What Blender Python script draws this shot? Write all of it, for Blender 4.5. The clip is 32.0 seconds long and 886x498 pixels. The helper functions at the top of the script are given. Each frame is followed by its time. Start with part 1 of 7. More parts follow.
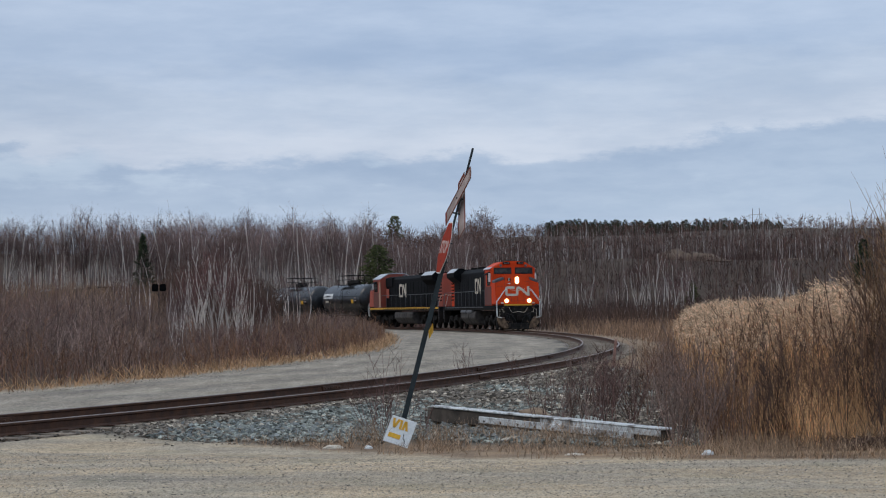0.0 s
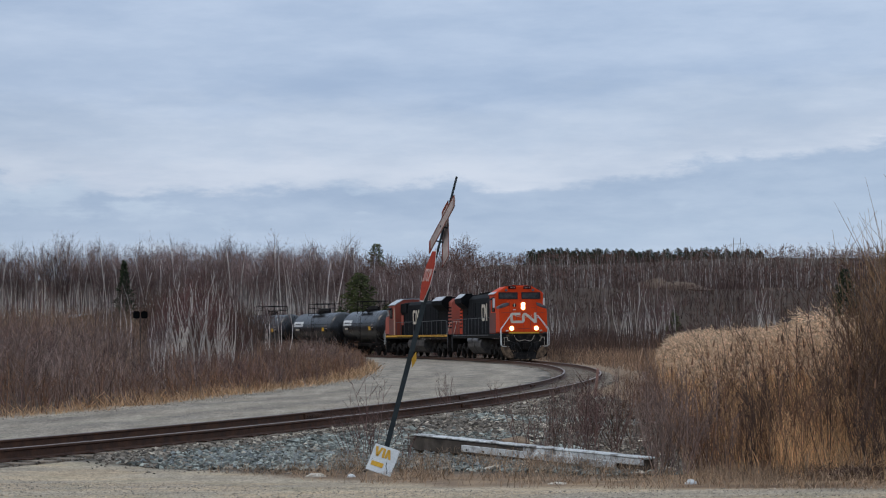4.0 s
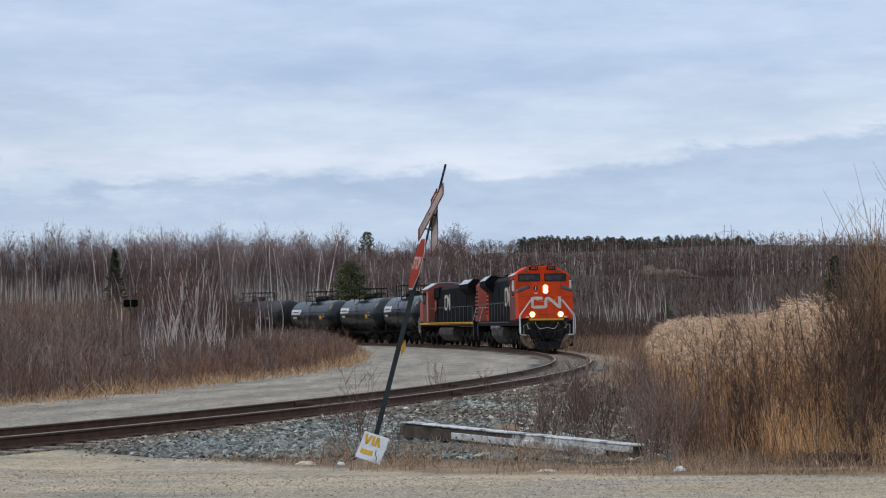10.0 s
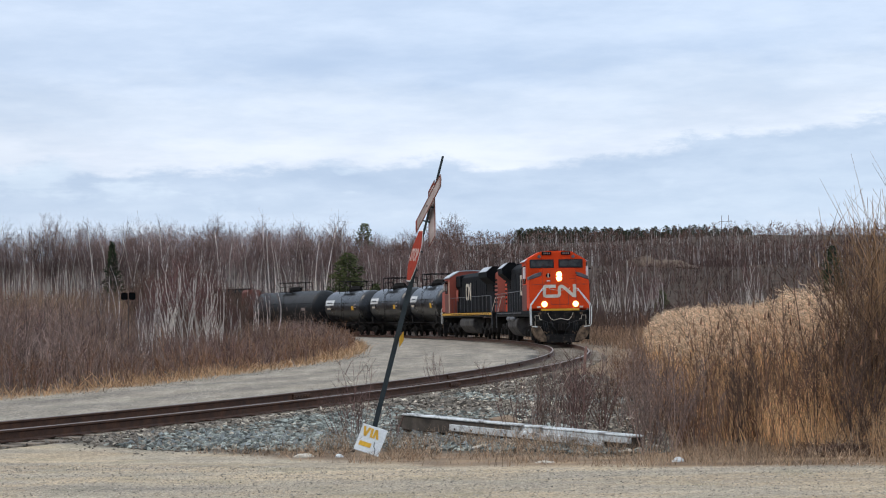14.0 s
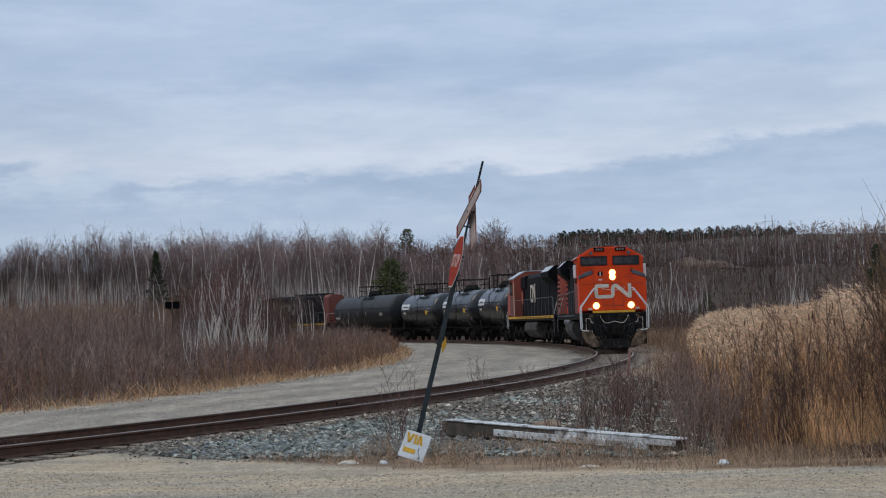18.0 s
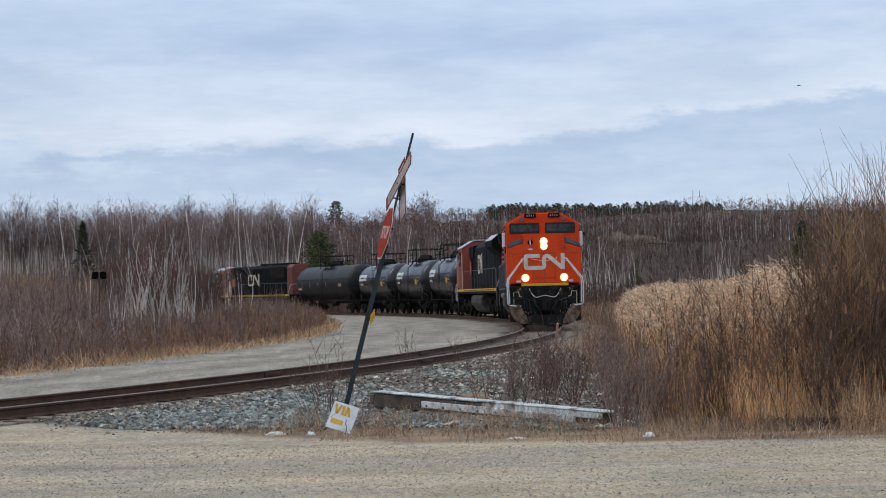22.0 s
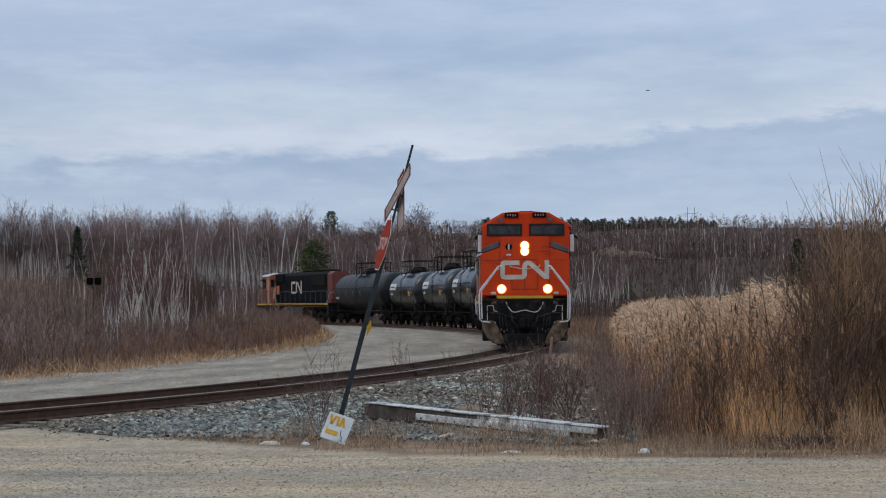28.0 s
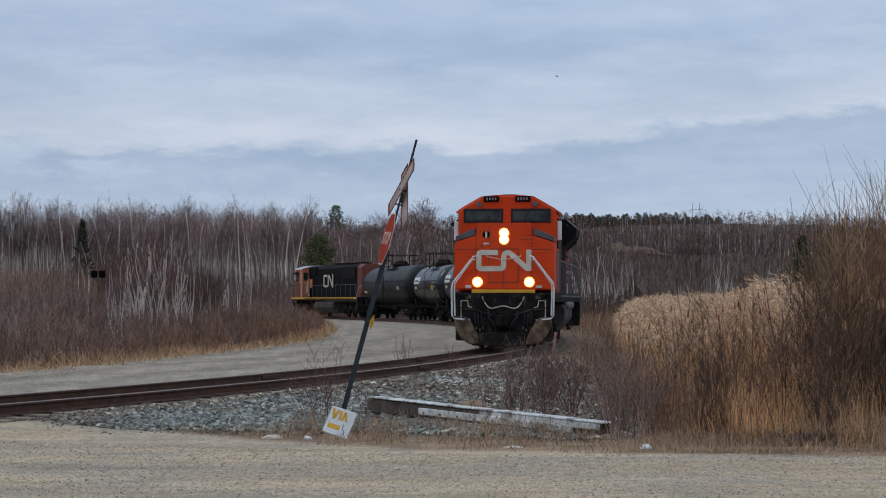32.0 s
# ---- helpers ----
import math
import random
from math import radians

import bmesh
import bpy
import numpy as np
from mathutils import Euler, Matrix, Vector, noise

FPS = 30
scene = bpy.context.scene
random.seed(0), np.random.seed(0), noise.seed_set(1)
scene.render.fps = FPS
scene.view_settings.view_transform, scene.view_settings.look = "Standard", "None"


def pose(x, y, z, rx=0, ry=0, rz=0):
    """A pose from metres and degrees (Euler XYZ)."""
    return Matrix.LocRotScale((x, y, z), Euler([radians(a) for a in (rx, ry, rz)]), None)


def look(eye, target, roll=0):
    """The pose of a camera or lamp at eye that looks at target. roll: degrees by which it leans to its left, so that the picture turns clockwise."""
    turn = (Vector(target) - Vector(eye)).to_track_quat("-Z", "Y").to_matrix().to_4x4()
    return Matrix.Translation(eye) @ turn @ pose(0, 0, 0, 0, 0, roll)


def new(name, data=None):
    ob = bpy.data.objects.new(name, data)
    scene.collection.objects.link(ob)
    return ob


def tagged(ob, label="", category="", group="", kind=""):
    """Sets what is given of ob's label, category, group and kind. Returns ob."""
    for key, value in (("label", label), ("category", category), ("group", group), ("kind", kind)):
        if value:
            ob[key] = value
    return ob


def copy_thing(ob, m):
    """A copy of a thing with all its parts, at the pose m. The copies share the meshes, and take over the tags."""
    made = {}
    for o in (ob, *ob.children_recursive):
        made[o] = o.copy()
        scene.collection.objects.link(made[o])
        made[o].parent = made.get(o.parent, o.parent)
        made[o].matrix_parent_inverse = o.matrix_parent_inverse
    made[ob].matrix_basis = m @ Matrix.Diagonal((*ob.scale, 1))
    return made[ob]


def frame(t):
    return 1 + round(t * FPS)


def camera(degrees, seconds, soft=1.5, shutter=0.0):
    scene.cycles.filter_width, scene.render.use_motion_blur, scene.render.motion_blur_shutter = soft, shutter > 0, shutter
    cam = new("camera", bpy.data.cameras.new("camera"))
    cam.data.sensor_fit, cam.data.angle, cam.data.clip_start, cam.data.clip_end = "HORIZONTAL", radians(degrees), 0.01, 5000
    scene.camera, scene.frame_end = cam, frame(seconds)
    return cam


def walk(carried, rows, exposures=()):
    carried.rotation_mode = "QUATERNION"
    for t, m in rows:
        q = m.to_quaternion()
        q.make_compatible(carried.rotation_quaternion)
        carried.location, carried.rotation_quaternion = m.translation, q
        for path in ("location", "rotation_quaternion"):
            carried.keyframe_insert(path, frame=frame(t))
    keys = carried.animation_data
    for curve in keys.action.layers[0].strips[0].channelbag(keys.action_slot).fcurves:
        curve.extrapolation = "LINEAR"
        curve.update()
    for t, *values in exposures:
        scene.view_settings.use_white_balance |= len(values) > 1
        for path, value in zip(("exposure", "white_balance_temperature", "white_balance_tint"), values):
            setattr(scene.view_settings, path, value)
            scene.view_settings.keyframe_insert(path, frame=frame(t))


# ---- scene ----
cam = camera(26.729, 32.0, soft=1.1)
PATH = [
    (0, pose(0.008, 0.000, 1.633, 91.871, 0.673, 0.024)),
    (0.5, pose(-0.008, 0.000, 1.631, 91.913, 0.599, -0.056)),
    (1, pose(-0.012, 0.000, 1.640, 91.998, 0.613, -0.131)),
    (1.5, pose(-0.013, 0.000, 1.629, 92.116, 0.541, -0.208)),
    (2, pose(-0.011, 0.000, 1.636, 92.236, 0.586, -0.302)),
    (2.5, pose(-0.007, 0.000, 1.642, 92.366, 0.617, -0.362)),
    (3, pose(-0.014, 0.000, 1.633, 92.501, 0.582, -0.425)),
    (3.5, pose(-0.016, 0.000, 1.635, 92.635, 0.535, -0.492)),
    (5.5, pose(-0.026, 0.000, 1.631, 92.816, 0.327, -0.653)),
    (6, pose(-0.024, 0.000, 1.630, 92.798, 0.375, -0.660)),
    (6.5, pose(-0.016, 0.000, 1.637, 92.812, 0.475, -0.682)),
    (7, pose(-0.007, 0.000, 1.634, 92.779, 0.568, -0.694)),
    (7.5, pose(0.001, 0.000, 1.626, 92.655, 0.654, -0.698)),
    (8, pose(-0.004, 0.000, 1.639, 92.549, 0.604, -0.761)),
    (8.5, pose(0.004, 0.000, 1.643, 92.459, 0.630, -0.789)),
    (9, pose(0.001, 0.000, 1.641, 92.444, 0.528, -0.829)),
    (9.5, pose(0.002, 0.000, 1.637, 92.442, 0.498, -0.825)),
    (10, pose(0.006, 0.000, 1.633, 92.355, 0.606, -0.825)),
    (10.5, pose(0.005, 0.000, 1.642, 92.293, 0.678, -0.841)),
    (11, pose(0.007, 0.000, 1.644, 92.257, 0.716, -0.857)),
    (11.5, pose(0.004, 0.000, 1.637, 92.237, 0.691, -0.880)),
    (12, pose(0.007, 0.000, 1.638, 92.200, 0.698, -0.888)),
    (12.5, pose(0.009, 0.000, 1.644, 92.199, 0.713, -0.895)),
    (13, pose(0.004, 0.000, 1.639, 92.173, 0.694, -0.918)),
    (13.5, pose(0.003, 0.000, 1.644, 92.144, 0.774, -0.917)),
    (14, pose(0.005, 0.000, 1.641, 92.085, 0.843, -0.892)),
    (14.5, pose(-0.005, 0.000, 1.642, 92.028, 0.800, -0.905)),
    (16.5, pose(-0.010, 0.000, 1.642, 91.900, 0.903, -0.947)),
    (17, pose(0.005, 0.000, 1.646, 91.911, 1.055, -0.991)),
    (17.5, pose(0.012, 0.000, 1.654, 92.019, 1.338, -0.781)),
    (18, pose(0.026, 0.000, 1.653, 92.251, 1.651, 0.455)),
    (18.5, pose(0.036, 0.000, 1.651, 92.329, 2.022, 0.714)),
    (19, pose(0.037, 0.000, 1.644, 92.217, 2.132, 0.761)),
    (19.5, pose(0.039, 0.000, 1.639, 92.179, 2.086, 0.377)),
    (20, pose(0.038, 0.000, 1.637, 92.060, 2.015, -0.325)),
    (20.5, pose(0.041, 0.000, 1.646, 91.906, 1.936, -0.563)),
    (21, pose(0.033, 0.000, 1.643, 91.699, 1.650, -1.105)),
    (21.5, pose(0.022, 0.000, 1.636, 91.524, 1.399, -1.621)),
    (22, pose(0.021, 0.000, 1.639, 91.368, 1.234, -1.744)),
    (22.5, pose(0.016, 0.000, 1.639, 91.205, 1.097, -1.820)),
    (23, pose(0.012, 0.000, 1.639, 91.139, 0.958, -1.925)),
    (23.5, pose(0.014, 0.000, 1.639, 91.213, 0.940, -2.003)),
    (24, pose(0.013, 0.000, 1.640, 91.302, 0.908, -2.078)),
    (24.5, pose(0.013, 0.000, 1.641, 91.321, 0.872, -2.137)),
    (25, pose(0.002, 0.000, 1.648, 91.350, 0.792, -2.166)),
    (25.5, pose(-0.005, 0.000, 1.644, 91.437, 0.752, -2.162)),
    (27.5, pose(-0.034, 0.000, 1.640, 91.733, 0.215, -1.990)),
    (28, pose(-0.028, 0.000, 1.645, 91.732, 0.190, -1.958)),
    (28.5, pose(-0.025, 0.000, 1.642, 91.658, 0.105, -1.912)),
    (29, pose(-0.038, 0.000, 1.641, 91.589, -0.022, -1.893)),
    (29.5, pose(-0.044, 0.000, 1.644, 91.632, -0.130, -1.871)),
    (30, pose(-0.028, 0.000, 1.649, 91.626, -0.121, -1.815)),
    (30.5, pose(-0.025, 0.000, 1.644, 91.622, -0.189, -1.816)),
    (31, pose(-0.020, 0.000, 1.640, 91.599, -0.180, -1.815)),
    (31.5, pose(-0.017, 0.000, 1.644, 91.595, -0.184, -1.840)),
    (32, pose(-0.008, 0.000, 1.645, 91.573, -0.112, -1.815)),
]
EXPOSURE = [(0, -0.06, 6500, 10), (9, 0.0, 6500, 10), (10, 0.18, 6600, 10), (11, 0.34, 6740, 10), (13, 0.42, 6790, 10), (14.5, 0.42, 6790, 10), (16.5, -0.02, 6530, 10), (19, -0.03, 6500, 10),
            (21, 0.02, 6500, 10), (22, 0.20, 6580, 10), (23, 0.23, 6620, 10), (24, 0.0, 6540, 10), (25, -0.03, 6530, 10), (28, -0.08, 6500, 10), (32, -0.1, 6500, 10)]
walk(cam, PATH, EXPOSURE)

# ---- light ----
SUN_ELEV, SUN_AZ = radians(42), radians(-75)     # azimuth from +Y towards +X


def build_world():
    w = bpy.data.worlds.new("overcast_sky")
    scene.world = w
    w.use_nodes = True
    nt = w.node_tree
    N, L = nt.nodes, nt.links
    N.clear()
    out, bg = N.new("ShaderNodeOutputWorld"), N.new("ShaderNodeBackground")
    sky = N.new("ShaderNodeTexSky")
    sky.sky_type = "NISHITA"
    sky.sun_disc = False
    sky.sun_elevation, sky.sun_rotation = SUN_ELEV, SUN_AZ
    sky.air_density, sky.dust_density = 1.0, 2.0
    tc, sep = N.new("ShaderNodeTexCoord"), N.new("ShaderNodeSeparateXYZ")
    L.new(tc.outputs["Generated"], sep.inputs[0])

    def math_node(op, a, b=None, clamp=False):
        n = N.new("ShaderNodeMath")
        n.operation, n.use_clamp = op, clamp
        for i, v in enumerate((a, b)):
            if v is None:
                continue
            if isinstance(v, (int, float)):
                n.inputs[i].default_value = v
            else:
                L.new(v, n.inputs[i])
        return n.outputs[0]

    def noise_node(scale, stretch, detail=6, rough=0.55, offset=(0, 0, 0)):
        m = N.new("ShaderNodeMapping")
        m.inputs["Scale"].default_value = stretch
        m.inputs["Location"].default_value = offset
        L.new(tc.outputs["Generated"], m.inputs[0])
        n = N.new("ShaderNodeTexNoise")
        n.inputs["Scale"].default_value, n.inputs["Detail"].default_value, n.inputs["Roughness"].default_value = scale, detail, rough
        L.new(m.outputs[0], n.inputs["Vector"])
        return n.outputs["Fac"]

    def ramp(value, stops):
        r = N.new("ShaderNodeValToRGB")
        r.color_ramp.interpolation = "EASE"
        e = r.color_ramp.elements
        while len(e) < len(stops):
            e.new(0.5)
        for el, (p, c) in zip(e, stops):
            el.position, el.color = p, (*c, 1)
        L.new(value, r.inputs[0])
        return r.outputs[0]

    def mix(fac, a, b, kind="MIX"):
        n = N.new("ShaderNodeMix")
        n.data_type, n.blend_type = "RGBA", kind
        for i, v in ((0, fac), (6, a), (7, b)):
            if isinstance(v, (int, float)):
                n.inputs[i].default_value = v
            elif isinstance(v, tuple):
                n.inputs[i].default_value = (*v, 1)
            else:
                L.new(v, n.inputs[i])
        return n.outputs[2]

    z, x = sep.outputs[2], sep.outputs[0]
    # a low cloud bank with a ragged upper edge that climbs to the east, open sky above and pale sky beneath
    swell = math_node("MULTIPLY", math_node("SUBTRACT", noise_node(9.0, (1, 1, 2.0), 3, 0.5), 0.5), 0.030)
    ragged = math_node("MULTIPLY", math_node("SUBTRACT", noise_node(30.0, (1, 1, 3.2), 8, 0.66, (1, 4, 2)), 0.5), 0.030)
    tilt = math_node("MULTIPLY", math_node("MAXIMUM", math_node("SUBTRACT", x, 0.03), 0.0), 0.080)
    h = math_node("SUBTRACT", math_node("SUBTRACT", math_node("ADD", math_node("ADD", z, swell), ragged), tilt), 0.083)
    hn = math_node("ADD", math_node("MULTIPLY", h, 6.0), 0.5, True)
    clear = [(0.0, (0.50, 0.60, 0.74)), (0.20, (0.62, 0.69, 0.79)), (0.36, (0.545, 0.645, 0.78)), (0.46, (0.56, 0.66, 0.79)), (0.54, (0.645, 0.705, 0.815)), (0.66, (0.60, 0.68, 0.805)), (0.82, (0.515, 0.615, 0.775)), (1.0, (0.53, 0.63, 0.79))]
    bank = [(0.0, (0.50, 0.60, 0.74)), (0.14, (0.61, 0.68, 0.785)), (0.27, (0.535, 0.635, 0.77)), (0.40, (0.49, 0.59, 0.735)), (0.475, (0.447, 0.548, 0.70)), (0.525, (0.645, 0.708, 0.815)), (0.66, (0.60, 0.68, 0.805)), (0.82, (0.515, 0.615, 0.775)), (1.0, (0.53, 0.63, 0.79))]
    broken = ramp(math_node("ADD", noise_node(19.0, (1, 1, 3.4), 6, 0.6, (2, 5, 3)), math_node("MULTIPLY", x, 0.6)), [(0.27, (0, 0, 0)), (0.42, (1, 1, 1))])
    layer = mix(broken, ramp(hn, clear), ramp(hn, bank))
    streak = noise_node(15.0, (0.9, 1, 4.2), 8, 0.6, (3, 1, 0))
    puff = noise_node(5.5, (1, 1, 4.5), 8, 0.62, (7, 2, 1))
    layer = mix(1.0, layer, ramp(streak, [(0.32, (0.922, 0.94, 0.96)), (0.70, (1.07, 1.055, 1.04))]), "MULTIPLY")
    layer = mix(1.0, layer, ramp(puff, [(0.30, (0.89, 0.92, 0.95)), (0.70, (1.08, 1.065, 1.045))]), "MULTIPLY")
    # the cloud cover grows brighter overhead
    zen = ramp(z, [(0.0, (0.93, 0.93, 0.94)), (0.15, (0.95, 0.95, 0.95)), (0.45, (1.2, 1.17, 1.12)), (0.8, (1.42, 1.37, 1.29)), (1.0, (1.45, 1.4, 1.3))])
    layer = mix(1.0, layer, zen, "MULTIPLY")
    layer = mix(1.0, layer, (0.962, 1.0, 1.045), "MULTIPLY")
    layer = mix(1.0, layer, ramp(math_node("ADD", math_node("MULTIPLY", x, 1.0), 0.5), [(0.22, (0.915, 0.92, 0.93)), (0.42, (0.985, 0.985, 0.99)), (0.62, (1.01, 1.01, 1.01))]), "MULTIPLY")
    blue = mix(1.0, sky.outputs[0], (0.09, 0.09, 0.09), "MULTIPLY")
    L.new(mix(0.93, blue, layer), bg.inputs[0])
    bg.inputs[1].default_value = 1.0
    L.new(bg.outputs[0], out.inputs[0])


build_world()
sun = new("sun", bpy.data.lights.new("sun", "SUN"))
sun.data.energy, sun.data.angle, sun.data.color = 0.62, radians(25), (1.0, 0.90, 0.78)
sun.matrix_basis = look((0, 0, 60), (-60 * math.sin(SUN_AZ) * math.cos(SUN_ELEV), -60 * math.cos(SUN_AZ) * math.cos(SUN_ELEV), 60 - 60 * math.sin(SUN_ELEV)))

# ---- helpers for meshes and materials ----
def mat(name, c1, c2=None, scale=6.0, rough=0.8, metal=0.0, bump=0.15, fine=40.0, per="", stain=None, spec=0.35):
    """A surface of two tones: a broad mottling, a fine grain with relief, and a shift by object or by island."""
    c2 = c2 or tuple(v * 0.7 for v in c1)
    m = bpy.data.materials.new(name)
    m.use_nodes = True
    nt = m.node_tree
    N, L = nt.nodes, nt.links
    b = N["Principled BSDF"]
    b.inputs["Metallic"].default_value = metal
    b.inputs["Specular IOR Level"].default_value = spec
    tc = N.new("ShaderNodeTexCoord")
    n1, n2 = N.new("ShaderNodeTexNoise"), N.new("ShaderNodeTexNoise")
    for n, s, d in ((n1, scale, 5), (n2, fine, 4)):
        n.inputs["Scale"].default_value, n.inputs["Detail"].default_value = s, d
        L.new(tc.outputs["Object"], n.inputs["Vector"])
    r = N.new("ShaderNodeValToRGB")
    r.color_ramp.elements[0].position, r.color_ramp.elements[1].position = 0.32, 0.68
    r.color_ramp.elements[0].color, r.color_ramp.elements[1].color = (*c2, 1), (*c1, 1)
    L.new(n1.outputs["Fac"], r.inputs[0])
    col = r.outputs[0]

    def mult(col, value, lo, hi):
        k = N.new("ShaderNodeMapRange")
        k.inputs[3].default_value, k.inputs[4].default_value = lo, hi
        L.new(value, k.inputs[0])
        x = N.new("ShaderNodeMix")
        x.data_type, x.blend_type = "RGBA", "MULTIPLY"
        x.inputs[0].default_value = 1.0
        L.new(col, x.inputs[6])
        L.new(k.outputs[0], x.inputs[7])
        return x.outputs[2]
    col = mult(col, n2.outputs["Fac"], 0.75, 1.25)
    if per in ("object", "both"):
        col = mult(col, N.new("ShaderNodeObjectInfo").outputs["Random"], 0.7, 1.25)
    if per in ("island", "both"):
        col = mult(col, N.new("ShaderNodeNewGeometry").outputs["Random Per Island"], 0.35, 1.6)
    if stain:
        n3 = N.new("ShaderNodeTexNoise")
        n3.inputs["Scale"].default_value, n3.inputs["Detail"].default_value, n3.inputs["Roughness"].default_value = stain[1], 8, 0.7
        L.new(tc.outputs["Object"], n3.inputs["Vector"])
        k = N.new("ShaderNodeMapRange")
        k.inputs[1].default_value, k.inputs[2].default_value = stain[2], stain[2] + 0.14
        L.new(n3.outputs["Fac"], k.inputs[0])
        x = N.new("ShaderNodeMix")
        x.data_type = "RGBA"
        L.new(k.outputs[0], x.inputs[0])
        L.new(col, x.inputs[6])
        x.inputs[7].default_value = (*stain[0], 1)
        col = x.outputs[2]
    L.new(col, b.inputs["Base Color"])
    k = N.new("ShaderNodeMapRange")
    k.inputs[3].default_value, k.inputs[4].default_value = max(rough - 0.12, 0.05), min(rough + 0.12, 1)
    L.new(n1.outputs["Fac"], k.inputs[0])
    L.new(k.outputs[0], b.inputs["Roughness"])
    if bump:
        bp = N.new("ShaderNodeBump")
        bp.inputs["Strength"].default_value, bp.inputs["Distance"].default_value = bump, 0.02
        L.new(n2.outputs["Fac"], bp.inputs["Height"])
        L.new(bp.outputs[0], b.inputs["Normal"])
    return m


def glow(name, color, power):
    m = bpy.data.materials.new(name)
    m.use_nodes = True
    b = m.node_tree.nodes["Principled BSDF"]
    b.inputs["Base Color"].default_value = (*color, 1)
    b.inputs["Emission Color"].default_value = (*color, 1)
    b.inputs["Emission Strength"].default_value = power
    return m


def mesh_of(name, verts, faces, material, smooth=False):
    me = bpy.data.meshes.new(name)
    verts, faces = np.asarray(verts, float), list(faces) if not isinstance(faces, np.ndarray) else faces
    me.from_pydata(verts.tolist(), [], faces.tolist() if isinstance(faces, np.ndarray) else faces)
    for m in material if isinstance(material, (list, tuple)) else [material]:
        me.materials.append(m)
    if smooth:
        me.shade_smooth()
    return me


def bm_mesh(name, bm, material, smooth=False):
    me = bpy.data.meshes.new(name)
    bm.normal_update()
    bm.to_mesh(me)
    bm.free()
    me.materials.append(material)
    if smooth:
        me.shade_smooth()
        me.set_sharp_from_angle(angle=radians(40))
    return me


def part(name, bm, material, parent=None, label="", smooth=False, at=None):
    """One mesh object from a bmesh, under a thing or a part."""
    ob = new(name, bm_mesh(name, bm, material, smooth))
    ob.parent = parent
    if at is not None:
        ob.matrix_basis = at
    return tagged(ob, label) if label else ob


def shared(name, mesh, parent, m):
    ob = new(name, mesh)
    ob.parent = parent
    ob.matrix_basis = m
    return ob


def bm_box(x0, x1, y0, y1, z0, z1, bevel=0.0, bm=None, m=None):
    own = bmesh.new()
    bmesh.ops.create_cube(own, size=1, matrix=Matrix.Translation(((x0 + x1) / 2, (y0 + y1) / 2, (z0 + z1) / 2)) @ Matrix.Diagonal((x1 - x0, y1 - y0, z1 - z0, 1)))
    if bevel:
        bmesh.ops.bevel(own, geom=own.edges[:], offset=bevel, segments=1, affect="EDGES")
    return join(own, bm, m)


def join(own, bm, m=None):
    if m is not None:
        bmesh.ops.transform(own, matrix=m, verts=own.verts[:])
    if bm is None:
        return own
    tmp = bpy.data.meshes.new("tmp")
    own.to_mesh(tmp)
    own.free()
    bm.from_mesh(tmp)
    bpy.data.meshes.remove(tmp)
    return bm


def bm_prism(outline, x0, x1, axis="x", bevel=0.0, bm=None, m=None):
    """An outline of two coordinates drawn out along an axis. x: (y, z); y: (x, z); z: (x, y)."""
    own = bmesh.new()
    put = {"x": lambda a, b, d: (d, a, b), "y": lambda a, b, d: (a, d, b), "z": lambda a, b, d: (a, b, d)}[axis]
    lo, hi = [own.verts.new(put(a, b, x0)) for a, b in outline], [own.verts.new(put(a, b, x1)) for a, b in outline]
    n = len(outline)
    own.faces.new(lo[::-1])
    own.faces.new(hi)
    for i in range(n):
        own.faces.new((lo[i], lo[(i + 1) % n], hi[(i + 1) % n], hi[i]))
    bmesh.ops.recalc_face_normals(own, faces=own.faces[:])
    if bevel:
        bmesh.ops.bevel(own, geom=own.edges[:], offset=bevel, segments=1, affect="EDGES")
    return join(own, bm, m)


def bm_tube(points, r, sides=8, bm=None, r_end=None):
    """A round bar along points."""
    own = bmesh.new()
    pts = [Vector(p) for p in points]
    rings = []
    for i, p in enumerate(pts):
        d = (pts[min(i + 1, len(pts) - 1)] - pts[max(i - 1, 0)]).normalized()
        u = d.cross(Vector((0, 0, 1)) if abs(d.z) < 0.95 else Vector((1, 0, 0))).normalized()
        v = d.cross(u)
        rr = r if r_end is None else r + (r_end - r) * i / (len(pts) - 1)
        rings.append([own.verts.new(p + (u * math.cos(a) + v * math.sin(a)) * rr) for a in (2 * math.pi * k / sides for k in range(sides))])
    for a, b in zip(rings, rings[1:]):
        for k in range(sides):
            own.faces.new((a[k], a[(k + 1) % sides], b[(k + 1) % sides], b[k]))
    own.faces.new(rings[0][::-1])
    own.faces.new(rings[-1])
    bmesh.ops.recalc_face_normals(own, faces=own.faces[:])
    return join(own, bm)


def bm_lathe(profile, axis="x", sides=24, bm=None, m=None):
    """A profile of (distance along the axis, radius) turned round it."""
    own = bmesh.new()
    rings = []
    for d, r in profile:
        ring = []
        for k in range(sides):
            a = 2 * math.pi * k / sides
            c, s = r * math.cos(a), r * math.sin(a)
            ring.append(own.verts.new({"x": (d, c, s), "y": (c, d, s), "z": (c, s, d)}[axis]))
        rings.append(ring)
    for a, b in zip(rings, rings[1:]):
        for k in range(sides):
            own.faces.new((a[k], a[(k + 1) % sides], b[(k + 1) % sides], b[k]))
    own.faces.new(rings[0][::-1])
    own.faces.new(rings[-1])
    bmesh.ops.recalc_face_normals(own, faces=own.faces[:])
    return join(own, bm, m)


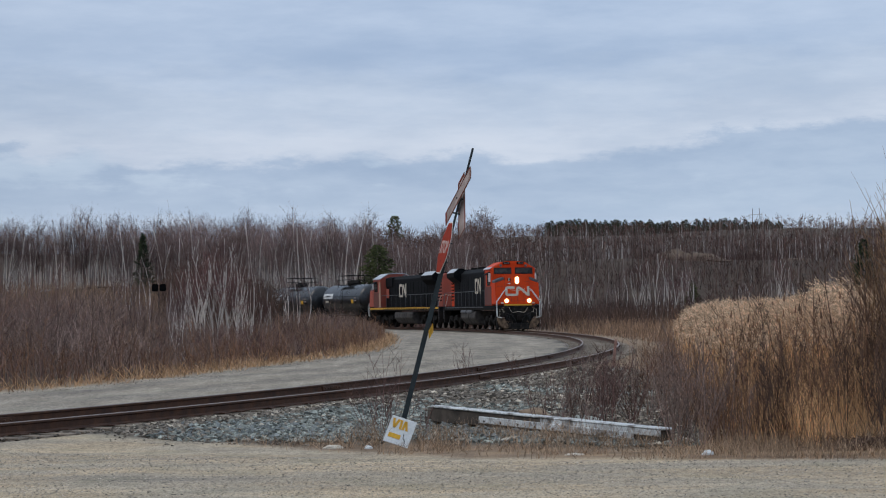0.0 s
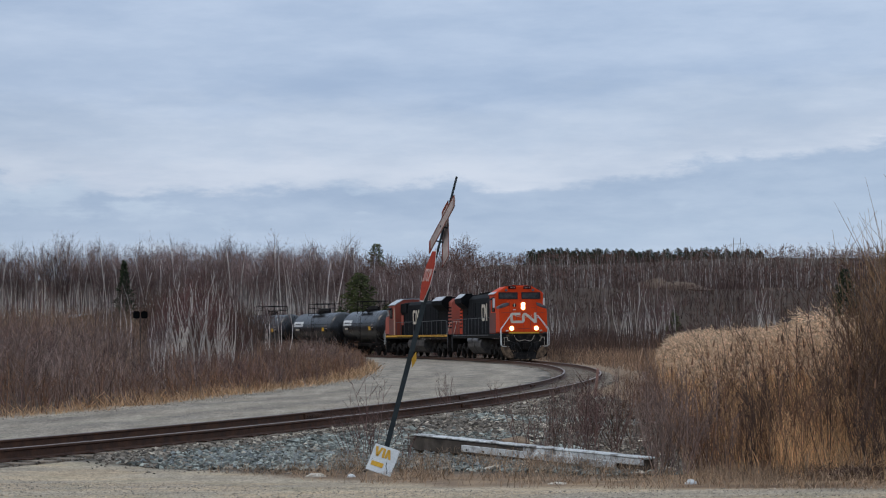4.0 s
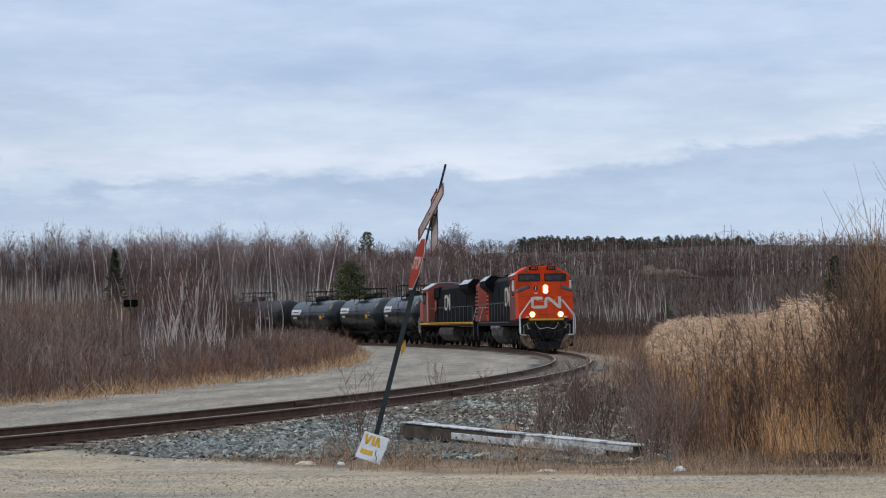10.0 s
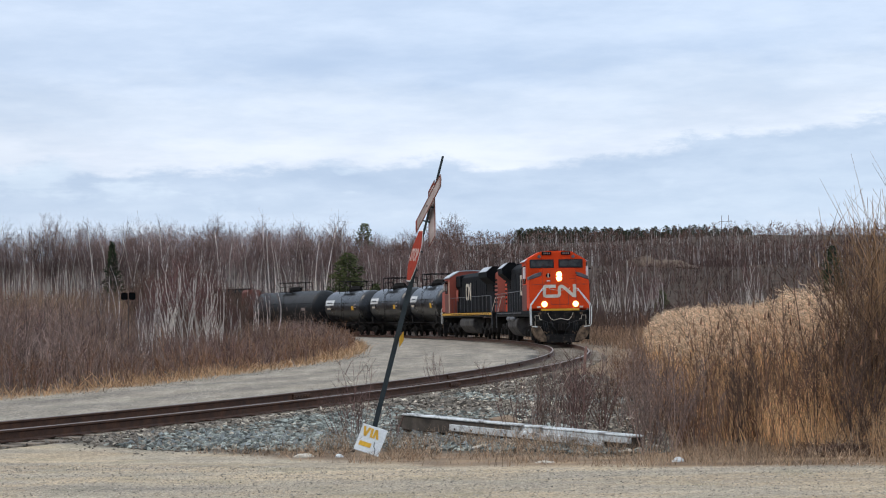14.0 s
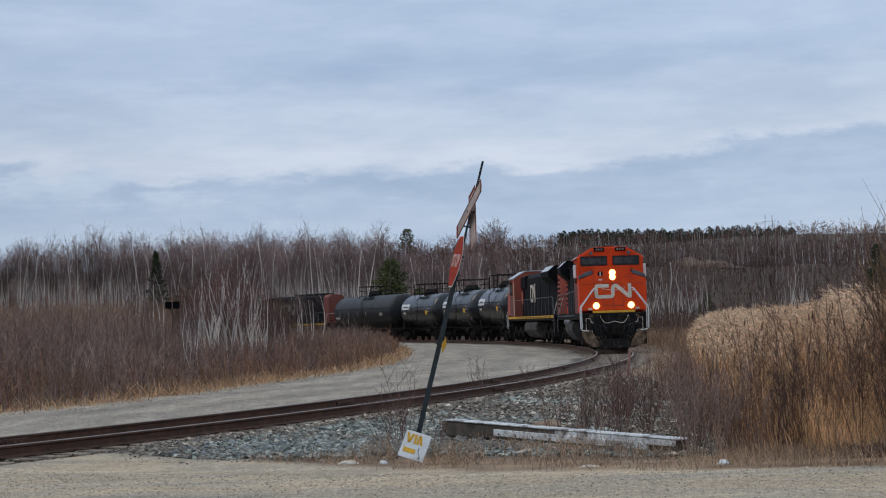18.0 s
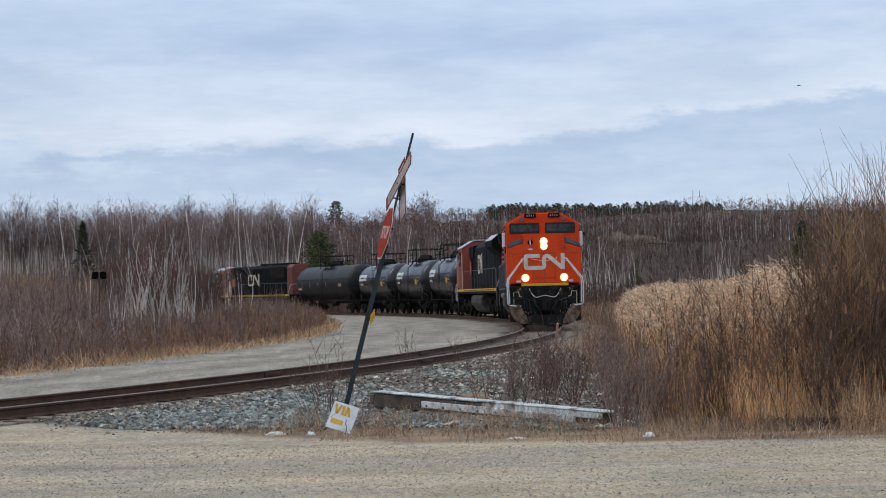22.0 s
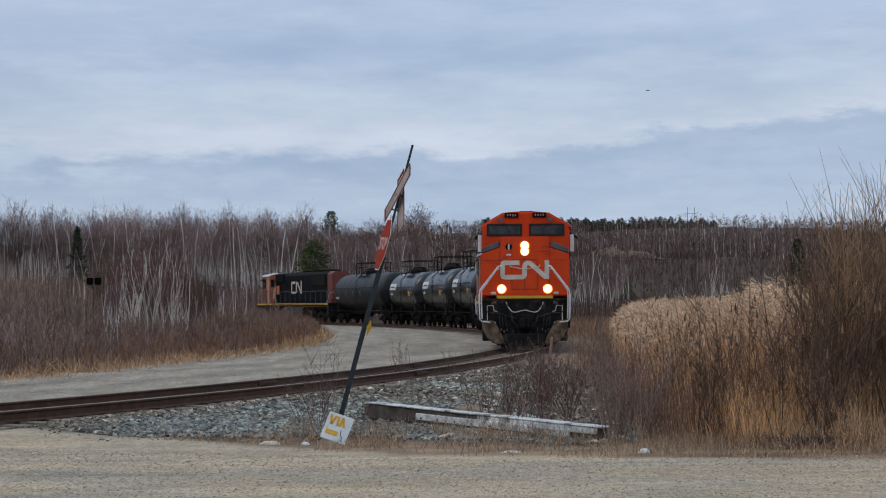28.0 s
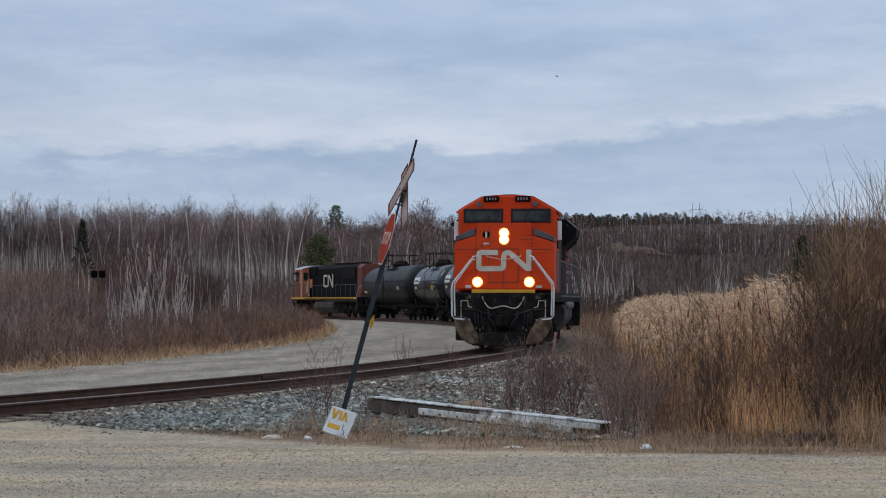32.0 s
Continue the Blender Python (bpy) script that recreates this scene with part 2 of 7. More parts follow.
def stems(base, tip, r0, r1, bend=None, segs=3, sides=3):
    """Tapered, bent stems from base points to tips, many at once: verts and faces."""
    base, tip = np.asarray(base, float), np.asarray(tip, float)
    n = len(base)
    r0, r1 = np.broadcast_to(r0, (n,)), np.broadcast_to(r1, (n,))
    bend = np.zeros((n, 3)) if bend is None else np.asarray(bend, float)
    d = tip - base
    d = d / (np.linalg.norm(d, axis=1)[:, None] + 1e-9)
    ref = np.where(abs(d[:, 2:3]) < 0.9, np.array([[0, 0, 1.0]]), np.array([[1.0, 0, 0]]))
    u = np.cross(d, ref)
    u /= np.linalg.norm(u, axis=1)[:, None] + 1e-9
    v = np.cross(d, u)
    if sides == 2:       # flat blades, turned at random
        a = np.random.default_rng(n).uniform(0, math.pi, n)[:, None]
        u = u * np.cos(a) + v * np.sin(a)
    V = np.empty((n, segs + 1, sides, 3))
    for i in range(segs + 1):
        f = i / segs
        c = base + (tip - base) * f + bend * (4 * f * (1 - f))
        r = (r0 + (r1 - r0) * f)[:, None]
        for k in range(sides):
            a = 2 * math.pi * k / sides
            V[:, i, k] = c + (u * math.cos(a) + v * math.sin(a)) * r
    F = []
    idx = np.arange(n)[:, None] * (segs + 1) * sides
    for i in range(segs):
        for k in range(sides if sides > 2 else 1):
            k2 = (k + 1) % sides
            F.append(np.concatenate([idx + i * sides + k, idx + i * sides + k2, idx + (i + 1) * sides + k2, idx + (i + 1) * sides + k], 1))
    return V.reshape(-1, 3), np.concatenate(F, 0)


def ribbons(base, tip, w, seed=0):
    """Fine twigs, one tapering quad each, turned at random."""
    base, tip = np.asarray(base, float), np.asarray(tip, float)
    n = len(base)
    d = tip - base
    u = np.cross(d, np.random.default_rng(seed + n).normal(0, 1, (n, 3)))
    u = u / (np.linalg.norm(u, axis=1)[:, None] + 1e-9) * np.broadcast_to(w, (n,))[:, None]
    V = np.stack([base - u, base + u, tip + u * 0.35, tip - u * 0.35], 1).reshape(-1, 3)
    return V, np.arange(4 * n).reshape(-1, 4)


def gather(chunks):
    """Several (verts, faces) lists of quads as one."""
    V, F, k = [], [], 0
    for v, f in chunks:
        V.append(v)
        F.append(f + k)
        k += len(v)
    return np.concatenate(V), np.concatenate(F)

# ---- the line of the track ----
RAIL_TOP = 0.17
KNOT_S = (-40, 0, 20, 40, 55, 70, 85, 100, 115, 130, 150, 175, 215)
KNOT_K = (1.688, 1.678, 1.528, 0.833, 0.581, 0.566, 0.506, 0.464, 0.445, 0.336, 0.583, 0.72, 0.603)   # degrees of curvature per 100 m, in radians
TS = np.linspace(-40, 260, 1201)
_turn = np.cumsum(np.interp(TS, KNOT_S, KNOT_K) / 100) * 0.25
TH = _turn - np.interp(0, TS, _turn) + 0.677
TX, TY = np.cumsum(np.cos(TH)) * 0.25, np.cumsum(np.sin(TH)) * 0.25
TX, TY = TX - np.interp(0, TS, TX) - 23.564, TY - np.interp(0, TS, TY) + 4.481


def on_track(s, side=0.0):
    """Place and heading (towards larger s) on the centre line; side: metres to the left of that heading."""
    th = float(np.interp(s, TS, TH))
    return float(np.interp(s, TS, TX)) - math.sin(th) * side, float(np.interp(s, TS, TY)) + math.cos(th) * side, th


def smooth(x, a, b):
    t = np.clip((np.asarray(x, float) - a) / (b - a), 0, 1)
    return t * t * (3 - 2 * t)


def track_side(x, y):
    """Signed distance from the centre line: left of its heading is positive."""
    x, y = np.atleast_1d(np.asarray(x, float)), np.atleast_1d(np.asarray(y, float))
    out = np.empty(x.shape)
    sx, sy, sh = TX[::4], TY[::4], TH[::4]
    for i in range(0, len(x), 4000):
        dx, dy = x[i:i + 4000, None] - sx, y[i:i + 4000, None] - sy
        k = np.argmin(dx * dx + dy * dy, 1)
        j = np.arange(len(k))
        out[i:i + 4000] = -np.sin(sh[k]) * dx[j, k] + np.cos(sh[k]) * dy[j, k]
        far = np.hypot(dx[j, k], dy[j, k])
        out[i:i + 4000] = np.sign(out[i:i + 4000] + 1e-9) * far
    return out


def lumps(x, y, size, seed=0.0):
    """Cheap smooth unevenness, about -1 to 1."""
    a, b = np.asarray(x, float) / size + seed, np.asarray(y, float) / size - seed * 1.7
    return (np.sin(a * 1.3 + 1.7 * np.sin(b * 0.9)) + np.sin(b * 1.7 + 1.3 * np.sin(a * 1.1 + 2)) + np.sin((a + b) * 2.3 + 1) * 0.5) / 2.5


def brush_edge(y):
    """Where the gravel lot ends and the thicket on its far side begins, as x for each y."""
    return np.interp(y, (20, 30, 42, 47, 53, 60, 68, 78, 92, 108, 125, 150, 200), (-20, -12.5, -8.6, -6.9, -6.0, -4.9, -3.6, -2.8, -2.7, -3.1, -3.8, -5.2, -22))


def height(x, y):
    x, y = np.asarray(x, float), np.asarray(y, float)
    r, az = np.hypot(x, y), np.degrees(np.arctan2(x, y))
    ahead = (np.abs(az) < 80)
    right = smooth(az, -2.5, 3.0)
    z = ahead * (right * (9.0 * smooth(r, 195, 300) + 11.9 * smooth(r, 305, 510)) + (1 - right) * (2.5 * smooth(r, 190, 300) + 12 * smooth(r, 280, 400)))
    z = z + ahead * smooth(r, 150, 300) * 0.6 * lumps(x, y, 14.0) + ahead * smooth(r, 350, 480) * 1.3 * lumps(x, y, 19.0, 5)
    return z + 0.02 * lumps(x, y, 2.3, 3) * smooth(r, 6, 30) * (1 - smooth(r, 120, 150))


def ground_z(x, y):
    """The ground's height, with the bed of the track and the ditch beside it."""
    d = track_side(x, y)
    z = height(x, y)
    near = np.clip(-d, 0, 60)
    fade = 1 - smooth(np.asarray(y, float), 120, 190)
    cross = smooth(np.asarray(y, float), 19.5, 23.0)
    return z - 0.06 * smooth(near, 1.5, 3.6) * (1 - smooth(near, 9, 16)) * fade * cross - 0.05 * (np.abs(d) < 1.5)

# ---- materials ----
M_RED = mat("loco_red_paint", (0.72, 0.066, 0.012), (0.60, 0.054, 0.011), 1.5, 0.55, 0, 0.05, 30, stain=((0.25, 0.05, 0.028), 2.2, 0.60), spec=0.1)
M_RED_FADED = mat("faded_red_paint", (0.42, 0.085, 0.05), (0.30, 0.07, 0.045), 1.5, 0.65, 0, 0.06, 30, stain=((0.14, 0.07, 0.05), 1.5, 0.58))
M_BLACK = mat("loco_black_paint", (0.0105, 0.0107, 0.0115), (0.005, 0.005, 0.0055), 2.0, 0.68, 0, 0.06, 30, stain=((0.032, 0.026, 0.022), 1.5, 0.62), spec=0.06)
M_GRIME = mat("grimy_steel", (0.095, 0.085, 0.078), (0.035, 0.031, 0.029), 3.0, 0.8, 0.0, 0.2, 25, stain=((0.14, 0.105, 0.075), 2.5, 0.6), spec=0.18)
M_UNDER = mat("grimy_running_gear", (0.024, 0.020, 0.017), (0.008, 0.007, 0.0065), 3.0, 0.85, 0.0, 0.3, 25, spec=0.1)
M_GREY = mat("grey_tank_paint", (0.13, 0.13, 0.135), (0.08, 0.08, 0.085), 2.0, 0.6, 0, 0.08, 25)
M_YELLOW = mat("yellow_stripe_paint", (0.78, 0.42, 0.03), (0.62, 0.32, 0.03), 3.0, 0.55, 0, 0.04)
M_WHITE = mat("white_paint", (0.78, 0.77, 0.74), (0.62, 0.61, 0.58), 3.0, 0.55, 0, 0.05)
M_OFFWHITE = mat("weathered_logo_paint", (0.70, 0.61, 0.49), (0.54, 0.46, 0.36), 3.0, 0.6, 0, 0.05)
M_TAN = mat("dusty_plough_steel", (0.27, 0.18, 0.115), (0.07, 0.048, 0.035), 4.5, 0.9, 0, 0.35, 25, stain=((0.035, 0.028, 0.023), 5.0, 0.55), spec=0.08)
# the paler blotches in the dark glass are painted reflections
M_GLASS = mat("dark_glass_painted_reflections", (0.055, 0.06, 0.058), (0.006, 0.006, 0.007), 2.6, 0.14, 0, 0, spec=0.35)
M_PLATE = mat("matt_black_plate", (0.006, 0.006, 0.0062), None, 5.0, 0.9, 0, 0.05, spec=0.05)
M_RUBBER = mat("black_rubber", (0.02, 0.02, 0.02), None, 5.0, 0.7, 0, 0.1)
M_TANK = mat("black_tank_paint", (0.014, 0.0145, 0.0165), (0.008, 0.0083, 0.0095), 1.2, 0.30, 0, 0.05, 20, stain=((0.040, 0.036, 0.032), 1.0, 0.62), spec=0.5)
M_TANK_OLD = mat("matt_black_tank_paint", (0.011, 0.0110, 0.0118), (0.007, 0.007, 0.0075), 1.2, 0.50, 0, 0.08, 20, stain=((0.040, 0.035, 0.031), 1.2, 0.62), spec=0.30)
M_LAMP = glow("lit_headlight", (1.0, 0.90, 0.66), 6.0)
# orange emission for added discs that imitate the bloom round lit lamps
M_LAMP_HALO = glow("painted_lamp_halo", (1.0, 0.46, 0.11), 2.0)
M_RAIL = mat("rusty_rail_steel", (0.115, 0.054, 0.031), (0.055, 0.028, 0.019), 5.0, 0.75, 0.2, 0.3, 30)
M_JOINT = mat("rusty_joint_bar", (0.15, 0.085, 0.055), (0.08, 0.045, 0.03), 5.0, 0.8, 0.1, 0.3, 30)
M_RAILHEAD = mat("worn_rail_head", (0.27, 0.20, 0.165), (0.17, 0.12, 0.095), 4.0, 0.5, 0.5, 0.1, 30)
M_TIE = mat("weathered_tie_wood", (0.29, 0.225, 0.165), (0.11, 0.082, 0.06), 5.0, 0.9, 0, 0.5, 30, per="object")
M_PEBBLE = mat("road_pebble", (0.52, 0.44, 0.35), (0.30, 0.26, 0.21), 6.0, 0.9, 0, 0.2, 30, per="island")
M_STONE = mat("ballast_stone", (0.40, 0.405, 0.345), (0.088, 0.092, 0.080), 6.0, 0.85, 0, 0.4, 30, per="island")
M_STONE_SINGLE = mat("single_ballast_stone", (0.36, 0.37, 0.345), (0.17, 0.18, 0.17), 6.0, 0.85, 0, 0.4, 30, per="object")
M_STONE_TAN = mat("tan_ballast_stone", (0.56, 0.48, 0.37), (0.30, 0.245, 0.18), 6.0, 0.9, 0, 0.4, 30, per="island")
M_STONE_BROWN = mat("brownish_ballast_stone", (0.27, 0.222, 0.170), (0.095, 0.076, 0.060), 6.0, 0.9, 0, 0.4, 30, per="island")
M_DRY = mat("dry_straw_grass", (0.64, 0.40, 0.215), (0.37, 0.215, 0.115), 0.8, 0.9, 0, 0, 20, per="island")
M_REED = mat("dry_reed", (0.82, 0.50, 0.255), (0.52, 0.30, 0.145), 0.5, 0.9, 0, 0, 20, per="island")
M_PLUME = mat("reed_plume", (0.84, 0.61, 0.41), (0.66, 0.455, 0.29), 0.6, 0.95, 0, 0, 20, per="island")
M_TWIG = mat("brown_twig", (0.27, 0.152, 0.122), (0.078, 0.044, 0.037), 0.4, 0.9, 0, 0, 20, per="island")
M_TWIG_RED = mat("reddish_twig", (0.32, 0.168, 0.092), (0.14, 0.073, 0.045), 0.3, 0.9, 0, 0, 20, per="island")
M_TWIG_TAN = mat("tan_brown_twig", (0.44, 0.275, 0.168), (0.20, 0.118, 0.074), 0.3, 0.9, 0, 0, 20, per="island")
M_TWIG_GREY = mat("grey_twig", (0.38, 0.262, 0.212), (0.13, 0.084, 0.067), 0.4, 0.9, 0, 0, 20, per="island")
M_TWIG_DARK = mat("dark_stalk", (0.17, 0.10, 0.07), (0.075, 0.045, 0.032), 0.4, 0.9, 0, 0, 20, per="island")
M_FRINGE = mat("brown_straw", (0.47, 0.315, 0.20), (0.25, 0.162, 0.10), 0.6, 0.9, 0, 0, 20, per="island")
M_RED_DULL = mat("dull_dark_red_paint", (0.20, 0.05, 0.032), (0.13, 0.037, 0.026), 1.5, 0.65, 0, 0.06, 30, stain=((0.08, 0.04, 0.034), 1.5, 0.56))
M_PEACH = mat("sun_bleached_red_paint", (0.50, 0.30, 0.20), (0.36, 0.20, 0.14), 2.0, 0.6, 0, 0.05)
# grime plus the shade of the cab side, both in the base colour
M_DIRTYRED_SHADED = mat("grimy_shaded_red_paint", (0.17, 0.045, 0.03), (0.11, 0.034, 0.026), 1.2, 0.65, 0, 0.06, 30, stain=((0.11, 0.06, 0.045), 1.2, 0.55))
M_WILLOW = mat("brown_willow_twig", (0.33, 0.190, 0.097), (0.14, 0.079, 0.045), 0.3, 0.9, 0, 0, 20, per="island")
M_HILL_DARK = mat("dark_hill_brush", (0.135, 0.076, 0.062), (0.06, 0.034, 0.029), 0.12, 0.9, 0, 0, 20, per="island")
M_HILL = mat("hillside_twig", (0.22, 0.118, 0.088), (0.10, 0.054, 0.042), 0.1, 0.9, 0, 0, 20, per="island")
M_CROWN = mat("bare_birch_twig", (0.33, 0.22, 0.19), (0.13, 0.085, 0.076), 0.35, 0.9, 0, 0, 20, per="both")
M_BIRCH = mat("pale_birch_bark", (0.86, 0.77, 0.69), (0.55, 0.47, 0.41), 0.5, 0.85, 0, 0.2, 12, per="island", stain=((0.13, 0.11, 0.10), 2.0, 0.66))
M_BIRCH_WHITE = mat("white_birch_bark", (0.84, 0.75, 0.66), (0.56, 0.475, 0.40), 0.7, 0.85, 0, 0.2, 12, per="object", stain=((0.14, 0.11, 0.095), 1.6, 0.60))
M_CROWN_RED = mat("maroon_birch_twig", (0.25, 0.125, 0.105), (0.10, 0.05, 0.044), 0.5, 0.9, 0, 0, 20, per="both")
# pale base colour holds the sky's reflection on upward-sloping sheets
M_SKY_SHEEN = mat("grey_with_painted_sky_sheen", (0.56, 0.56, 0.57), (0.40, 0.40, 0.41), 3.0, 0.45, 0.0, 0.2, 40, spec=0.5)
M_ORANGE_OLD = mat("sun_bleached_orange_paint", (0.62, 0.20, 0.085), (0.44, 0.13, 0.06), 1.6, 0.65, 0, 0.05, 30, stain=((0.60, 0.36, 0.24), 1.4, 0.56), spec=0.15)
M_PILOT = mat("sooty_pilot_steel", (0.028, 0.025, 0.023), (0.010, 0.009, 0.009), 3.0, 0.85, 0.0, 0.2, 25, stain=((0.10, 0.074, 0.054), 3.5, 0.55), spec=0.1)
M_BARK_PALE = mat("pale_grey_bark", (0.60, 0.51, 0.45), (0.13, 0.10, 0.088), 0.8, 0.9, 0, 0.2, 12, per="island")
M_BARK = mat("grey_brown_bark", (0.38, 0.30, 0.26), (0.20, 0.15, 0.13), 1.1, 0.9, 0, 0.2, 12, per="island")
M_NEEDLE = mat("dark_needles", (0.052, 0.062, 0.026), (0.022, 0.030, 0.014), 1.0, 0.85, 0, 0, 12, per="island")
M_NEEDLE_PALE = mat("pine_needles", (0.135, 0.142, 0.05), (0.055, 0.063, 0.024), 1.0, 0.85, 0, 0, 12, per="island")
M_STEEL = mat("weathered_post_steel", (0.046, 0.055, 0.057), (0.026, 0.032, 0.034), 5.0, 0.7, 0.0, 0.1, spec=0.15)
M_SIGNBROWN = mat("faded_sign_border", (0.24, 0.06, 0.04), (0.12, 0.045, 0.035), 6.0, 0.85, 0, 0.03, spec=0.05)
M_WORN_LETTER = mat("worn_sign_lettering", (0.56, 0.40, 0.35), (0.44, 0.28, 0.24), 8.0, 0.85, 0, 0.03, stain=((0.33, 0.07, 0.045), 14.0, 0.56), spec=0.05)
M_SIGNRED = mat("sign_red", (0.36, 0.048, 0.026), (0.27, 0.038, 0.022), 6.0, 0.85, 0, 0.03, stain=((0.45, 0.25, 0.19), 9.0, 0.68), spec=0.05)
M_SIGNGREY = mat("sign_face_grey", (0.42, 0.335, 0.30), (0.27, 0.21, 0.185), 5.0, 0.85, 0.0, 0.04, spec=0.06)
M_STAKE = mat("faded_pink_stake_wood", (0.42, 0.235, 0.185), (0.24, 0.14, 0.11), 4.0, 0.9, 0, 0.2, 30)
M_WOODWHITE = mat("peeling_white_paint", (0.74, 0.74, 0.72), (0.58, 0.57, 0.54), 3.0, 0.75, 0, 0.2, 30, stain=((0.14, 0.12, 0.105), 4.0, 0.49))
M_WOODGREY = mat("weathered_timber", (0.125, 0.098, 0.076), (0.045, 0.034, 0.026), 4.0, 0.9, 0, 0.4, 30, stain=((0.50, 0.48, 0.45), 3.0, 0.66))
M_BOULDER = mat("tan_boulder", (0.36, 0.25, 0.16), (0.22, 0.15, 0.10), 3.0, 0.95, 0, 0.4, 12)
M_ROCK = mat("brown_rock_outcrop", (0.21, 0.14, 0.092), (0.105, 0.07, 0.05), 0.45, 0.95, 0, 0.5, 2)


def ground_material():
    m = bpy.data.materials.new("gravel_and_litter")
    m.use_nodes = True
    N, L = m.node_tree.nodes, m.node_tree.links
    b = N["Principled BSDF"]
    tc = N.new("ShaderNodeTexCoord")

    def nz(scale, detail=5, stretch=None, rough=0.6):
        n = N.new("ShaderNodeTexNoise")
        n.inputs["Scale"].default_value, n.inputs["Detail"].default_value, n.inputs["Roughness"].default_value = scale, detail, rough
        if stretch:
            mp = N.new("ShaderNodeMapping")
            mp.inputs["Scale"].default_value = stretch
            L.new(tc.outputs["Object"], mp.inputs[0])
            L.new(mp.outputs[0], n.inputs["Vector"])
        else:
            L.new(tc.outputs["Object"], n.inputs["Vector"])
        return n.outputs["Fac"]

    def rmp(v, stops):
        r = N.new("ShaderNodeValToRGB")
        e = r.color_ramp.elements
        while len(e) < len(stops):
            e.new(0.5)
        for el, (p, c) in zip(e, stops):
            el.position, el.color = p, (*c, 1)
        L.new(v, r.inputs[0])
        return r.outputs[0]

    def mx(f, a, c, kind="MIX"):
        n = N.new("ShaderNodeMix")
        n.data_type, n.blend_type = "RGBA", kind
        for i, v in ((0, f), (6, a), (7, c)):
            if isinstance(v, (int, float)):
                n.inputs[i].default_value = v
            elif isinstance(v, tuple):
                n.inputs[i].default_value = (*v, 1)
            else:
                L.new(v, n.inputs[i])
        return n.outputs[2]

    def attr(name):
        a = N.new("ShaderNodeAttribute")
        a.attribute_name = name
        return a.outputs["Fac"]
    gravel = rmp(nz(0.45, 7, (0.6, 1.4, 1)), [(0.32, (0.36, 0.315, 0.26)), (0.45, (0.46, 0.39, 0.30)), (0.56, (0.52, 0.41, 0.285)), (0.70, (0.43, 0.375, 0.315))])
    gravel = mx(1.0, gravel, rmp(nz(1.3, 7, (0.35, 1.6, 1), 0.65), [(0.3, (0.80, 0.80, 0.80)), (0.7, (1.15, 1.15, 1.13))]), "MULTIPLY")
    gravel = mx(1.0, gravel, rmp(nz(30.0, 5, (1, 0.25, 1), 0.7), [(0.33, (0.42, 0.42, 0.43)), (0.43, (0.93, 0.93, 0.93)), (0.6, (1.05, 1.05, 1.04)), (0.72, (1.38, 1.36, 1.32))]), "MULTIPLY")
    pale = mx(1.0, (0.335, 0.288, 0.235), rmp(nz(18.0, 5, (1, 0.2, 1), 0.7), [(0.34, (0.66, 0.66, 0.67)), (0.46, (1, 1, 1)), (0.68, (1.25, 1.25, 1.24))]), "MULTIPLY")
    pale = mx(1.0, pale, rmp(nz(0.8, 8, (1.4, 0.4, 1), 0.7), [(0.3, (0.58, 0.58, 0.585)), (0.68, (1.28, 1.265, 1.235))]), "MULTIPLY")
    pale = mx(1.0, pale, rmp(nz(5.0, 7, None, 0.75), [(0.32, (0.72, 0.72, 0.72)), (0.6, (1.12, 1.12, 1.12))]), "MULTIPLY")
    pale = mx(1.0, pale, rmp(nz(3.2, 8, (1, 0.16, 1), 0.75), [(0.34, (0.74, 0.74, 0.745)), (0.5, (1, 1, 1)), (0.66, (1.18, 1.175, 1.16))]), "MULTIPLY")
    gravel = mx(1.0, gravel, rmp(nz(9.0, 7, (1, 0.5, 1), 0.75), [(0.33, (0.74, 0.735, 0.73)), (0.5, (1.0, 1.0, 1.0)), (0.68, (1.18, 1.17, 1.15))]), "MULTIPLY")
    gravel = mx(1.0, gravel, rmp(nz(55.0, 4, (1, 0.30, 1), 0.8), [(0.36, (0.50, 0.50, 0.505)), (0.46, (0.96, 0.96, 0.96)), (0.66, (1.22, 1.21, 1.18))]), "MULTIPLY")
    pale = mx(1.0, pale, rmp(nz(26.0, 4, (1, 0.10, 1), 0.8), [(0.36, (0.62, 0.62, 0.63)), (0.5, (1, 1, 1)), (0.66, (1.24, 1.23, 1.21))]), "MULTIPLY")
    gravel = mx(1.0, gravel, (1.035, 1.0, 0.965), "MULTIPLY")
    gravel = mx(attr("lane"), gravel, pale)
    gravel = mx(1.0, gravel, rmp(attr("rut"), [(0.0, (0.74, 0.745, 0.76)), (0.5, (0.95, 0.95, 0.955)), (1.0, (1.16, 1.15, 1.13))]), "MULTIPLY")
    # litter in darker tones: shade under brush and trees painted into the floor
    shaded_woodfloor = rmp(nz(0.5, 8), [(0.3, (0.05, 0.034, 0.026)), (0.7, (0.11, 0.075, 0.053))])
    litter = rmp(nz(1.5, 8), [(0.3, (0.13, 0.084, 0.055)), (0.5, (0.26, 0.17, 0.105)), (0.7, (0.40, 0.265, 0.155))])
    moss = mx(rmp(nz(0.9, 6), [(0.52, (0, 0, 0)), (0.66, (1, 1, 1))]), gravel, (0.20, 0.20, 0.115))
    gravel = mx(0.25, gravel, moss)
    # near-black bed paints the shade in the gaps between ballast stones
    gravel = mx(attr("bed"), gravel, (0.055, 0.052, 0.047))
    col = mx(attr("litter"), gravel, mx(attr("wood"), litter, shaded_woodfloor))
    L.new(col, b.inputs["Base Color"])
    b.inputs["Roughness"].default_value = 0.95
    b.inputs["Specular IOR Level"].default_value = 0.15
    bp = N.new("ShaderNodeBump")
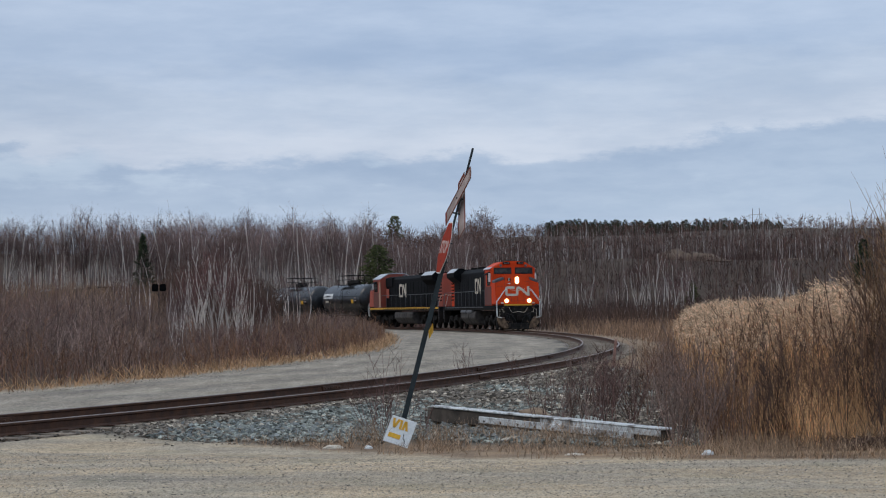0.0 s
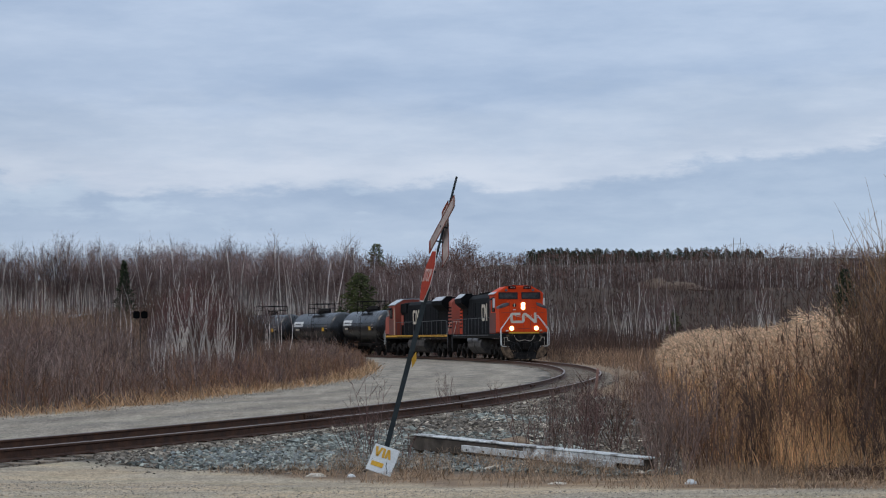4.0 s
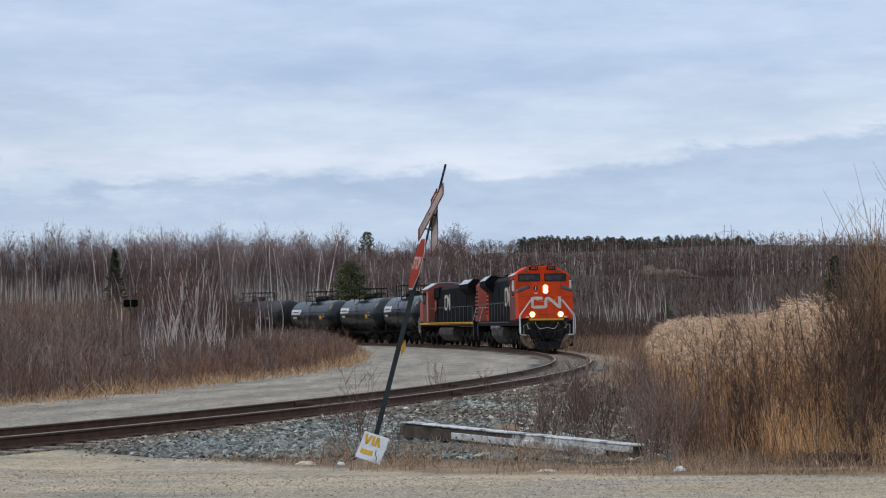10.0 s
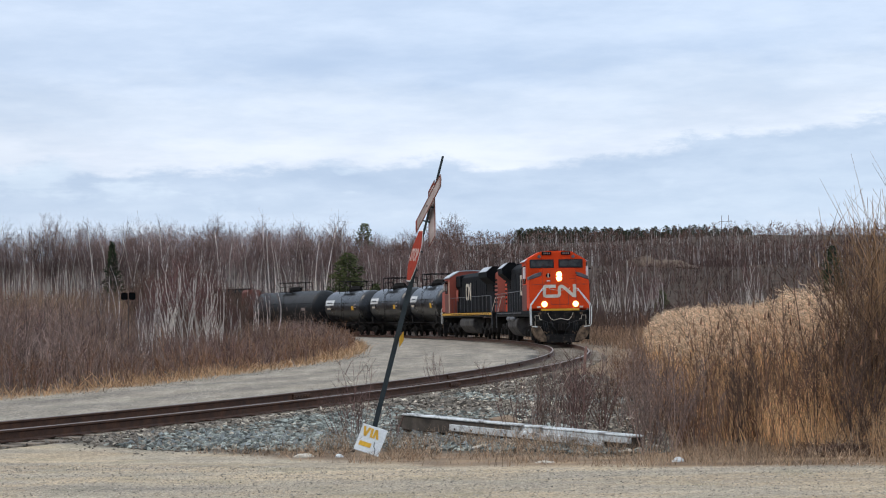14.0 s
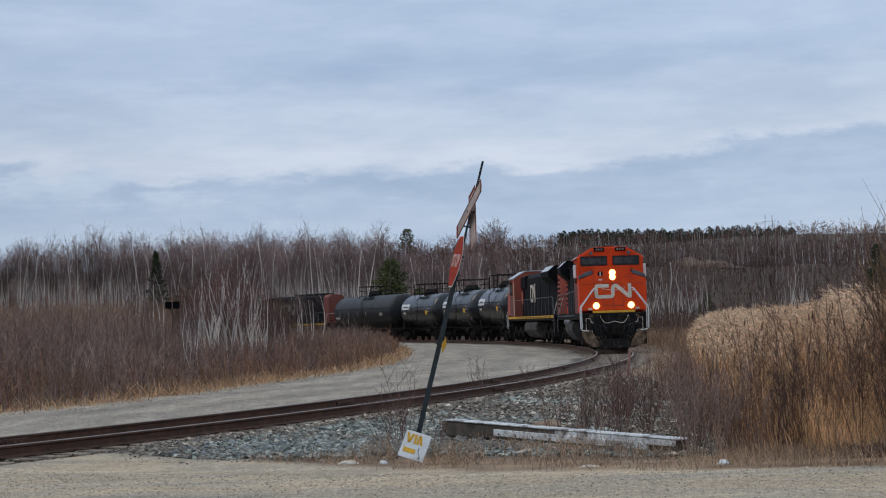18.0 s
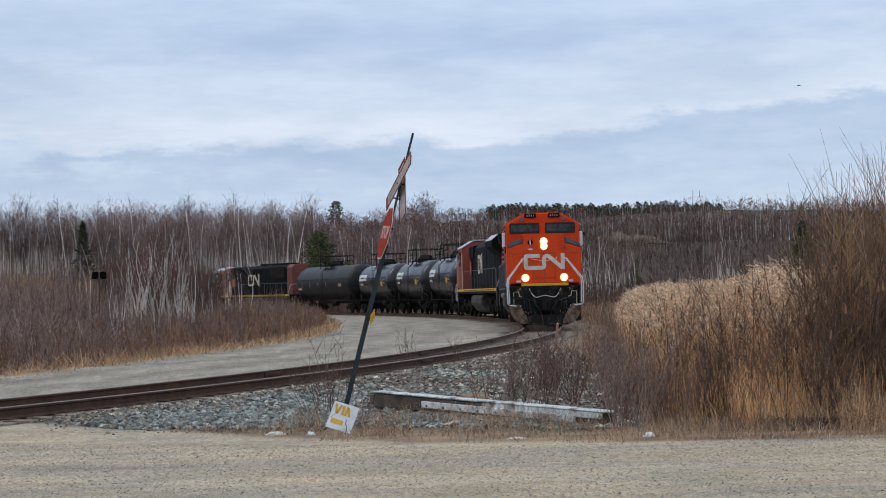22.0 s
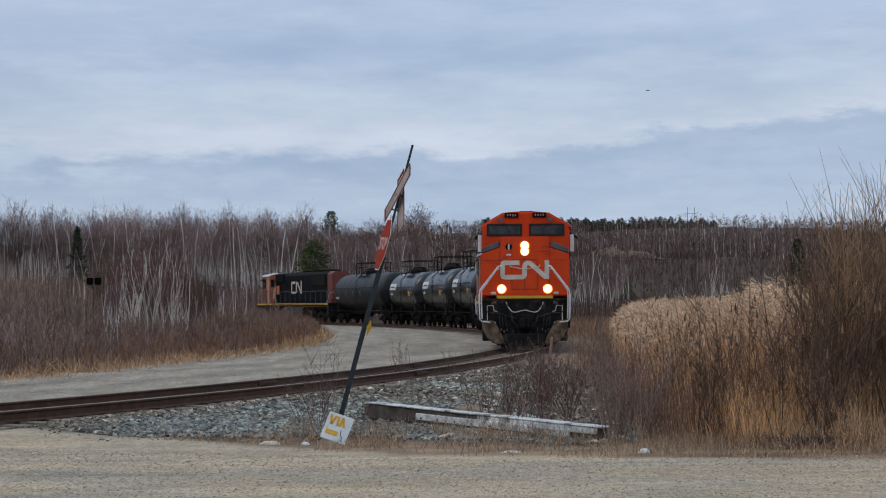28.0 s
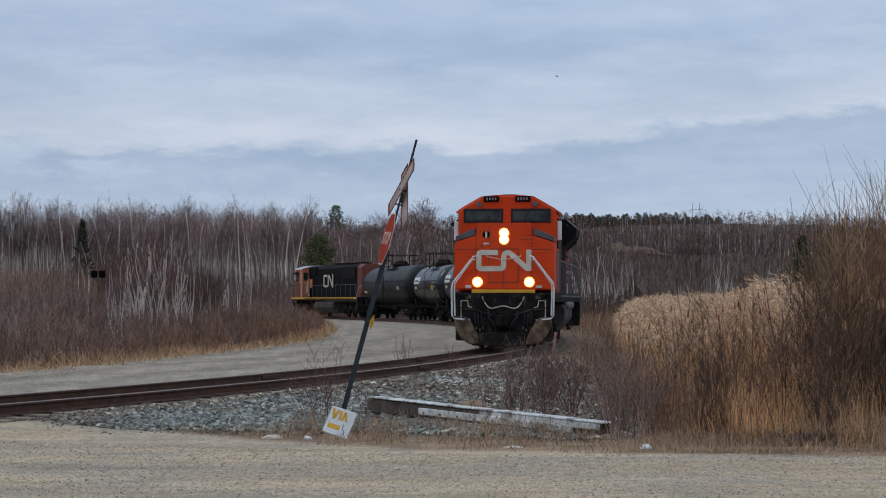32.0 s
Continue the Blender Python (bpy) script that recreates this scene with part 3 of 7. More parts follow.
    bp.inputs["Strength"].default_value, bp.inputs["Distance"].default_value = 0.6, 0.03
    L.new(nz(26.0, 5), bp.inputs["Height"])
    L.new(bp.outputs[0], b.inputs["Normal"])
    return m


M_GROUND = ground_material()

# ---- ground ----
def build_ground():
    az = np.radians(np.concatenate([np.arange(-180, -60, 6), np.arange(-60, -24, 1.5), np.arange(-24, 24, 0.3), np.arange(24, 60, 1.5), np.arange(60, 180, 6)]))
    rr = np.concatenate([[0.0], np.geomspace(2.0, 12, 10), np.geomspace(12.3, 60, 120), np.geomspace(61, 150, 40), np.geomspace(155, 700, 60), np.geomspace(730, 3500, 12)])
    A, R = np.meshgrid(az, rr, indexing="ij")
    X, Y = (R * np.sin(A)).ravel(), (R * np.cos(A)).ravel()
    Z = ground_z(X, Y)
    na, nr = len(az), len(rr)
    i, j = np.meshgrid(np.arange(na), np.arange(nr - 1), indexing="ij")
    k = ((i + 1) % na)
    F = np.stack([i * nr + j, k * nr + j, k * nr + j + 1, i * nr + j + 1], -1).reshape(-1, 4)
    me = mesh_of("ground", np.c_[X, Y, Z], F, M_GROUND, True)
    d = track_side(X, Y)
    jit = 0.5 * lumps(X, Y, 0.9) + 0.35 * lumps(X, Y, 0.31, 5)
    litter = smooth(brush_edge(Y) - X + jit, -0.3, 0.7) * (Y > 10)
    edge = np.interp(X, (-5, -2.7, -1.5, 0.2, 2, 3.1, 5.3, 9), (25.2, 23.7, 22.3, 20.9, 20.3, 19.9, 19.5, 19.3))
    strip = smooth(Y - edge + 0.5 * jit, -0.1, 0.5) * (d < 0) * (1 - smooth(Y - edge + jit, 1.6, 3.2) * (X < 2.4)) * smooth(X, -2.6, -1.2)
    right = smooth(X - np.interp(Y, (20, 24, 30, 40, 56, 92), (2.2, 2.6, 3.4, 4.3, 6.5, 12)) + 0.6 * jit, -0.4, 0.6) * (d < -1.8) * (Y > edge) * (Y < 150)
    litter = np.maximum.reduce([litter, strip * 0.85, right, (np.hypot(X, Y) > 150) * (np.abs(d) > 6) * 1.0])
    lane = (d > 1.0) * (X > brush_edge(Y)) * (Y > 12) * 0.85
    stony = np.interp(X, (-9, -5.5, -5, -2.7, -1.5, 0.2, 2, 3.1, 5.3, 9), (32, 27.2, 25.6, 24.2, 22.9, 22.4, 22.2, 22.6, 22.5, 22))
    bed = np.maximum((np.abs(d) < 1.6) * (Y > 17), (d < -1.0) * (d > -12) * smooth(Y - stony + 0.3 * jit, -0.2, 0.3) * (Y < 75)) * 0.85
    wander = 0.7 * lumps(X, Y, 7.0, 2) + 0.25 * lumps(X, Y, 1.7, 6)
    wave = np.where(d > 1.0, np.sin((d + wander) * 2.7), 0.45 * np.sin((Y + 0.04 * X + 1.6 * wander) * 2.3))
    rut = np.clip(0.5 + 0.5 * wave * (0.6 + 0.4 * lumps(X, Y, 4.0, 8)), 0, 1)
    # the wood mask sets where the floor's painted shade lies
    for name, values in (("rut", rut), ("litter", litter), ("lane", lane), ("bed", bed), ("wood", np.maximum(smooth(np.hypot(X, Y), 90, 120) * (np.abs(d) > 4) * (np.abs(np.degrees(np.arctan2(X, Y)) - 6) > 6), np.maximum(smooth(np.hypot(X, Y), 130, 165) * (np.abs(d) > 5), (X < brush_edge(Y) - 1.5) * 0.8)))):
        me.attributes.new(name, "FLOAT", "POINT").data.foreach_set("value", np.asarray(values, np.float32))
    return tagged(new("ground", me), "grey gravel lot and road with dry brown litter", "ground", kind="structure")


build_ground()


# ---- track ----
def sweep_rail(side, s0, s1, name, parent):
    prof = [(-0.065, 0.0), (0.065, 0.0), (0.065, 0.012), (0.012, 0.035), (0.010, 0.118), (0.034, 0.135), (0.034, 0.160), (0.024, 0.17), (-0.024, 0.17), (-0.034, 0.160), (-0.034, 0.135), (-0.010, 0.118), (-0.012, 0.035), (-0.065, 0.012)]
    ss = np.arange(s0, s1, 0.5)
    n = len(prof)
    V, F, mi = [], [], []
    for s in ss:
        x, y, th = on_track(s, side)
        V += [(x - math.sin(th) * a, y + math.cos(th) * a, b) for a, b in prof]
    for i in range(len(ss) - 1):
        for k in range(n):
            F.append((i * n + k, i * n + (k + 1) % n, (i + 1) * n + (k + 1) % n, (i + 1) * n + k))
            mi.append(1 if k in (6, 7, 8) else 0)
    me = mesh_of(name, V, F, [M_RAIL, M_RAILHEAD])
    me.polygons.foreach_set("material_index", mi)
    ob = new(name, me)
    ob.parent = parent
    return ob


track = tagged(new("railway_track"), "single curved track of rusty rails on wooden ties", "track", kind="structure")
sweep_rail(0.753, -38, 258, "rail", track)
sweep_rail(-0.753, -38, 258, "rail", track)

# ---- the train ----
def wheelset_mesh(r, name):
    bm = bmesh.new()
    for sgn in (-1, 1):
        prof = [(0.0, 0.10), (0.0, r + 0.028), (0.03, r + 0.028), (0.04, r), (0.13, r - 0.006), (0.135, r * 0.80), (0.08, r * 0.74), (0.08, r * 0.32), (0.16, r * 0.26), (0.16, 0.08)]
        bm_lathe([(sgn * (0.68 + d), q) for d, q in prof], "y", 20, bm)
    bm_lathe([(-0.95, 0.08), (0.95, 0.08)], "y", 10, bm)
    for k in range(4):
        bm_box(-0.05, 0.05, 0.765, 0.775, r * 0.4, r * 0.7, 0, bm, Matrix.Rotation(k * math.pi / 2, 4, "Y"))
    return bm_mesh(name, bm, M_UNDER, True)


WHEEL_LOCO, WHEEL_CAR = wheelset_mesh(0.51, "wheelset"), wheelset_mesh(0.42, "wheelset")
TRUCKS, WHEELS = [], []        # moving parts: (object, vehicle, offset along it) and (object, radius, place)


def add_wheels(truck, xs, mesh, r):
    for x in xs:
        w = shared("wheelset", mesh, truck, pose(x, 0, r))
        WHEELS.append((w, r, x))


def loco_truck(vehicle, x):
    t = new("truck")
    t.parent = vehicle
    t.matrix_basis = pose(x, 0, 0)
    TRUCKS.append((t, vehicle, x))
    tagged(t, "grimy three-axle truck with cast side frames")
    for sgn in (-1, 1):
        out = [(-2.45, 0.78), (-2.35, 0.98), (-1.5, 1.02), (-1.2, 0.86), (-0.6, 0.86), (-0.3, 1.02), (0.3, 1.02), (0.6, 0.86), (1.2, 0.86), (1.5, 1.02), (2.35, 0.98), (2.45, 0.78), (2.2, 0.62), (1.4, 0.60), (1.2, 0.50), (0.7, 0.50), (0.4, 0.60), (-0.4, 0.60), (-0.7, 0.50), (-1.2, 0.50), (-1.4, 0.60), (-2.2, 0.62)]
        part("side_frame", bm_prism(out, sgn * 1.0, sgn * 1.16, "y", 0.02), M_UNDER, t)
        for ax in (-1.85, 0, 1.85):
            part("axle_box", bm_box(ax - 0.19, ax + 0.19, min(sgn * 1.1, sgn * 1.3), max(sgn * 1.1, sgn * 1.3), 0.36, 0.72, 0.04), M_UNDER, t)
        for ax in (-1.0, 1.0):
            bm = bmesh.new()
            for k in range(5):
                bm_lathe([(0.58 + k * 0.065, 0.11), (0.62 + k * 0.065, 0.11)], "z", 10, bm, pose(ax, sgn * 1.2, 0))
            part("coil_spring", bm, M_UNDER, t)
        part("brake_cylinder", bm_lathe([(-0.25, 0.10), (0.25, 0.10)], "x", 10, None, pose(0.9, sgn * 1.22, 0.98)), M_UNDER, t)
        part("sand_pipe", bm_tube([(2.5, sgn * 0.9, 1.3), (2.5, sgn * 0.85, 0.6), (2.38, sgn * 0.76, 0.12)], 0.025, 6), M_UNDER, t)
    part("bolster", bm_box(-2.2, 2.2, -0.55, 0.55, 0.62, 1.12, 0.03), M_UNDER, t)
    add_wheels(t, (-1.85, 0, 1.85), WHEEL_LOCO, 0.51)


def car_truck(vehicle, x):
    t = new("truck")
    t.parent = vehicle
    t.matrix_basis = pose(x, 0, 0)
    TRUCKS.append((t, vehicle, x))
    for sgn in (-1, 1):
        out = [(-1.1, 0.50), (-0.95, 0.62), (-0.45, 0.78), (0.45, 0.78), (0.95, 0.62), (1.1, 0.50), (0.85, 0.38), (0.4, 0.24), (-0.4, 0.24), (-0.85, 0.38)]
        part("side_frame", bm_prism(out, sgn * 0.95, sgn * 1.07, "y", 0.02), M_UNDER, t)
        for ax in (-0.2, 0.0, 0.2):
            part("coil_spring", bm_lathe([(0.36, 0.075), (0.64, 0.075)], "z", 8, None, pose(ax, sgn * 1.06, 0)), M_UNDER, t)
        for ax in (-0.86, 0.86):
            part("bearing_cap", bm_lathe([(0, 0.11), (sgn * 0.14, 0.11), (sgn * 0.17, 0.07)], "y", 12, None, pose(ax, sgn * 1.02, 0.44)), M_UNDER, t)
    part("bolster", bm_box(-0.2, 0.2, -1.05, 1.05, 0.5, 0.8, 0.03), M_UNDER, t)
    add_wheels(t, (-0.86, 0.86), WHEEL_CAR, 0.42)


def coupler(vehicle, x, d):
    bm = bm_box(x, x + d * 0.45, -0.09, 0.09, 0.77, 0.99, 0.02) if d > 0 else bm_box(x + d * 0.45, x, -0.09, 0.09, 0.77, 0.99, 0.02)
    bm_prism([(0.40, -0.13), (0.75, -0.16), (0.80, -0.02), (0.66, 0.02), (0.72, 0.14), (0.56, 0.17), (0.40, 0.12)], 0.72, 1.04, "z", 0.02, bm, pose(x, 0, 0, 0, 0, 0 if d > 0 else 180))
    part("coupler", bm, M_UNDER, vehicle)


def loop_logo(name, w, h, t, parent, m, material):
    """The railway's mark as plain shapes: a rounded square loop and a slanted bar between two uprights."""
    bm = bmesh.new()
    line = [(-0.108, 0.39), (-0.42, 0.39), (-0.448, 0.36), (-0.453, 0.30), (-0.453, -0.30), (-0.445, -0.36), (-0.415, -0.39), (-0.055, -0.39), (-0.02, -0.35), (-0.005, -0.28), (0.0, 0.22), (0.015, 0.33), (0.05, 0.385), (0.10, 0.37), (0.145, 0.28), (0.43, -0.40)]
    pts = [Vector((p * w, q * h)) for p, q in line]
    left, right = [], []
    for i, p in enumerate(pts):
        d = (pts[min(i + 1, len(pts) - 1)] - pts[max(i - 1, 0)]).normalized()
        nrm = Vector((-d.y, d.x)) * t / 2
        left.append(tuple(p + nrm))
        right.append(tuple(p - nrm))
    for i in range(len(pts) - 1):
        bm_prism([left[i], left[i + 1], right[i + 1], right[i]], 0, 0.02, "x", 0, bm)
    bm_box(0.001, 0.021, w * 0.5 - t, w * 0.5, -h * 0.5, h * 0.52, 0, bm)
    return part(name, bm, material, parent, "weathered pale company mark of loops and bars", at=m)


def handrail(vehicle, pts, r=0.018, name="handrail", material=None):
    return part(name, bm_tube(pts, r, 6), material or M_OFFWHITE, vehicle)


def build_loco(label, modern=True, lit=True, sill=None, red=None, faded=False, half=11.15):
    """A six-axle diesel: +x is its cab end; origin on the rails at its middle."""
    red = red or M_RED
    L = tagged(new("locomotive"), label, "locomotive")
    F, B = half - 1.1, -(half - 1.1)         # front and back sheets
    deck, hw = 1.72, 1.52
    part("underframe", bm_box(B, F - 0.12, -hw + 0.02, hw - 0.02, 1.42, deck - 0.005, 0.02), M_UNDER, L)
    for sgn in (-1, 1):
        part("side_sill", bm_box(B, F - 0.15, min(sgn * (hw - 0.015), sgn * (hw + 0.012)), max(sgn * (hw - 0.015), sgn * (hw + 0.012)), deck - 0.16, deck - 0.02), sill or M_BLACK, L)
        # walkway edge with square cutouts of treadplate
        bm = bmesh.new()
        for k in range(22):
            x = B + 0.8 + k * (F - B - 5.0) / 22
            bm_box(x, x + 0.5, min(sgn * (hw + 0.012), sgn * (hw + 0.018)), max(sgn * (hw + 0.012), sgn * (hw + 0.018)), deck - 0.13, deck - 0.07, 0, bm)
        part("step_marks", bm, M_UNDER if sill else M_GREY, L)
    # fuel tank, air reservoirs
    tank = [(-1.35, 1.36), (1.35, 1.36), (1.48, 1.2), (1.48, 0.85), (1.15, 0.42), (0.85, 0.32), (-0.85, 0.32), (-1.15, 0.42), (-1.48, 0.85), (-1.48, 1.2)]
    part("fuel_tank", bm_prism(tank, -2.9, -0.15, "x", 0.05), M_GRIME, L, "grimy grey fuel tank")
    part("fuel_tank", bm_prism(tank, -0.05, 2.4, "x", 0.05), M_GRIME, L, "grimy grey fuel tank")
    for sgn in (-1, 1):
        for k, (x, z) in enumerate(((-1.9, 1.30), (0.4, 1.30)) if lit else ()):
            part("air_reservoir", bm_lathe([(-0.95, 0.06), (-0.9, 0.12), (-0.8, 0.15), (0.8, 0.15), (0.9, 0.12), (0.95, 0.06)], "x", 14, None, pose(x, sgn * 1.42, z)), M_GREY, L, smooth=True)
    loco_truck(L, 6.7)
    loco_truck(L, -6.7)
    coupler(L, F - 0.1, 1)
    coupler(L, B + 0.1, -1)
    # hood
    hz, hy = (4.42, 0.98) if modern else (4.52, 0.86)
    cab_back = F - 3.7 if modern else F - 3.5
    hood = [(-hy, deck), (hy, deck), (hy, hz - 0.28), (hy - 0.3, hz), (-hy + 0.3, hz), (-hy, hz - 0.28)]
    part("hood", bm_prism(hood, B + 1.75, cab_back, "x", 0.03), M_BLACK, L)
    part("hood_end", bm_prism(hood, B + 0.55, B + 1.745, "x", 0.04), red if modern else M_RED_DULL, L, "red painted hood end")
    for sgn in (-1, 1):
        n = 15
        x0 = B + 4.6 if modern else B + 4.4
        for k in range(n):
            x = x0 + k * (cab_back - x0 - 0.6) / n
            w = (cab_back - x0 - 0.6) / n
            part("hood_door", bm_box(x + 0.03, x + w - 0.03, min(sgn * hy, sgn * (hy + 0.03)), max(sgn * hy, sgn * (hy + 0.03)), deck + 0.12, hz - 0.55 if k % 5 != 4 else deck + 1.2, 0.008), M_BLACK, L)
        for k in range(6):
            z = hz - 1.35 + k * 0.11
            part("louvre", bm_box(B + 2.0, B + 4.2, min(sgn * hy, sgn * (hy + 0.05)), max(sgn * hy, sgn * (hy + 0.05)), z, z + 0.05), M_UNDER, L)
        for k in range(7 if modern else 0):
            part("end_louvre", bm_box(B + 0.72, B + 1.62, min(sgn * hy, sgn * (hy + 0.025)), max(sgn * hy, sgn * (hy + 0.025)), deck + 0.45 + k * 0.25, deck + 0.56 + k * 0.25, 0.006), M_BLACK, L)
    if modern:
        for sgn in (-1, 1):
            wing = [(sgn * 0.60, hz - 0.02), (sgn * 0.75, hz + 0.18), (sgn * 1.14, hz + 0.18), (sgn * 1.54, hz - 0.16), (sgn * 1.50, hz - 0.48), (sgn * hy, hz - 0.92)]
            part("radiator_wing", bm_prism(wing, B + 1.5, B + 4.6, "x", 0.012), M_BLACK, L, "flared black radiator housing")
            # sky reflected on the sloping mesh is put into its pale colour
            part("radiator_grille", bm_prism([(sgn * 1.16, hz + 0.160), (sgn * 1.52, hz - 0.145), (sgn * 1.535, hz - 0.13), (sgn * 1.175, hz + 0.18)], B + 1.62, B + 4.48, "x"), M_SKY_SHEEN, L, "pale grey radiator mesh")
        part("radiator_roof", bm_box(B + 1.5, B + 4.6, -0.62, 0.62, hz - 0.05, hz + 0.10, 0.02), M_BLACK, L)
    else:
        for sgn in (-1, 1):
            part("radiator_panel", bm_box(B + 2.2, B + 5.6, min(sgn * hy, sgn * (hy + 0.08)), max(sgn * hy, sgn * (hy + 0.08)), hz - 1.25, hz - 0.2, 0.03), M_UNDER, L)
        for k in range(3):
            part("roof_fan", bm_lathe([(hz - 0.03, 0.62), (hz + 0.14, 0.62), (hz + 0.16, 0.5)], "z", 18, None, pose(B + 2.4 + k * 1.5, 0, 0)), M_UNDER, L)
    for x in (B + 6.2, B + 8.6):
        part("exhaust_stack" if x < B + 7 else "roof_fan", bm_lathe([(hz - 0.03, 0.5), (hz + 0.17, 0.48), (hz + 0.18, 0.4)], "z", 16, None, pose(x, 0, 0)), M_UNDER, L)
    if faded:
        for sgn in (-1, 1):
            part("red_door", bm_box(cab_back - 1.3, cab_back - 0.55, min(sgn * (hy + 0.12), sgn * (hy + 0.15)), max(sgn * (hy + 0.12), sgn * (hy + 0.15)), 2.55, 3.35, 0.01), red, L, "red painted door panel")
    part("inertial_filter", bm_box(cab_back - 2.3, cab_back - 0.2, -hy - 0.12, hy + 0.12, hz - 0.9, hz - 0.1, 0.05), M_BLACK, L)
    # cab
    cz = 4.72 if modern else 4.55
    cx1 = F - 1.35 if modern else F - 1.35
    ry, rz = (0.80, 4.68) if modern else (0.70, 4.50)
    sec = [(-hw, deck), (hw, deck), (hw, 4.20), (1.42, 4.32), (ry, rz), (0.35, cz), (-0.35, cz), (-ry, rz), (-1.42, 4.32), (-hw, 4.20)]
    cab = part("cab", bm_prism(sec, cab_back, cx1, "x", 0.03), red, L, "red cab with rounded roof")
    for sgn in (-1, 1):
        # panel colour carries the cab side's shade as well as its dirt
        part("cab_side_panel", bm_box(cab_back + 0.5, cx1 - 0.1, min(sgn * hw, sgn * (hw + 0.006)), max(sgn * hw, sgn * (hw + 0.006)), deck + 0.02, 3.05), M_DIRTYRED_SHADED, cab, "grimy red side panel, darkened as a shaded side")
    # on faded cabs the pale roof colour is fading plus painted sky reflection
    part("cab_roof", bm_prism([(hw + 0.08, 4.22), (1.44, 4.36), (ry + 0.02, rz + 0.035), (0.35, cz + 0.04), (-0.35, cz + 0.04), (-ry - 0.02, rz + 0.035), (-1.44, 4.36), (-hw - 0.08, 4.22), (-hw - 0.06, 4.18), (-1.40, 4.31), (-ry + 0.01, rz - 0.01), (0, cz - 0.02), (ry - 0.01, rz - 0.01), (1.40, 4.31), (hw + 0.06, 4.18)], cab_back - 0.1, cx1 - 0.12, "x"), M_SKY_SHEEN if faded else M_RED, L, "faded roof sheet with drip rails, paled by a painted sky sheen" if faded else "red roof sheet with drip rails")
    for sgn in (-1, 1):
        y0, y1 = (sgn * (hw - 0.01), sgn * (hw + 0.02))
        # pale strip added for the sky's sheen along the roof slope
        part("roof_edge", bm_prism([(sgn * 1.40, 4.385), (sgn * (hw + 0.10), 4.245), (sgn * (hw + 0.10), 4.215), (sgn * (hw + 0.02), 4.235), (sgn * 1.40, 4.35)], cab_back - 0.12, cx1 - 0.15, "x"), M_SKY_SHEEN, L, "cab roof edge strip, pale with painted sky sheen")
        part("side_window", bm_box(cab_back + 0.95, cab_back + 1.85, min(y0, y1), max(y0, y1), 3.15, 3.85, 0.01), M_GLASS, cab, "dark cab side window")
        part("window_frame", frame_bm(cab_back + 0.9, cab_back + 1.9, 3.1, 3.9, 0.05, min(y0, y1 + sgn * 0.01), max(y0, y1 + sgn * 0.01)), M_BLACK, cab)
        part("mirror", bm_box(cx1 - 0.32, cx1 - 0.22, min(sgn * (hw + 0.02), sgn * (hw + 0.16)), max(sgn * (hw + 0.02), sgn * (hw + 0.16)), 3.35, 3.95, 0.02), M_WHITE, L, "upright white wind deflector beside the cab window")
        part("sunshade", bm_prism([(sgn * (hw + 0.01), 4.04), (sgn * (hw + 0.30), 3.86), (sgn * (hw + 0.30), 3.82), (sgn * (hw + 0.01), 3.99)], cab_back + 0.9, cab_back + 1.95, "x"), M_BLACK, L)
        part("black_panel", bm_box(cab_back - 0.02, cab_back + 0.5, min(sgn * hw, sgn * (hw + 0.012)), max(sgn * hw, sgn * (hw + 0.012)), deck + 0.02, 3.95), M_DIRTYRED_SHADED if not faded else M_PEACH, L)
    # nose
    if modern:
        nose = [(-hw, deck + 0.08), (hw, deck + 0.08), (hw, 3.24), (0.86, 3.46), (0.84, 3.84), (-0.84, 3.84), (-0.86, 3.46), (-hw, 3.24)]
        nx = F + 0.02
        bm = bmesh.new()
        lo = [bm.verts.new((cx1 - 0.05, a, b)) for a, b in nose]
        hi = [bm.verts.new((nx - 0.30 * max(0, (b - 1.8) / 2.0), a, b)) for a, b in nose]
        bm.faces.new(lo[::-1])
        bm.faces.new(hi)
        for i in range(len(nose)):
            bm.faces.new((lo[i], lo[(i + 1) % len(nose)], hi[(i + 1) % len(nose)], hi[i]))
        bmesh.ops.recalc_face_normals(bm, faces=bm.faces[:])
        bmesh.ops.bevel(bm, geom=bm.edges[:], offset=0.035, segments=2, affect="EDGES")
        nose_ob = part("nose", bm, red, L, "broad red safety-cab nose", smooth=True)

        def front_x(z):
            return nx - 0.30 * max(0.0, (z - 1.8) / 2.0)
        tilt = -math.degrees(math.atan2(0.30, 2.0))
        for sgn in (-1, 1):
            # dark sloped shoulders beside the nose top
            part("nose_shoulder", bm_prism([(sgn * 0.89, 3.475), (sgn * 1.50, 3.275), (sgn * 1.50, 3.42), (sgn * 1.12, 3.60), (sgn * 0.89, 3.66)], cx1 - 0.04, front_x(3.4) - 0.10, "x", 0.01), M_GREY, nose_ob, "dark grey anti-slip shoulder")
            part("windshield", bm_box(cx1 - 0.02, cx1 + 0.018, min(sgn * 0.17, sgn * 1.30), max(sgn * 0.17, sgn * 1.30), 3.95, 4.27, 0.015), M_GLASS, cab, "dark windshield pane")
            f = bmesh.new()
            for a, b, c, d in ((0.12, 1.36, 4.26, 4.325), (0.12, 1.36, 3.885, 3.955), (0.12, 0.18, 3.95, 4.27), (1.29, 1.36, 3.95, 4.27)):
                bm_box(cx1 - 0.01, cx1 + 0.028, min(sgn * a, sgn * b), max(sgn * a, sgn * b), c, d, 0.008, f)
            part("windshield_seal", f, M_RUBBER, cab)
            part("wiper", bm_tube([(cx1 + 0.04, sgn * 0.75, 4.36), (cx1 + 0.045, sgn * 0.55, 4.02)], 0.012, 5), M_RUBBER, cab)
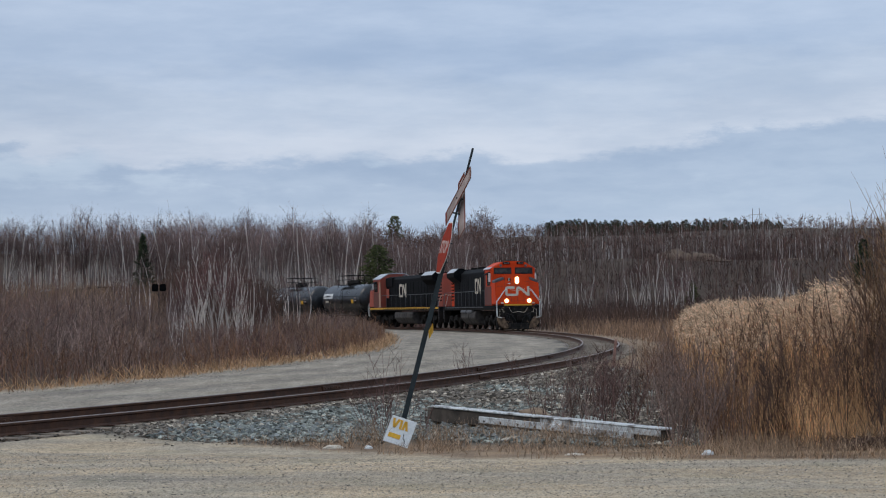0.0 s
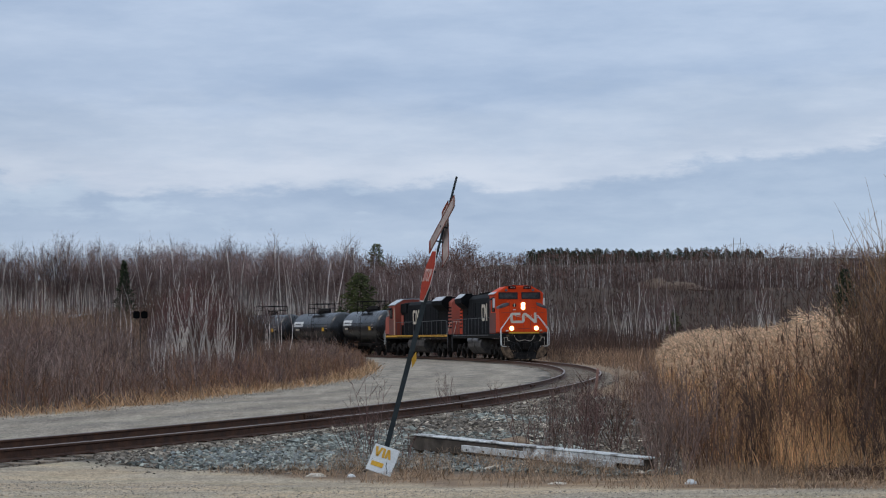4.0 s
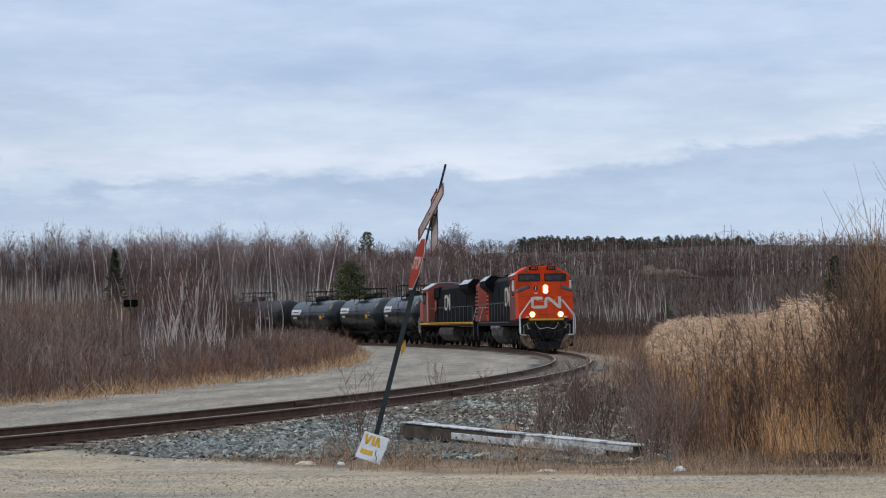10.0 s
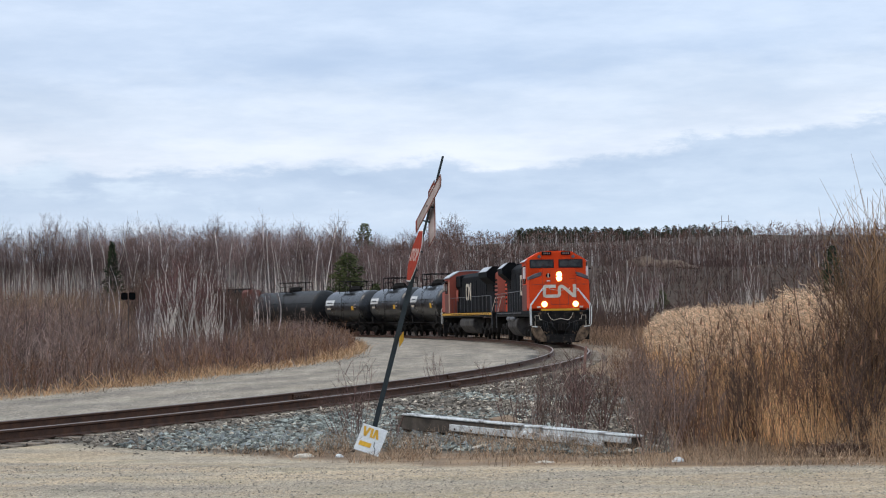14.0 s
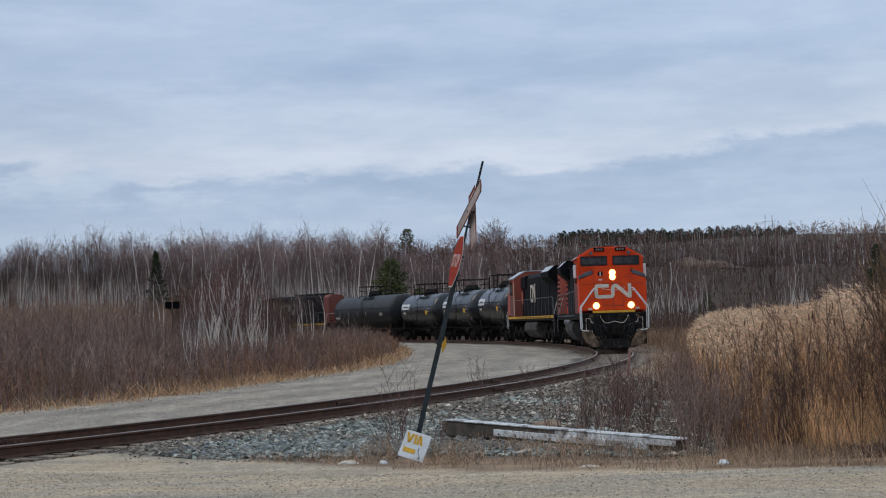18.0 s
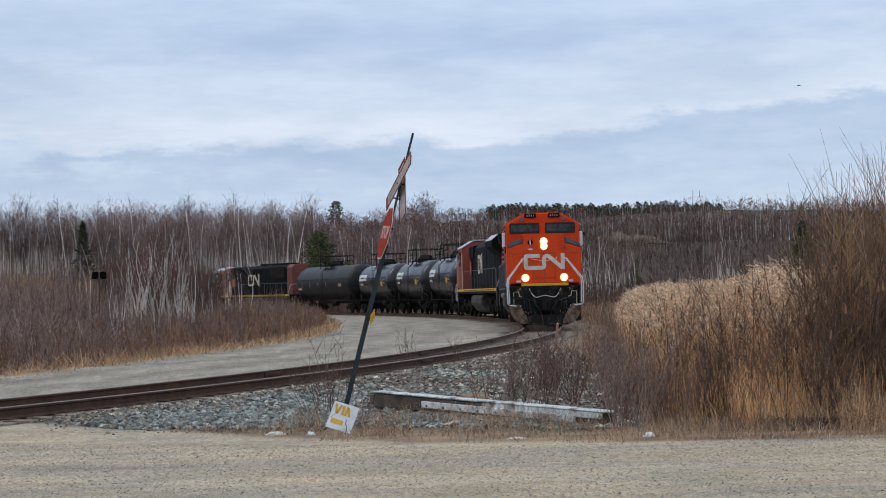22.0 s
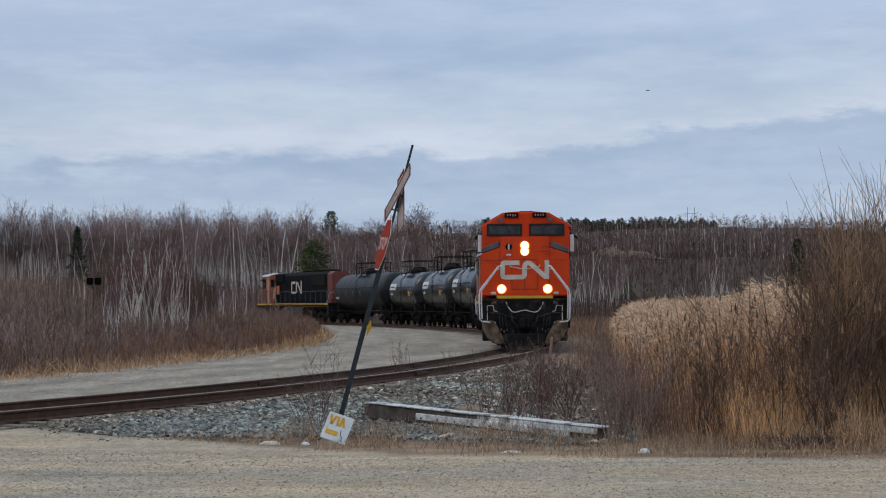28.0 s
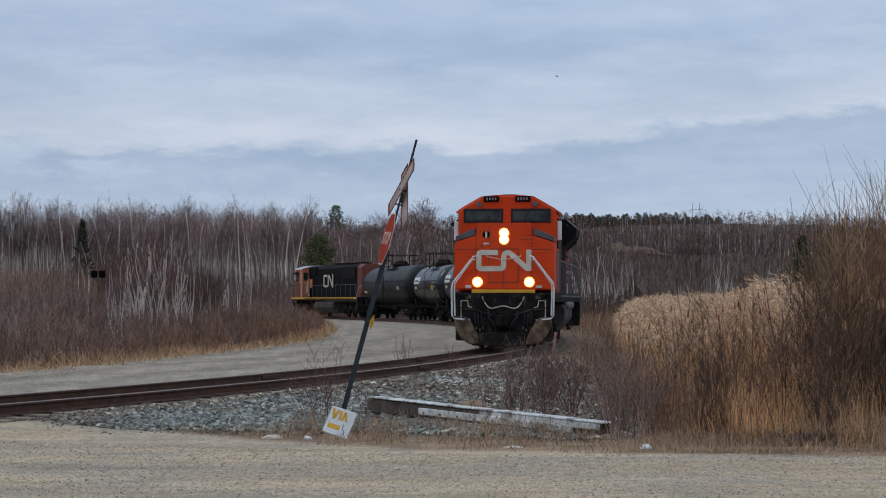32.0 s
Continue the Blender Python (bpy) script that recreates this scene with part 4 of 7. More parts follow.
            part("number_board", bm_box(cx1 - 0.05, cx1 + 0.10, min(sgn * 0.25, sgn * 0.73), max(sgn * 0.25, sgn * 0.73), 4.54, 4.715, 0.02), M_BLACK, cab, "black number board")
            bars = bmesh.new()
            for k in range(4):
                y = sgn * 0.33 + sgn * k * 0.09
                bm_box(cx1 + 0.10, cx1 + 0.108, min(y, y + sgn * 0.04), max(y, y + sgn * 0.04), 4.585, 4.665, 0, bars)
            part("number_marking", bars, M_SIGNGREY, cab, "pale bars on the number board")
            part("class_light", bm_lathe([(-0.04, 0.085), (0.06, 0.085), (0.07, 0.06)], "x", 14, None, pose(cx1, sgn * 0.87, 4.46)), M_GREY, cab)
            part("ditch_light", bm_lathe([(-0.12, 0.12), (0.03, 0.135), (0.05, 0.12)], "x", 16, None, pose(F + 0.02, sgn * 0.787, 2.03 - RAIL_TOP * 0)), M_GREY, L, "round ditch light")
            if lit:
                part("ditch_lens", bm_lathe([(0.0, 0.115), (0.012, 0.10)], "x", 16, None, pose(F + 0.072, sgn * 0.787, 2.03)), M_LAMP, L, "lit ditch light")
                # added glowing disc behind the lens: the lamp's halo given a shape
                part("ditch_rim", bm_lathe([(0.0, 0.162), (0.012, 0.162)], "x", 16, None, pose(F + 0.056, sgn * 0.787, 2.03)), M_LAMP_HALO, L, "orange disc added as the lamp's halo")
            handrail(L, [(F + 0.04, sgn * 0.80, 2.82), (F + 0.16, sgn * 0.90, 2.80), (F + 0.30, sgn * 1.52, 2.0), (F + 0.32, sgn * 1.55, 1.80), (F + 0.32, sgn * 1.53, 1.0), (F + 0.30, sgn * 1.45, 0.92), (F + 0.2, sgn * 1.0, 0.88)], 0.026, "nose_handrail", M_WHITE)
            handrail(L, [(F - 0.05, sgn * 0.88, 2.72), (F + 0.10, sgn * 0.95, 2.70), (F + 0.16, sgn * 1.47, 1.98), (F + 0.18, sgn * 1.48, 1.75), (F + 0.18, sgn * 1.46, 1.0)], 0.022, "nose_handrail", M_WHITE)
            handrail(L, [(F + 0.12, sgn * 1.28, 0.95), (F + 0.14, sgn * 1.28, 1.46), (F + 0.14, sgn * 1.08, 1.47), (F + 0.12, sgn * 1.05, 1.28), (F + 0.10, sgn * 0.94, 1.26)], 0.018, "step_grab")
            part("plough_wing", bm_prism([(sgn * 0.62, 0.14), (sgn * 1.05, 0.16), (sgn * 1.30, 0.36), (sgn * 1.46, 0.70), (sgn * 1.46, 0.98), (sgn * 1.05, 0.94), (sgn * 0.85, 0.60)], F - 0.1, F + 0.26, "x", 0.03), M_TAN, L, "dusty tan plough side")
            for k, z in enumerate((0.42, 0.78, 1.14)):
                part("step", bm_box(F - 0.12, F + 0.16, min(sgn * 1.08, sgn * 1.5), max(sgn * 1.08, sgn * 1.5), z + 0.45, z + 0.49), M_UNDER, L)
            part("hose", bm_tube([(F + 0.12, sgn * 0.45, 1.15), (F + 0.3, sgn * 0.42, 0.95), (F + 0.32, sgn * 0.25, 0.75), (F + 0.28, sgn * 0.18, 0.5)], 0.025, 6), M_RUBBER, L)
            for k, (y, zt) in enumerate(((0.66, 1.12), (0.76, 1.06), (0.86, 1.12))):
                part("brake_hose", bm_tube([(F + 0.09, sgn * y, zt), (F + 0.20, sgn * y, zt - 0.12), (F + 0.22, sgn * (y - 0.02), zt - 0.32), (F + 0.16, sgn * (y - 0.05), zt - 0.46)], 0.021, 6), M_RUBBER, L)
                part("hose_coupling", bm_box(F + 0.13, F + 0.20, min(sgn * (y - 0.08), sgn * (y - 0.03)), max(sgn * (y - 0.08), sgn * (y - 0.03)), zt - 0.52, zt - 0.44, 0.01), M_TAN, L)
            part("marker_box", bm_box(F + 0.06, F + 0.13, min(sgn * 0.98, sgn * 1.14), max(sgn * 0.98, sgn * 1.14), 1.52, 1.62, 0.015), M_TAN, L, "dusty tan marker box")
            part("uncoupling_lever", bm_tube([(F + 0.12, sgn * 0.30, 1.02), (F + 0.16, sgn * 0.85, 1.20), (F + 0.16, sgn * 1.22, 1.22)], 0.016, 6), M_GRIME, L)
            part("anticlimber_stop", bm_box(F - 0.02, F + 0.06, min(sgn * 0.98, sgn * 1.16), max(sgn * 0.98, sgn * 1.16), 1.84, 1.93, 0.01), M_OFFWHITE, L)
        part("headlight_housing", bm_box(front_x(3.4) - 0.10, front_x(3.4) + 0.03, -0.15, 0.15, 3.15, 3.70, 0.05), M_RED, nose_ob)
        for z in (3.325, 3.525):
            part("headlight_lens", bm_lathe([(0, 0.112), (0.012, 0.10)], "x", 18, None, pose(front_x(3.4) + 0.040, 0, z)), M_LAMP if lit else M_GLASS, L, "lit headlight" if lit else "unlit headlight")
            if lit:
                # halo of the headlight, added as a glowing disc
                part("headlight_rim", bm_lathe([(-0.03, 0.155), (0.005, 0.155)], "x", 18, None, pose(front_x(3.4) + 0.030, 0, z)), M_LAMP_HALO, L, "orange disc added as the lamp's halo")
        loop_logo("company_mark", 1.68, 0.64, 0.16, nose_ob, pose(front_x(2.68) - 0.003, 0, 2.68, 0, tilt, 0), M_OFFWHITE)
        part("nose_door", frame_bm_x(front_x(2.6) - 0.02, front_x(2.6) + 0.012, -0.45, 0.45, 2.0, 3.05, 0.016, tilt), M_DIRTYRED_SHADED, nose_ob)
        seams = bmesh.new()
        for y0, y1, z0, z1 in ((-0.86, -0.845, -0.75, 1.15), (0.845, 0.86, -0.75, 1.15), (-1.42, -0.86, 0.42, 0.435), (0.86, 1.42, 0.42, 0.435), (-0.01, 0.005, -0.75, 0.5), (0.5, 0.84, 0.72, 0.735), (-0.45, -0.44, 0.5, 1.15)):
            bm_box(0.004, 0.012, y0, y1, z0, z1, 0, seams)
        part("panel_seams", seams, M_DIRTYRED_SHADED, nose_ob, "dark seams of the nose sheets", at=pose(front_x(2.6), 0, 2.6, 0, tilt, 0))
        for y0, z0 in ((-1.2, 2.95), (1.0, 2.95), (0.62, 3.25), (0.62, 3.5), (1.05, 2.35), (-1.2, 2.35)):
            part("grab_iron", bm_tube([(front_x(z0), y0, z0), (front_x(z0) + 0.06, y0, z0), (front_x(z0) + 0.06, y0 + 0.3, z0), (front_x(z0), y0 + 0.3, z0)], 0.012, 5), M_RED, nose_ob)
        part("nose_grab", bm_tube([(front_x(2.9) + 0.02, -0.52, 2.86), (front_x(2.9) + 0.10, -0.50, 2.80), (front_x(2.9) + 0.11, -0.1, 2.72), (front_x(2.9) + 0.11, 0.1, 2.72), (front_x(2.9) + 0.10, 0.5, 2.80), (front_x(2.9) + 0.02, 0.52, 2.86)], 0.014, 6), M_OFFWHITE, nose_ob)
        part("badge", bm_lathe([(0, 0.115), (0.01, 0.11)], "x", 18, None, pose(front_x(3.5) + 0.01, -0.55, 3.48)), M_BLACK, nose_ob, "round black badge with a pale bar")
        part("badge_bar", bm_box(front_x(3.5) + 0.02, front_x(3.5) + 0.028, -0.58, -0.52, 3.38, 3.58), M_OFFWHITE, nose_ob)
        part("nameplate", bm_box(front_x(3.2) + 0.0, front_x(3.2) + 0.012, -0.63, -0.46, 3.18, 3.23), M_WHITE, nose_ob)
        part("yellow_sill", bm_box(F - 0.02, F + 0.10, -0.96, 0.96, 1.70, 1.80, 0.01), M_YELLOW, L, "yellow front sill edge")
        part("pilot", bm_prism([(F - 0.25, 0.25), (F + 0.02, 0.25), (F + 0.10, 1.70), (F - 0.25, 1.70)], -1.46, 1.46, "y", 0.03), M_PILOT, L, "sooty black pilot sheet")
        part("plough_blade", bm_prism([(F - 0.1, -1.0), (F + 0.45, -0.55), (F + 0.5, 0), (F + 0.45, 0.55), (F - 0.1, 1.0)], 0.10, 0.50, "z", 0.03), M_PILOT, L, "sooty black plough blade")
        part("draft_gear", bm_box(F - 0.1, F + 0.18, -0.32, 0.32, 0.62, 1.15, 0.04), M_UNDER, L)
        part("mu_hose", bm_tube([(F + 0.12 + 0.1 * math.cos(y * 2.4), y, 1.27 + 0.035 * math.cos(y * 9.2) * (abs(y) < 0.34) + 0.035 * math.cos(0.34 * 9.2) * (abs(y) >= 0.34) + 0.36 * max(0.0, (abs(y) - 0.34) / 0.3) ** 2.2) for y in (k * 0.0457 - 0.64 for k in range(29))], 0.016, 6), M_OFFWHITE, L, "drooping pale jumper cable")
        for sgn in (-1, 1):
            part("mu_receptacle", bm_box(F + 0.08, F + 0.16, min(sgn * 0.4, sgn * 0.6), max(sgn * 0.4, sgn * 0.6), 1.42, 1.58, 0.02), M_UNDER, L)
    else:
        n1 = [(-0.86, deck + 0.02), (0.86, deck + 0.02), (0.86, 2.75), (0.66, 2.98), (-0.66, 2.98), (-0.86, 2.75)]
        nose_ob = part("short_hood", bm_prism(n1, cx1 - 0.02, F - 0.35, "x", 0.05), red, L, "low red nose")
        for sgn in (-1, 1):
            part("windshield", bm_box(cx1 - 0.02, cx1 + 0.015, min(sgn * 0.2, sgn * 1.2), max(sgn * 0.2, sgn * 1.2), 3.35, 3.98, 0.01), M_GLASS, cab)
            part("pilot_step", bm_box(F - 0.3, F + 0.05, min(sgn * 0.9, sgn * 1.48), max(sgn * 0.9, sgn * 1.48), 0.5, 1.5, 0.03), M_UNDER, L)
        part("pilot", bm_box(F - 0.2, F, -1.45, 1.45, 0.25, 1.70, 0.02), M_BLACK, L)
        for sgn in (-1, 1):
            part("rear_window", bm_box(cab_back - 0.03, cab_back + 0.02, min(sgn * 1.02, sgn * 1.40), max(sgn * 1.02, sgn * 1.40), 3.22, 3.95, 0.01), M_GLASS, cab, "dark window in the cab's rear wall")
            part("door_edge", bm_prism([(sgn * 1.02, 2.1), (sgn * 1.18, 2.1), (sgn * 1.10, 3.1), (sgn * 0.98, 3.1)], cab_back - 0.032, cab_back - 0.004, "x"), M_OFFWHITE, cab, "off-white slash on the rear wall")
            part("white_slash", bm_prism([(cab_back - 0.1, deck + 0.1), (cab_back - 0.45, deck + 0.1), (cab_back - 0.15, 3.3), (cab_back + 0.1, 3.3)], min(sgn * (hy + 0.125), sgn * (hy + 0.135)), max(sgn * (hy + 0.125), sgn * (hy + 0.135)), "y"), M_OFFWHITE, L, "slanted off-white paint band")
    # hood mark, rear end, rails
    for sgn in (-1, 1):
        loop_logo("company_mark", 2.1 if modern else 2.7, 1.15 if modern else 1.15, 0.22 if modern else 0.2, L, pose(1.35 if modern else 0.15, sgn * (hy + 0.034), 3.15, 0, 0, 90 * sgn), M_OFFWHITE)
        xs = np.linspace(B + 0.35, cab_back - 0.3, 12)
        for x in xs:
            part("stanchion", bm_tube([(x, sgn * (hw - 0.03), deck - 0.03), (x, sgn * (hw - 0.03), deck + 1.02)], 0.016, 5), M_GREY, L)
        handrail(L, [(cab_back - 0.1, sgn * (hw - 0.03), deck + 1.05), (B + 0.5, sgn * (hw - 0.03), deck + 1.05), (B + 0.15, sgn * (hw - 0.03), deck + 0.95), (B + 0.02, sgn * (hw - 0.02), deck + 0.6), (B - 0.06, sgn * (hw - 0.02), 0.75)], 0.02, "handrail", M_GREY)
        handrail(L, [(B + 0.4, sgn * (hw - 0.08), deck), (B + 0.3, sgn * 1.2, deck + 0.9), (B + 0.05, sgn * 0.8, deck + 0.95), (B - 0.05, sgn * 0.5, deck + 0.9)], 0.02, "end_handrail", M_OFFWHITE)
        part("rear_step", bm_box(B - 0.05, B + 0.25, min(sgn * 0.95, sgn * 1.48), max(sgn * 0.95, sgn * 1.48), 0.45, 1.4, 0.03), M_UNDER, L)
        part("nose_rail", bm_tube([(F - 0.1, sgn * 1.46, deck), (F - 0.1, sgn * 1.46, deck + 0.9), (F - 0.1, sgn * 0.9, deck + 0.95)], 0.018, 5), M_OFFWHITE, L) if not modern else None
    part("rear_pilot", bm_box(B - 0.02, B + 0.1, -1.46, 1.46, 0.5, 1.68, 0.02), M_BLACK, L)
    part("horn", bm_lathe([(-0.3, 0.03), (0.2, 0.04), (0.3, 0.09)], "x", 10, None, pose(cab_back - 0.9, -0.5, hz + 0.12)), M_GREY, L)
    part("antenna", bm_box(cx1 - 1.4, cx1 - 0.9, -0.25, 0.25, cz + 0.02, cz + 0.10, 0.03), M_BLACK, L)
    return L


def frame_bm(x0, x1, z0, z1, t, y0, y1):
    bm = bmesh.new()
    for a, b, c, d in ((x0, x1, z0, z0 + t), (x0, x1, z1 - t, z1), (x0, x0 + t, z0 + t, z1 - t), (x1 - t, x1, z0 + t, z1 - t)):
        bm_box(a, b, y0, y1, c, d, 0, bm)
    return bm


def frame_bm_x(x0, x1, y0, y1, z0, z1, t, tilt):
    bm = bmesh.new()
    for a, b, c, d in ((y0, y1, z0, z0 + t), (y0, y1, z1 - t, z1), (y0, y0 + t, z0 + t, z1 - t), (y1 - t, y1, z0 + t, z1 - t)):
        bm_box(0, x1 - x0, a, b, c - 2.6, d - 2.6, 0, bm)
    bmesh.ops.transform(bm, matrix=pose(x0, 0, 2.6, 0, tilt, 0), verts=bm.verts[:])
    return bm


def build_tank_car(label, length, dia, material, marks=True, zc=2.52):
    """A tank car; +x is its leading end."""
    C = tagged(new("tank_car"), label, "tank car")
    h, r = length / 2, dia / 2
    e = h - 1.0
    prof = [(-e, 0.05), (-e + 0.03, r * 0.35), (-e + 0.14, r * 0.68), (-e + 0.32, r * 0.88), (-e + 0.58, r * 0.985), (-e + 0.75, r), (0, r + 0.004), (e - 0.75, r), (e - 0.58, r * 0.985), (e - 0.32, r * 0.88), (e - 0.14, r * 0.68), (e - 0.03, r * 0.35), (e, 0.05)]
    shell = part("shell", bm_lathe(prof, "x", 40, None, pose(0, 0, zc)), material, C, smooth=True)
    for x in (-e + 0.75, -e * 0.33, e * 0.33, e - 0.75):
        part("weld_band", bm_lathe([(x - 0.03, r - 0.01), (x - 0.02, r + 0.008), (x + 0.02, r + 0.008), (x + 0.03, r - 0.01)], "x", 40, None, pose(0, 0, zc)), material, shell)
    # sill, bolsters, saddles
    part("centre_sill", bm_box(-h + 0.35, h - 0.35, -0.22, 0.22, 0.80, 1.08, 0.02), M_UNDER, C)
    for sgn in (-1, 1):
        x = sgn * (h - 2.0)
        part("saddle", bm_prism([(-1.25, 0.98), (1.25, 0.98), (1.3, 1.6), (0.9, 1.30), (0.0, 1.14), (-0.9, 1.30), (-1.3, 1.6)], x - 0.22, x + 0.22, "x", 0.02), M_UNDER, C)
        part("end_platform", bm_box(min(sgn * (e - 0.35), sgn * (h - 0.25)), max(sgn * (e - 0.35), sgn * (h - 0.25)), -1.45, 1.45, 1.02, 1.10, 0.01), M_UNDER, C)
        part("end_handrail", bm_tube([(sgn * (h - 0.35), -1.42, 1.08), (sgn * (h - 0.35), -1.42, 2.0), (sgn * (h - 0.35), 1.42, 2.0), (sgn * (h - 0.35), 1.42, 1.08)], 0.02, 6), M_UNDER, C)
        for y in (-1, 1):
            part("corner_grab", bm_tube([(sgn * (e - 0.3), y * 1.46, 0.55), (sgn * (e - 0.3), y * 1.5, 1.9), (sgn * (h - 0.4), y * 1.46, 2.0), (sgn * (h - 0.35), y * 1.46, 0.6)], 0.018, 6), M_UNDER, C)
            part("side_ladder", ladder_bm(sgn * (e - 0.9), y * 1.45, 0.5, 1.2), M_UNDER, C)
        coupler(C, sgn * (h - 0.55), sgn)
        car_truck(C, sgn * (h - 2.0))
    for y in (-1, 1):
        part("side_handrail", bm_tube([(-e + 0.6, y * (r + 0.07), zc + 0.30), (0, y * (r + 0.08), zc + 0.30), (e - 0.6, y * (r + 0.07), zc + 0.30)], 0.015, 5), M_UNDER, C)
        part("running_board", bm_box(-e + 0.4, e - 0.4, min(y * 1.2, y * 1.42), max(y * 1.2, y * 1.42), 1.03, 1.07), M_UNDER, C)
        part("top_ladder", ladder_bm(0.55, y * (r + 0.10), 1.05, zc + r + 0.15, bend=r), M_UNDER, C)
    part("brake_reservoir", bm_lathe([(-0.5, 0.2), (0.5, 0.2)], "x", 14, None, pose(1.6, -0.7, 0.78)), M_UNDER, C)
    # top platform, dome, fittings
    top = zc + r
    part("dome", bm_lathe([(top - 0.12, 0.62), (top + 0.16, 0.62), (top + 0.20, 0.56), (top + 0.42, 0.40), (top + 0.44, 0.3)], "z", 20, None, pose(0, 0, 0)), M_UNDER, C, smooth=True)
    for sgn in (-1, 1):
        part("top_walkway", bm_box(-1.5, 1.5, min(sgn * 0.7, sgn * 1.05), max(sgn * 0.7, sgn * 1.05), top - 0.06, top - 0.02), M_UNDER, C)
        part("valve", bm_lathe([(top - 0.05, 0.1), (top + 0.3, 0.1), (top + 0.36, 0.16)], "z", 10, None, pose(sgn * 0.95, 0.15 * sgn, 0)), M_UNDER, C)
        for x in (-1.5, 0, 1.5):
            part("rail_post", bm_tube([(x, sgn * 1.03, top - 0.25), (x, sgn * 1.03, top + 0.85)], 0.032, 5), M_UNDER, C)
        for z in (0.45, 0.85):
            part("guard_rail", bm_tube([(-1.5, sgn * 1.03, top + z), (1.5, sgn * 1.03, top + z)], 0.03, 5), M_UNDER, C)
    for x in (-1.5, 1.5):
        part("end_guard_rail", bm_tube([(x, -1.03, top + 0.85), (x, 1.03, top + 0.85)], 0.03, 5), M_UNDER, C)

    def decal(name, x0, x1, a0, a1, material, label, side, lift=0.012):
        bm = bmesh.new()
        n = 5
        ring = []
        for k in range(n + 1):
            a = radians(a0 + (a1 - a0) * k / n)
            ring.append([bm.verts.new((x, side * (r + lift + d) * math.cos(a), zc + (r + lift + d) * math.sin(a))) for d in (0, -0.006) for x in (x0, x1)])
        for p, q in zip(ring, ring[1:]):
            bm.faces.new((p[0], p[1], q[1], q[0]))
            bm.faces.new((p[2], q[2], q[3], p[3]))
        bmesh.ops.recalc_face_normals(bm, faces=bm.faces[:])
        part(name, bm, material, shell, label)
    for side in (-1, 1):
        if marks:
            decal("name_panel", -e + 0.85, -e + 3.2, 5, 25, M_WHITE, "white name panel", side)
            decal("name_bars", -e + 1.3, -e + 2.6, 13, 16.5, M_GREY, "dark bars on the white panel", side, 0.018)
            decal("reporting_mark", -e + 1.35, -e + 2.25, -10, -4, M_OFFWHITE, "pale lettering bars", side)
            decal("reporting_mark", -e + 1.45, -e + 2.1, -18, -14, M_GREY, "", side)
            decal("placard", e - 2.7, e - 2.15, -14, 0, M_YELLOW, "yellow placard", side)
            decal("data_bars", e - 2.0, e - 1.45, -6, -2, M_SIGNGREY, "pale data bars", side)
            decal("data_bars", e - 2.0, e - 1.5, 4, 7, M_SIGNGREY, "", side)
            decal("data_bars", e - 1.9, e - 1.5, 12, 14, M_GREY, "", side)
        else:
            for x in (-e + 2.2, -e + 4.4, -e + 6.8, -e + 9.0):
                decal("stencil_bar", x, x + 0.10, -14, 2, M_SIGNGREY, "grey stencil bar", side)
            decal("data_bars", e - 3.2, e - 2.4, -14, -4, M_SIGNGREY, "grey data panel", side)
            decal("data_bars", -e + 1.0, -e + 2.0, -22, -16, M_OFFWHITE, "", side)
    return C


def ladder_bm(x, y, z0, z1, w=0.42, bend=None):
    bm = bmesh.new()
    for d in (-w / 2, w / 2):
        bm_tube([(x + d, y, z0), (x + d, y, z1 - (0.75 if bend else 0)), (x + d, y * (0.55 if bend else 1), z1)], 0.018, 5, bm)
    for z in np.arange(z0 + 0.15, z1 - (0.6 if bend else 0.05), 0.32):
        bm_tube([(x - w / 2, y, z), (x + w / 2, y, z)], 0.014, 5, bm)
    return bm


LEAD = build_loco("red and black diesel locomotive with lit headlights leading the train", sill=None)
SECOND = build_loco("black diesel locomotive with a faded red cab trailing the leader", lit=False, sill=M_YELLOW, red=M_RED_FADED, faded=True, half=11.4)
TAIL = build_loco("older black diesel locomotive with a red cab at the train's tail", modern=False, lit=False, sill=M_YELLOW, red=M_ORANGE_OLD, faded=True, half=10.35)
ACID = build_tank_car("short glossy black tank car with white name panels", 12.6, 2.8, M_TANK)
tagged(ACID, group="short tank cars behind the locomotives")
LONG = build_tank_car("long matt black tank car with grey stencils", 17.6, 3.0, M_TANK_OLD, marks=False, zc=2.62)


def copy_car(car):
    c = copy_thing(car, Matrix())
    for o in c.children_recursive:
        base = o.name.split(".")[0]
        if base == "truck":
            TRUCKS.append((o, c, o.location.x))
        if base == "wheelset":
            WHEELS.append((o, 0.42, o.location.x))
    return c


# thing, metres of its middle behind the front sheet of the leader, half the distance of its trucks, turned round
CONSIST = [(LEAD, 10.05, 6.7, False), (SECOND, 32.6, 6.7, True), (ACID, 50.2, 4.3, False), (copy_car(ACID), 62.8, 4.3, False),
           (copy_car(ACID), 75.4, 4.3, False), (LONG, 90.35, 6.8, False), (TAIL, 109.25, 6.7, True)]

# ---- plants ----
rng = np.random.default_rng(7)


def stuff(name, vf, material, label, category="plants"):
    ob = new(name, mesh_of(name, vf[0], vf[1], material))
    return tagged(ob, label, category, kind="stuff")


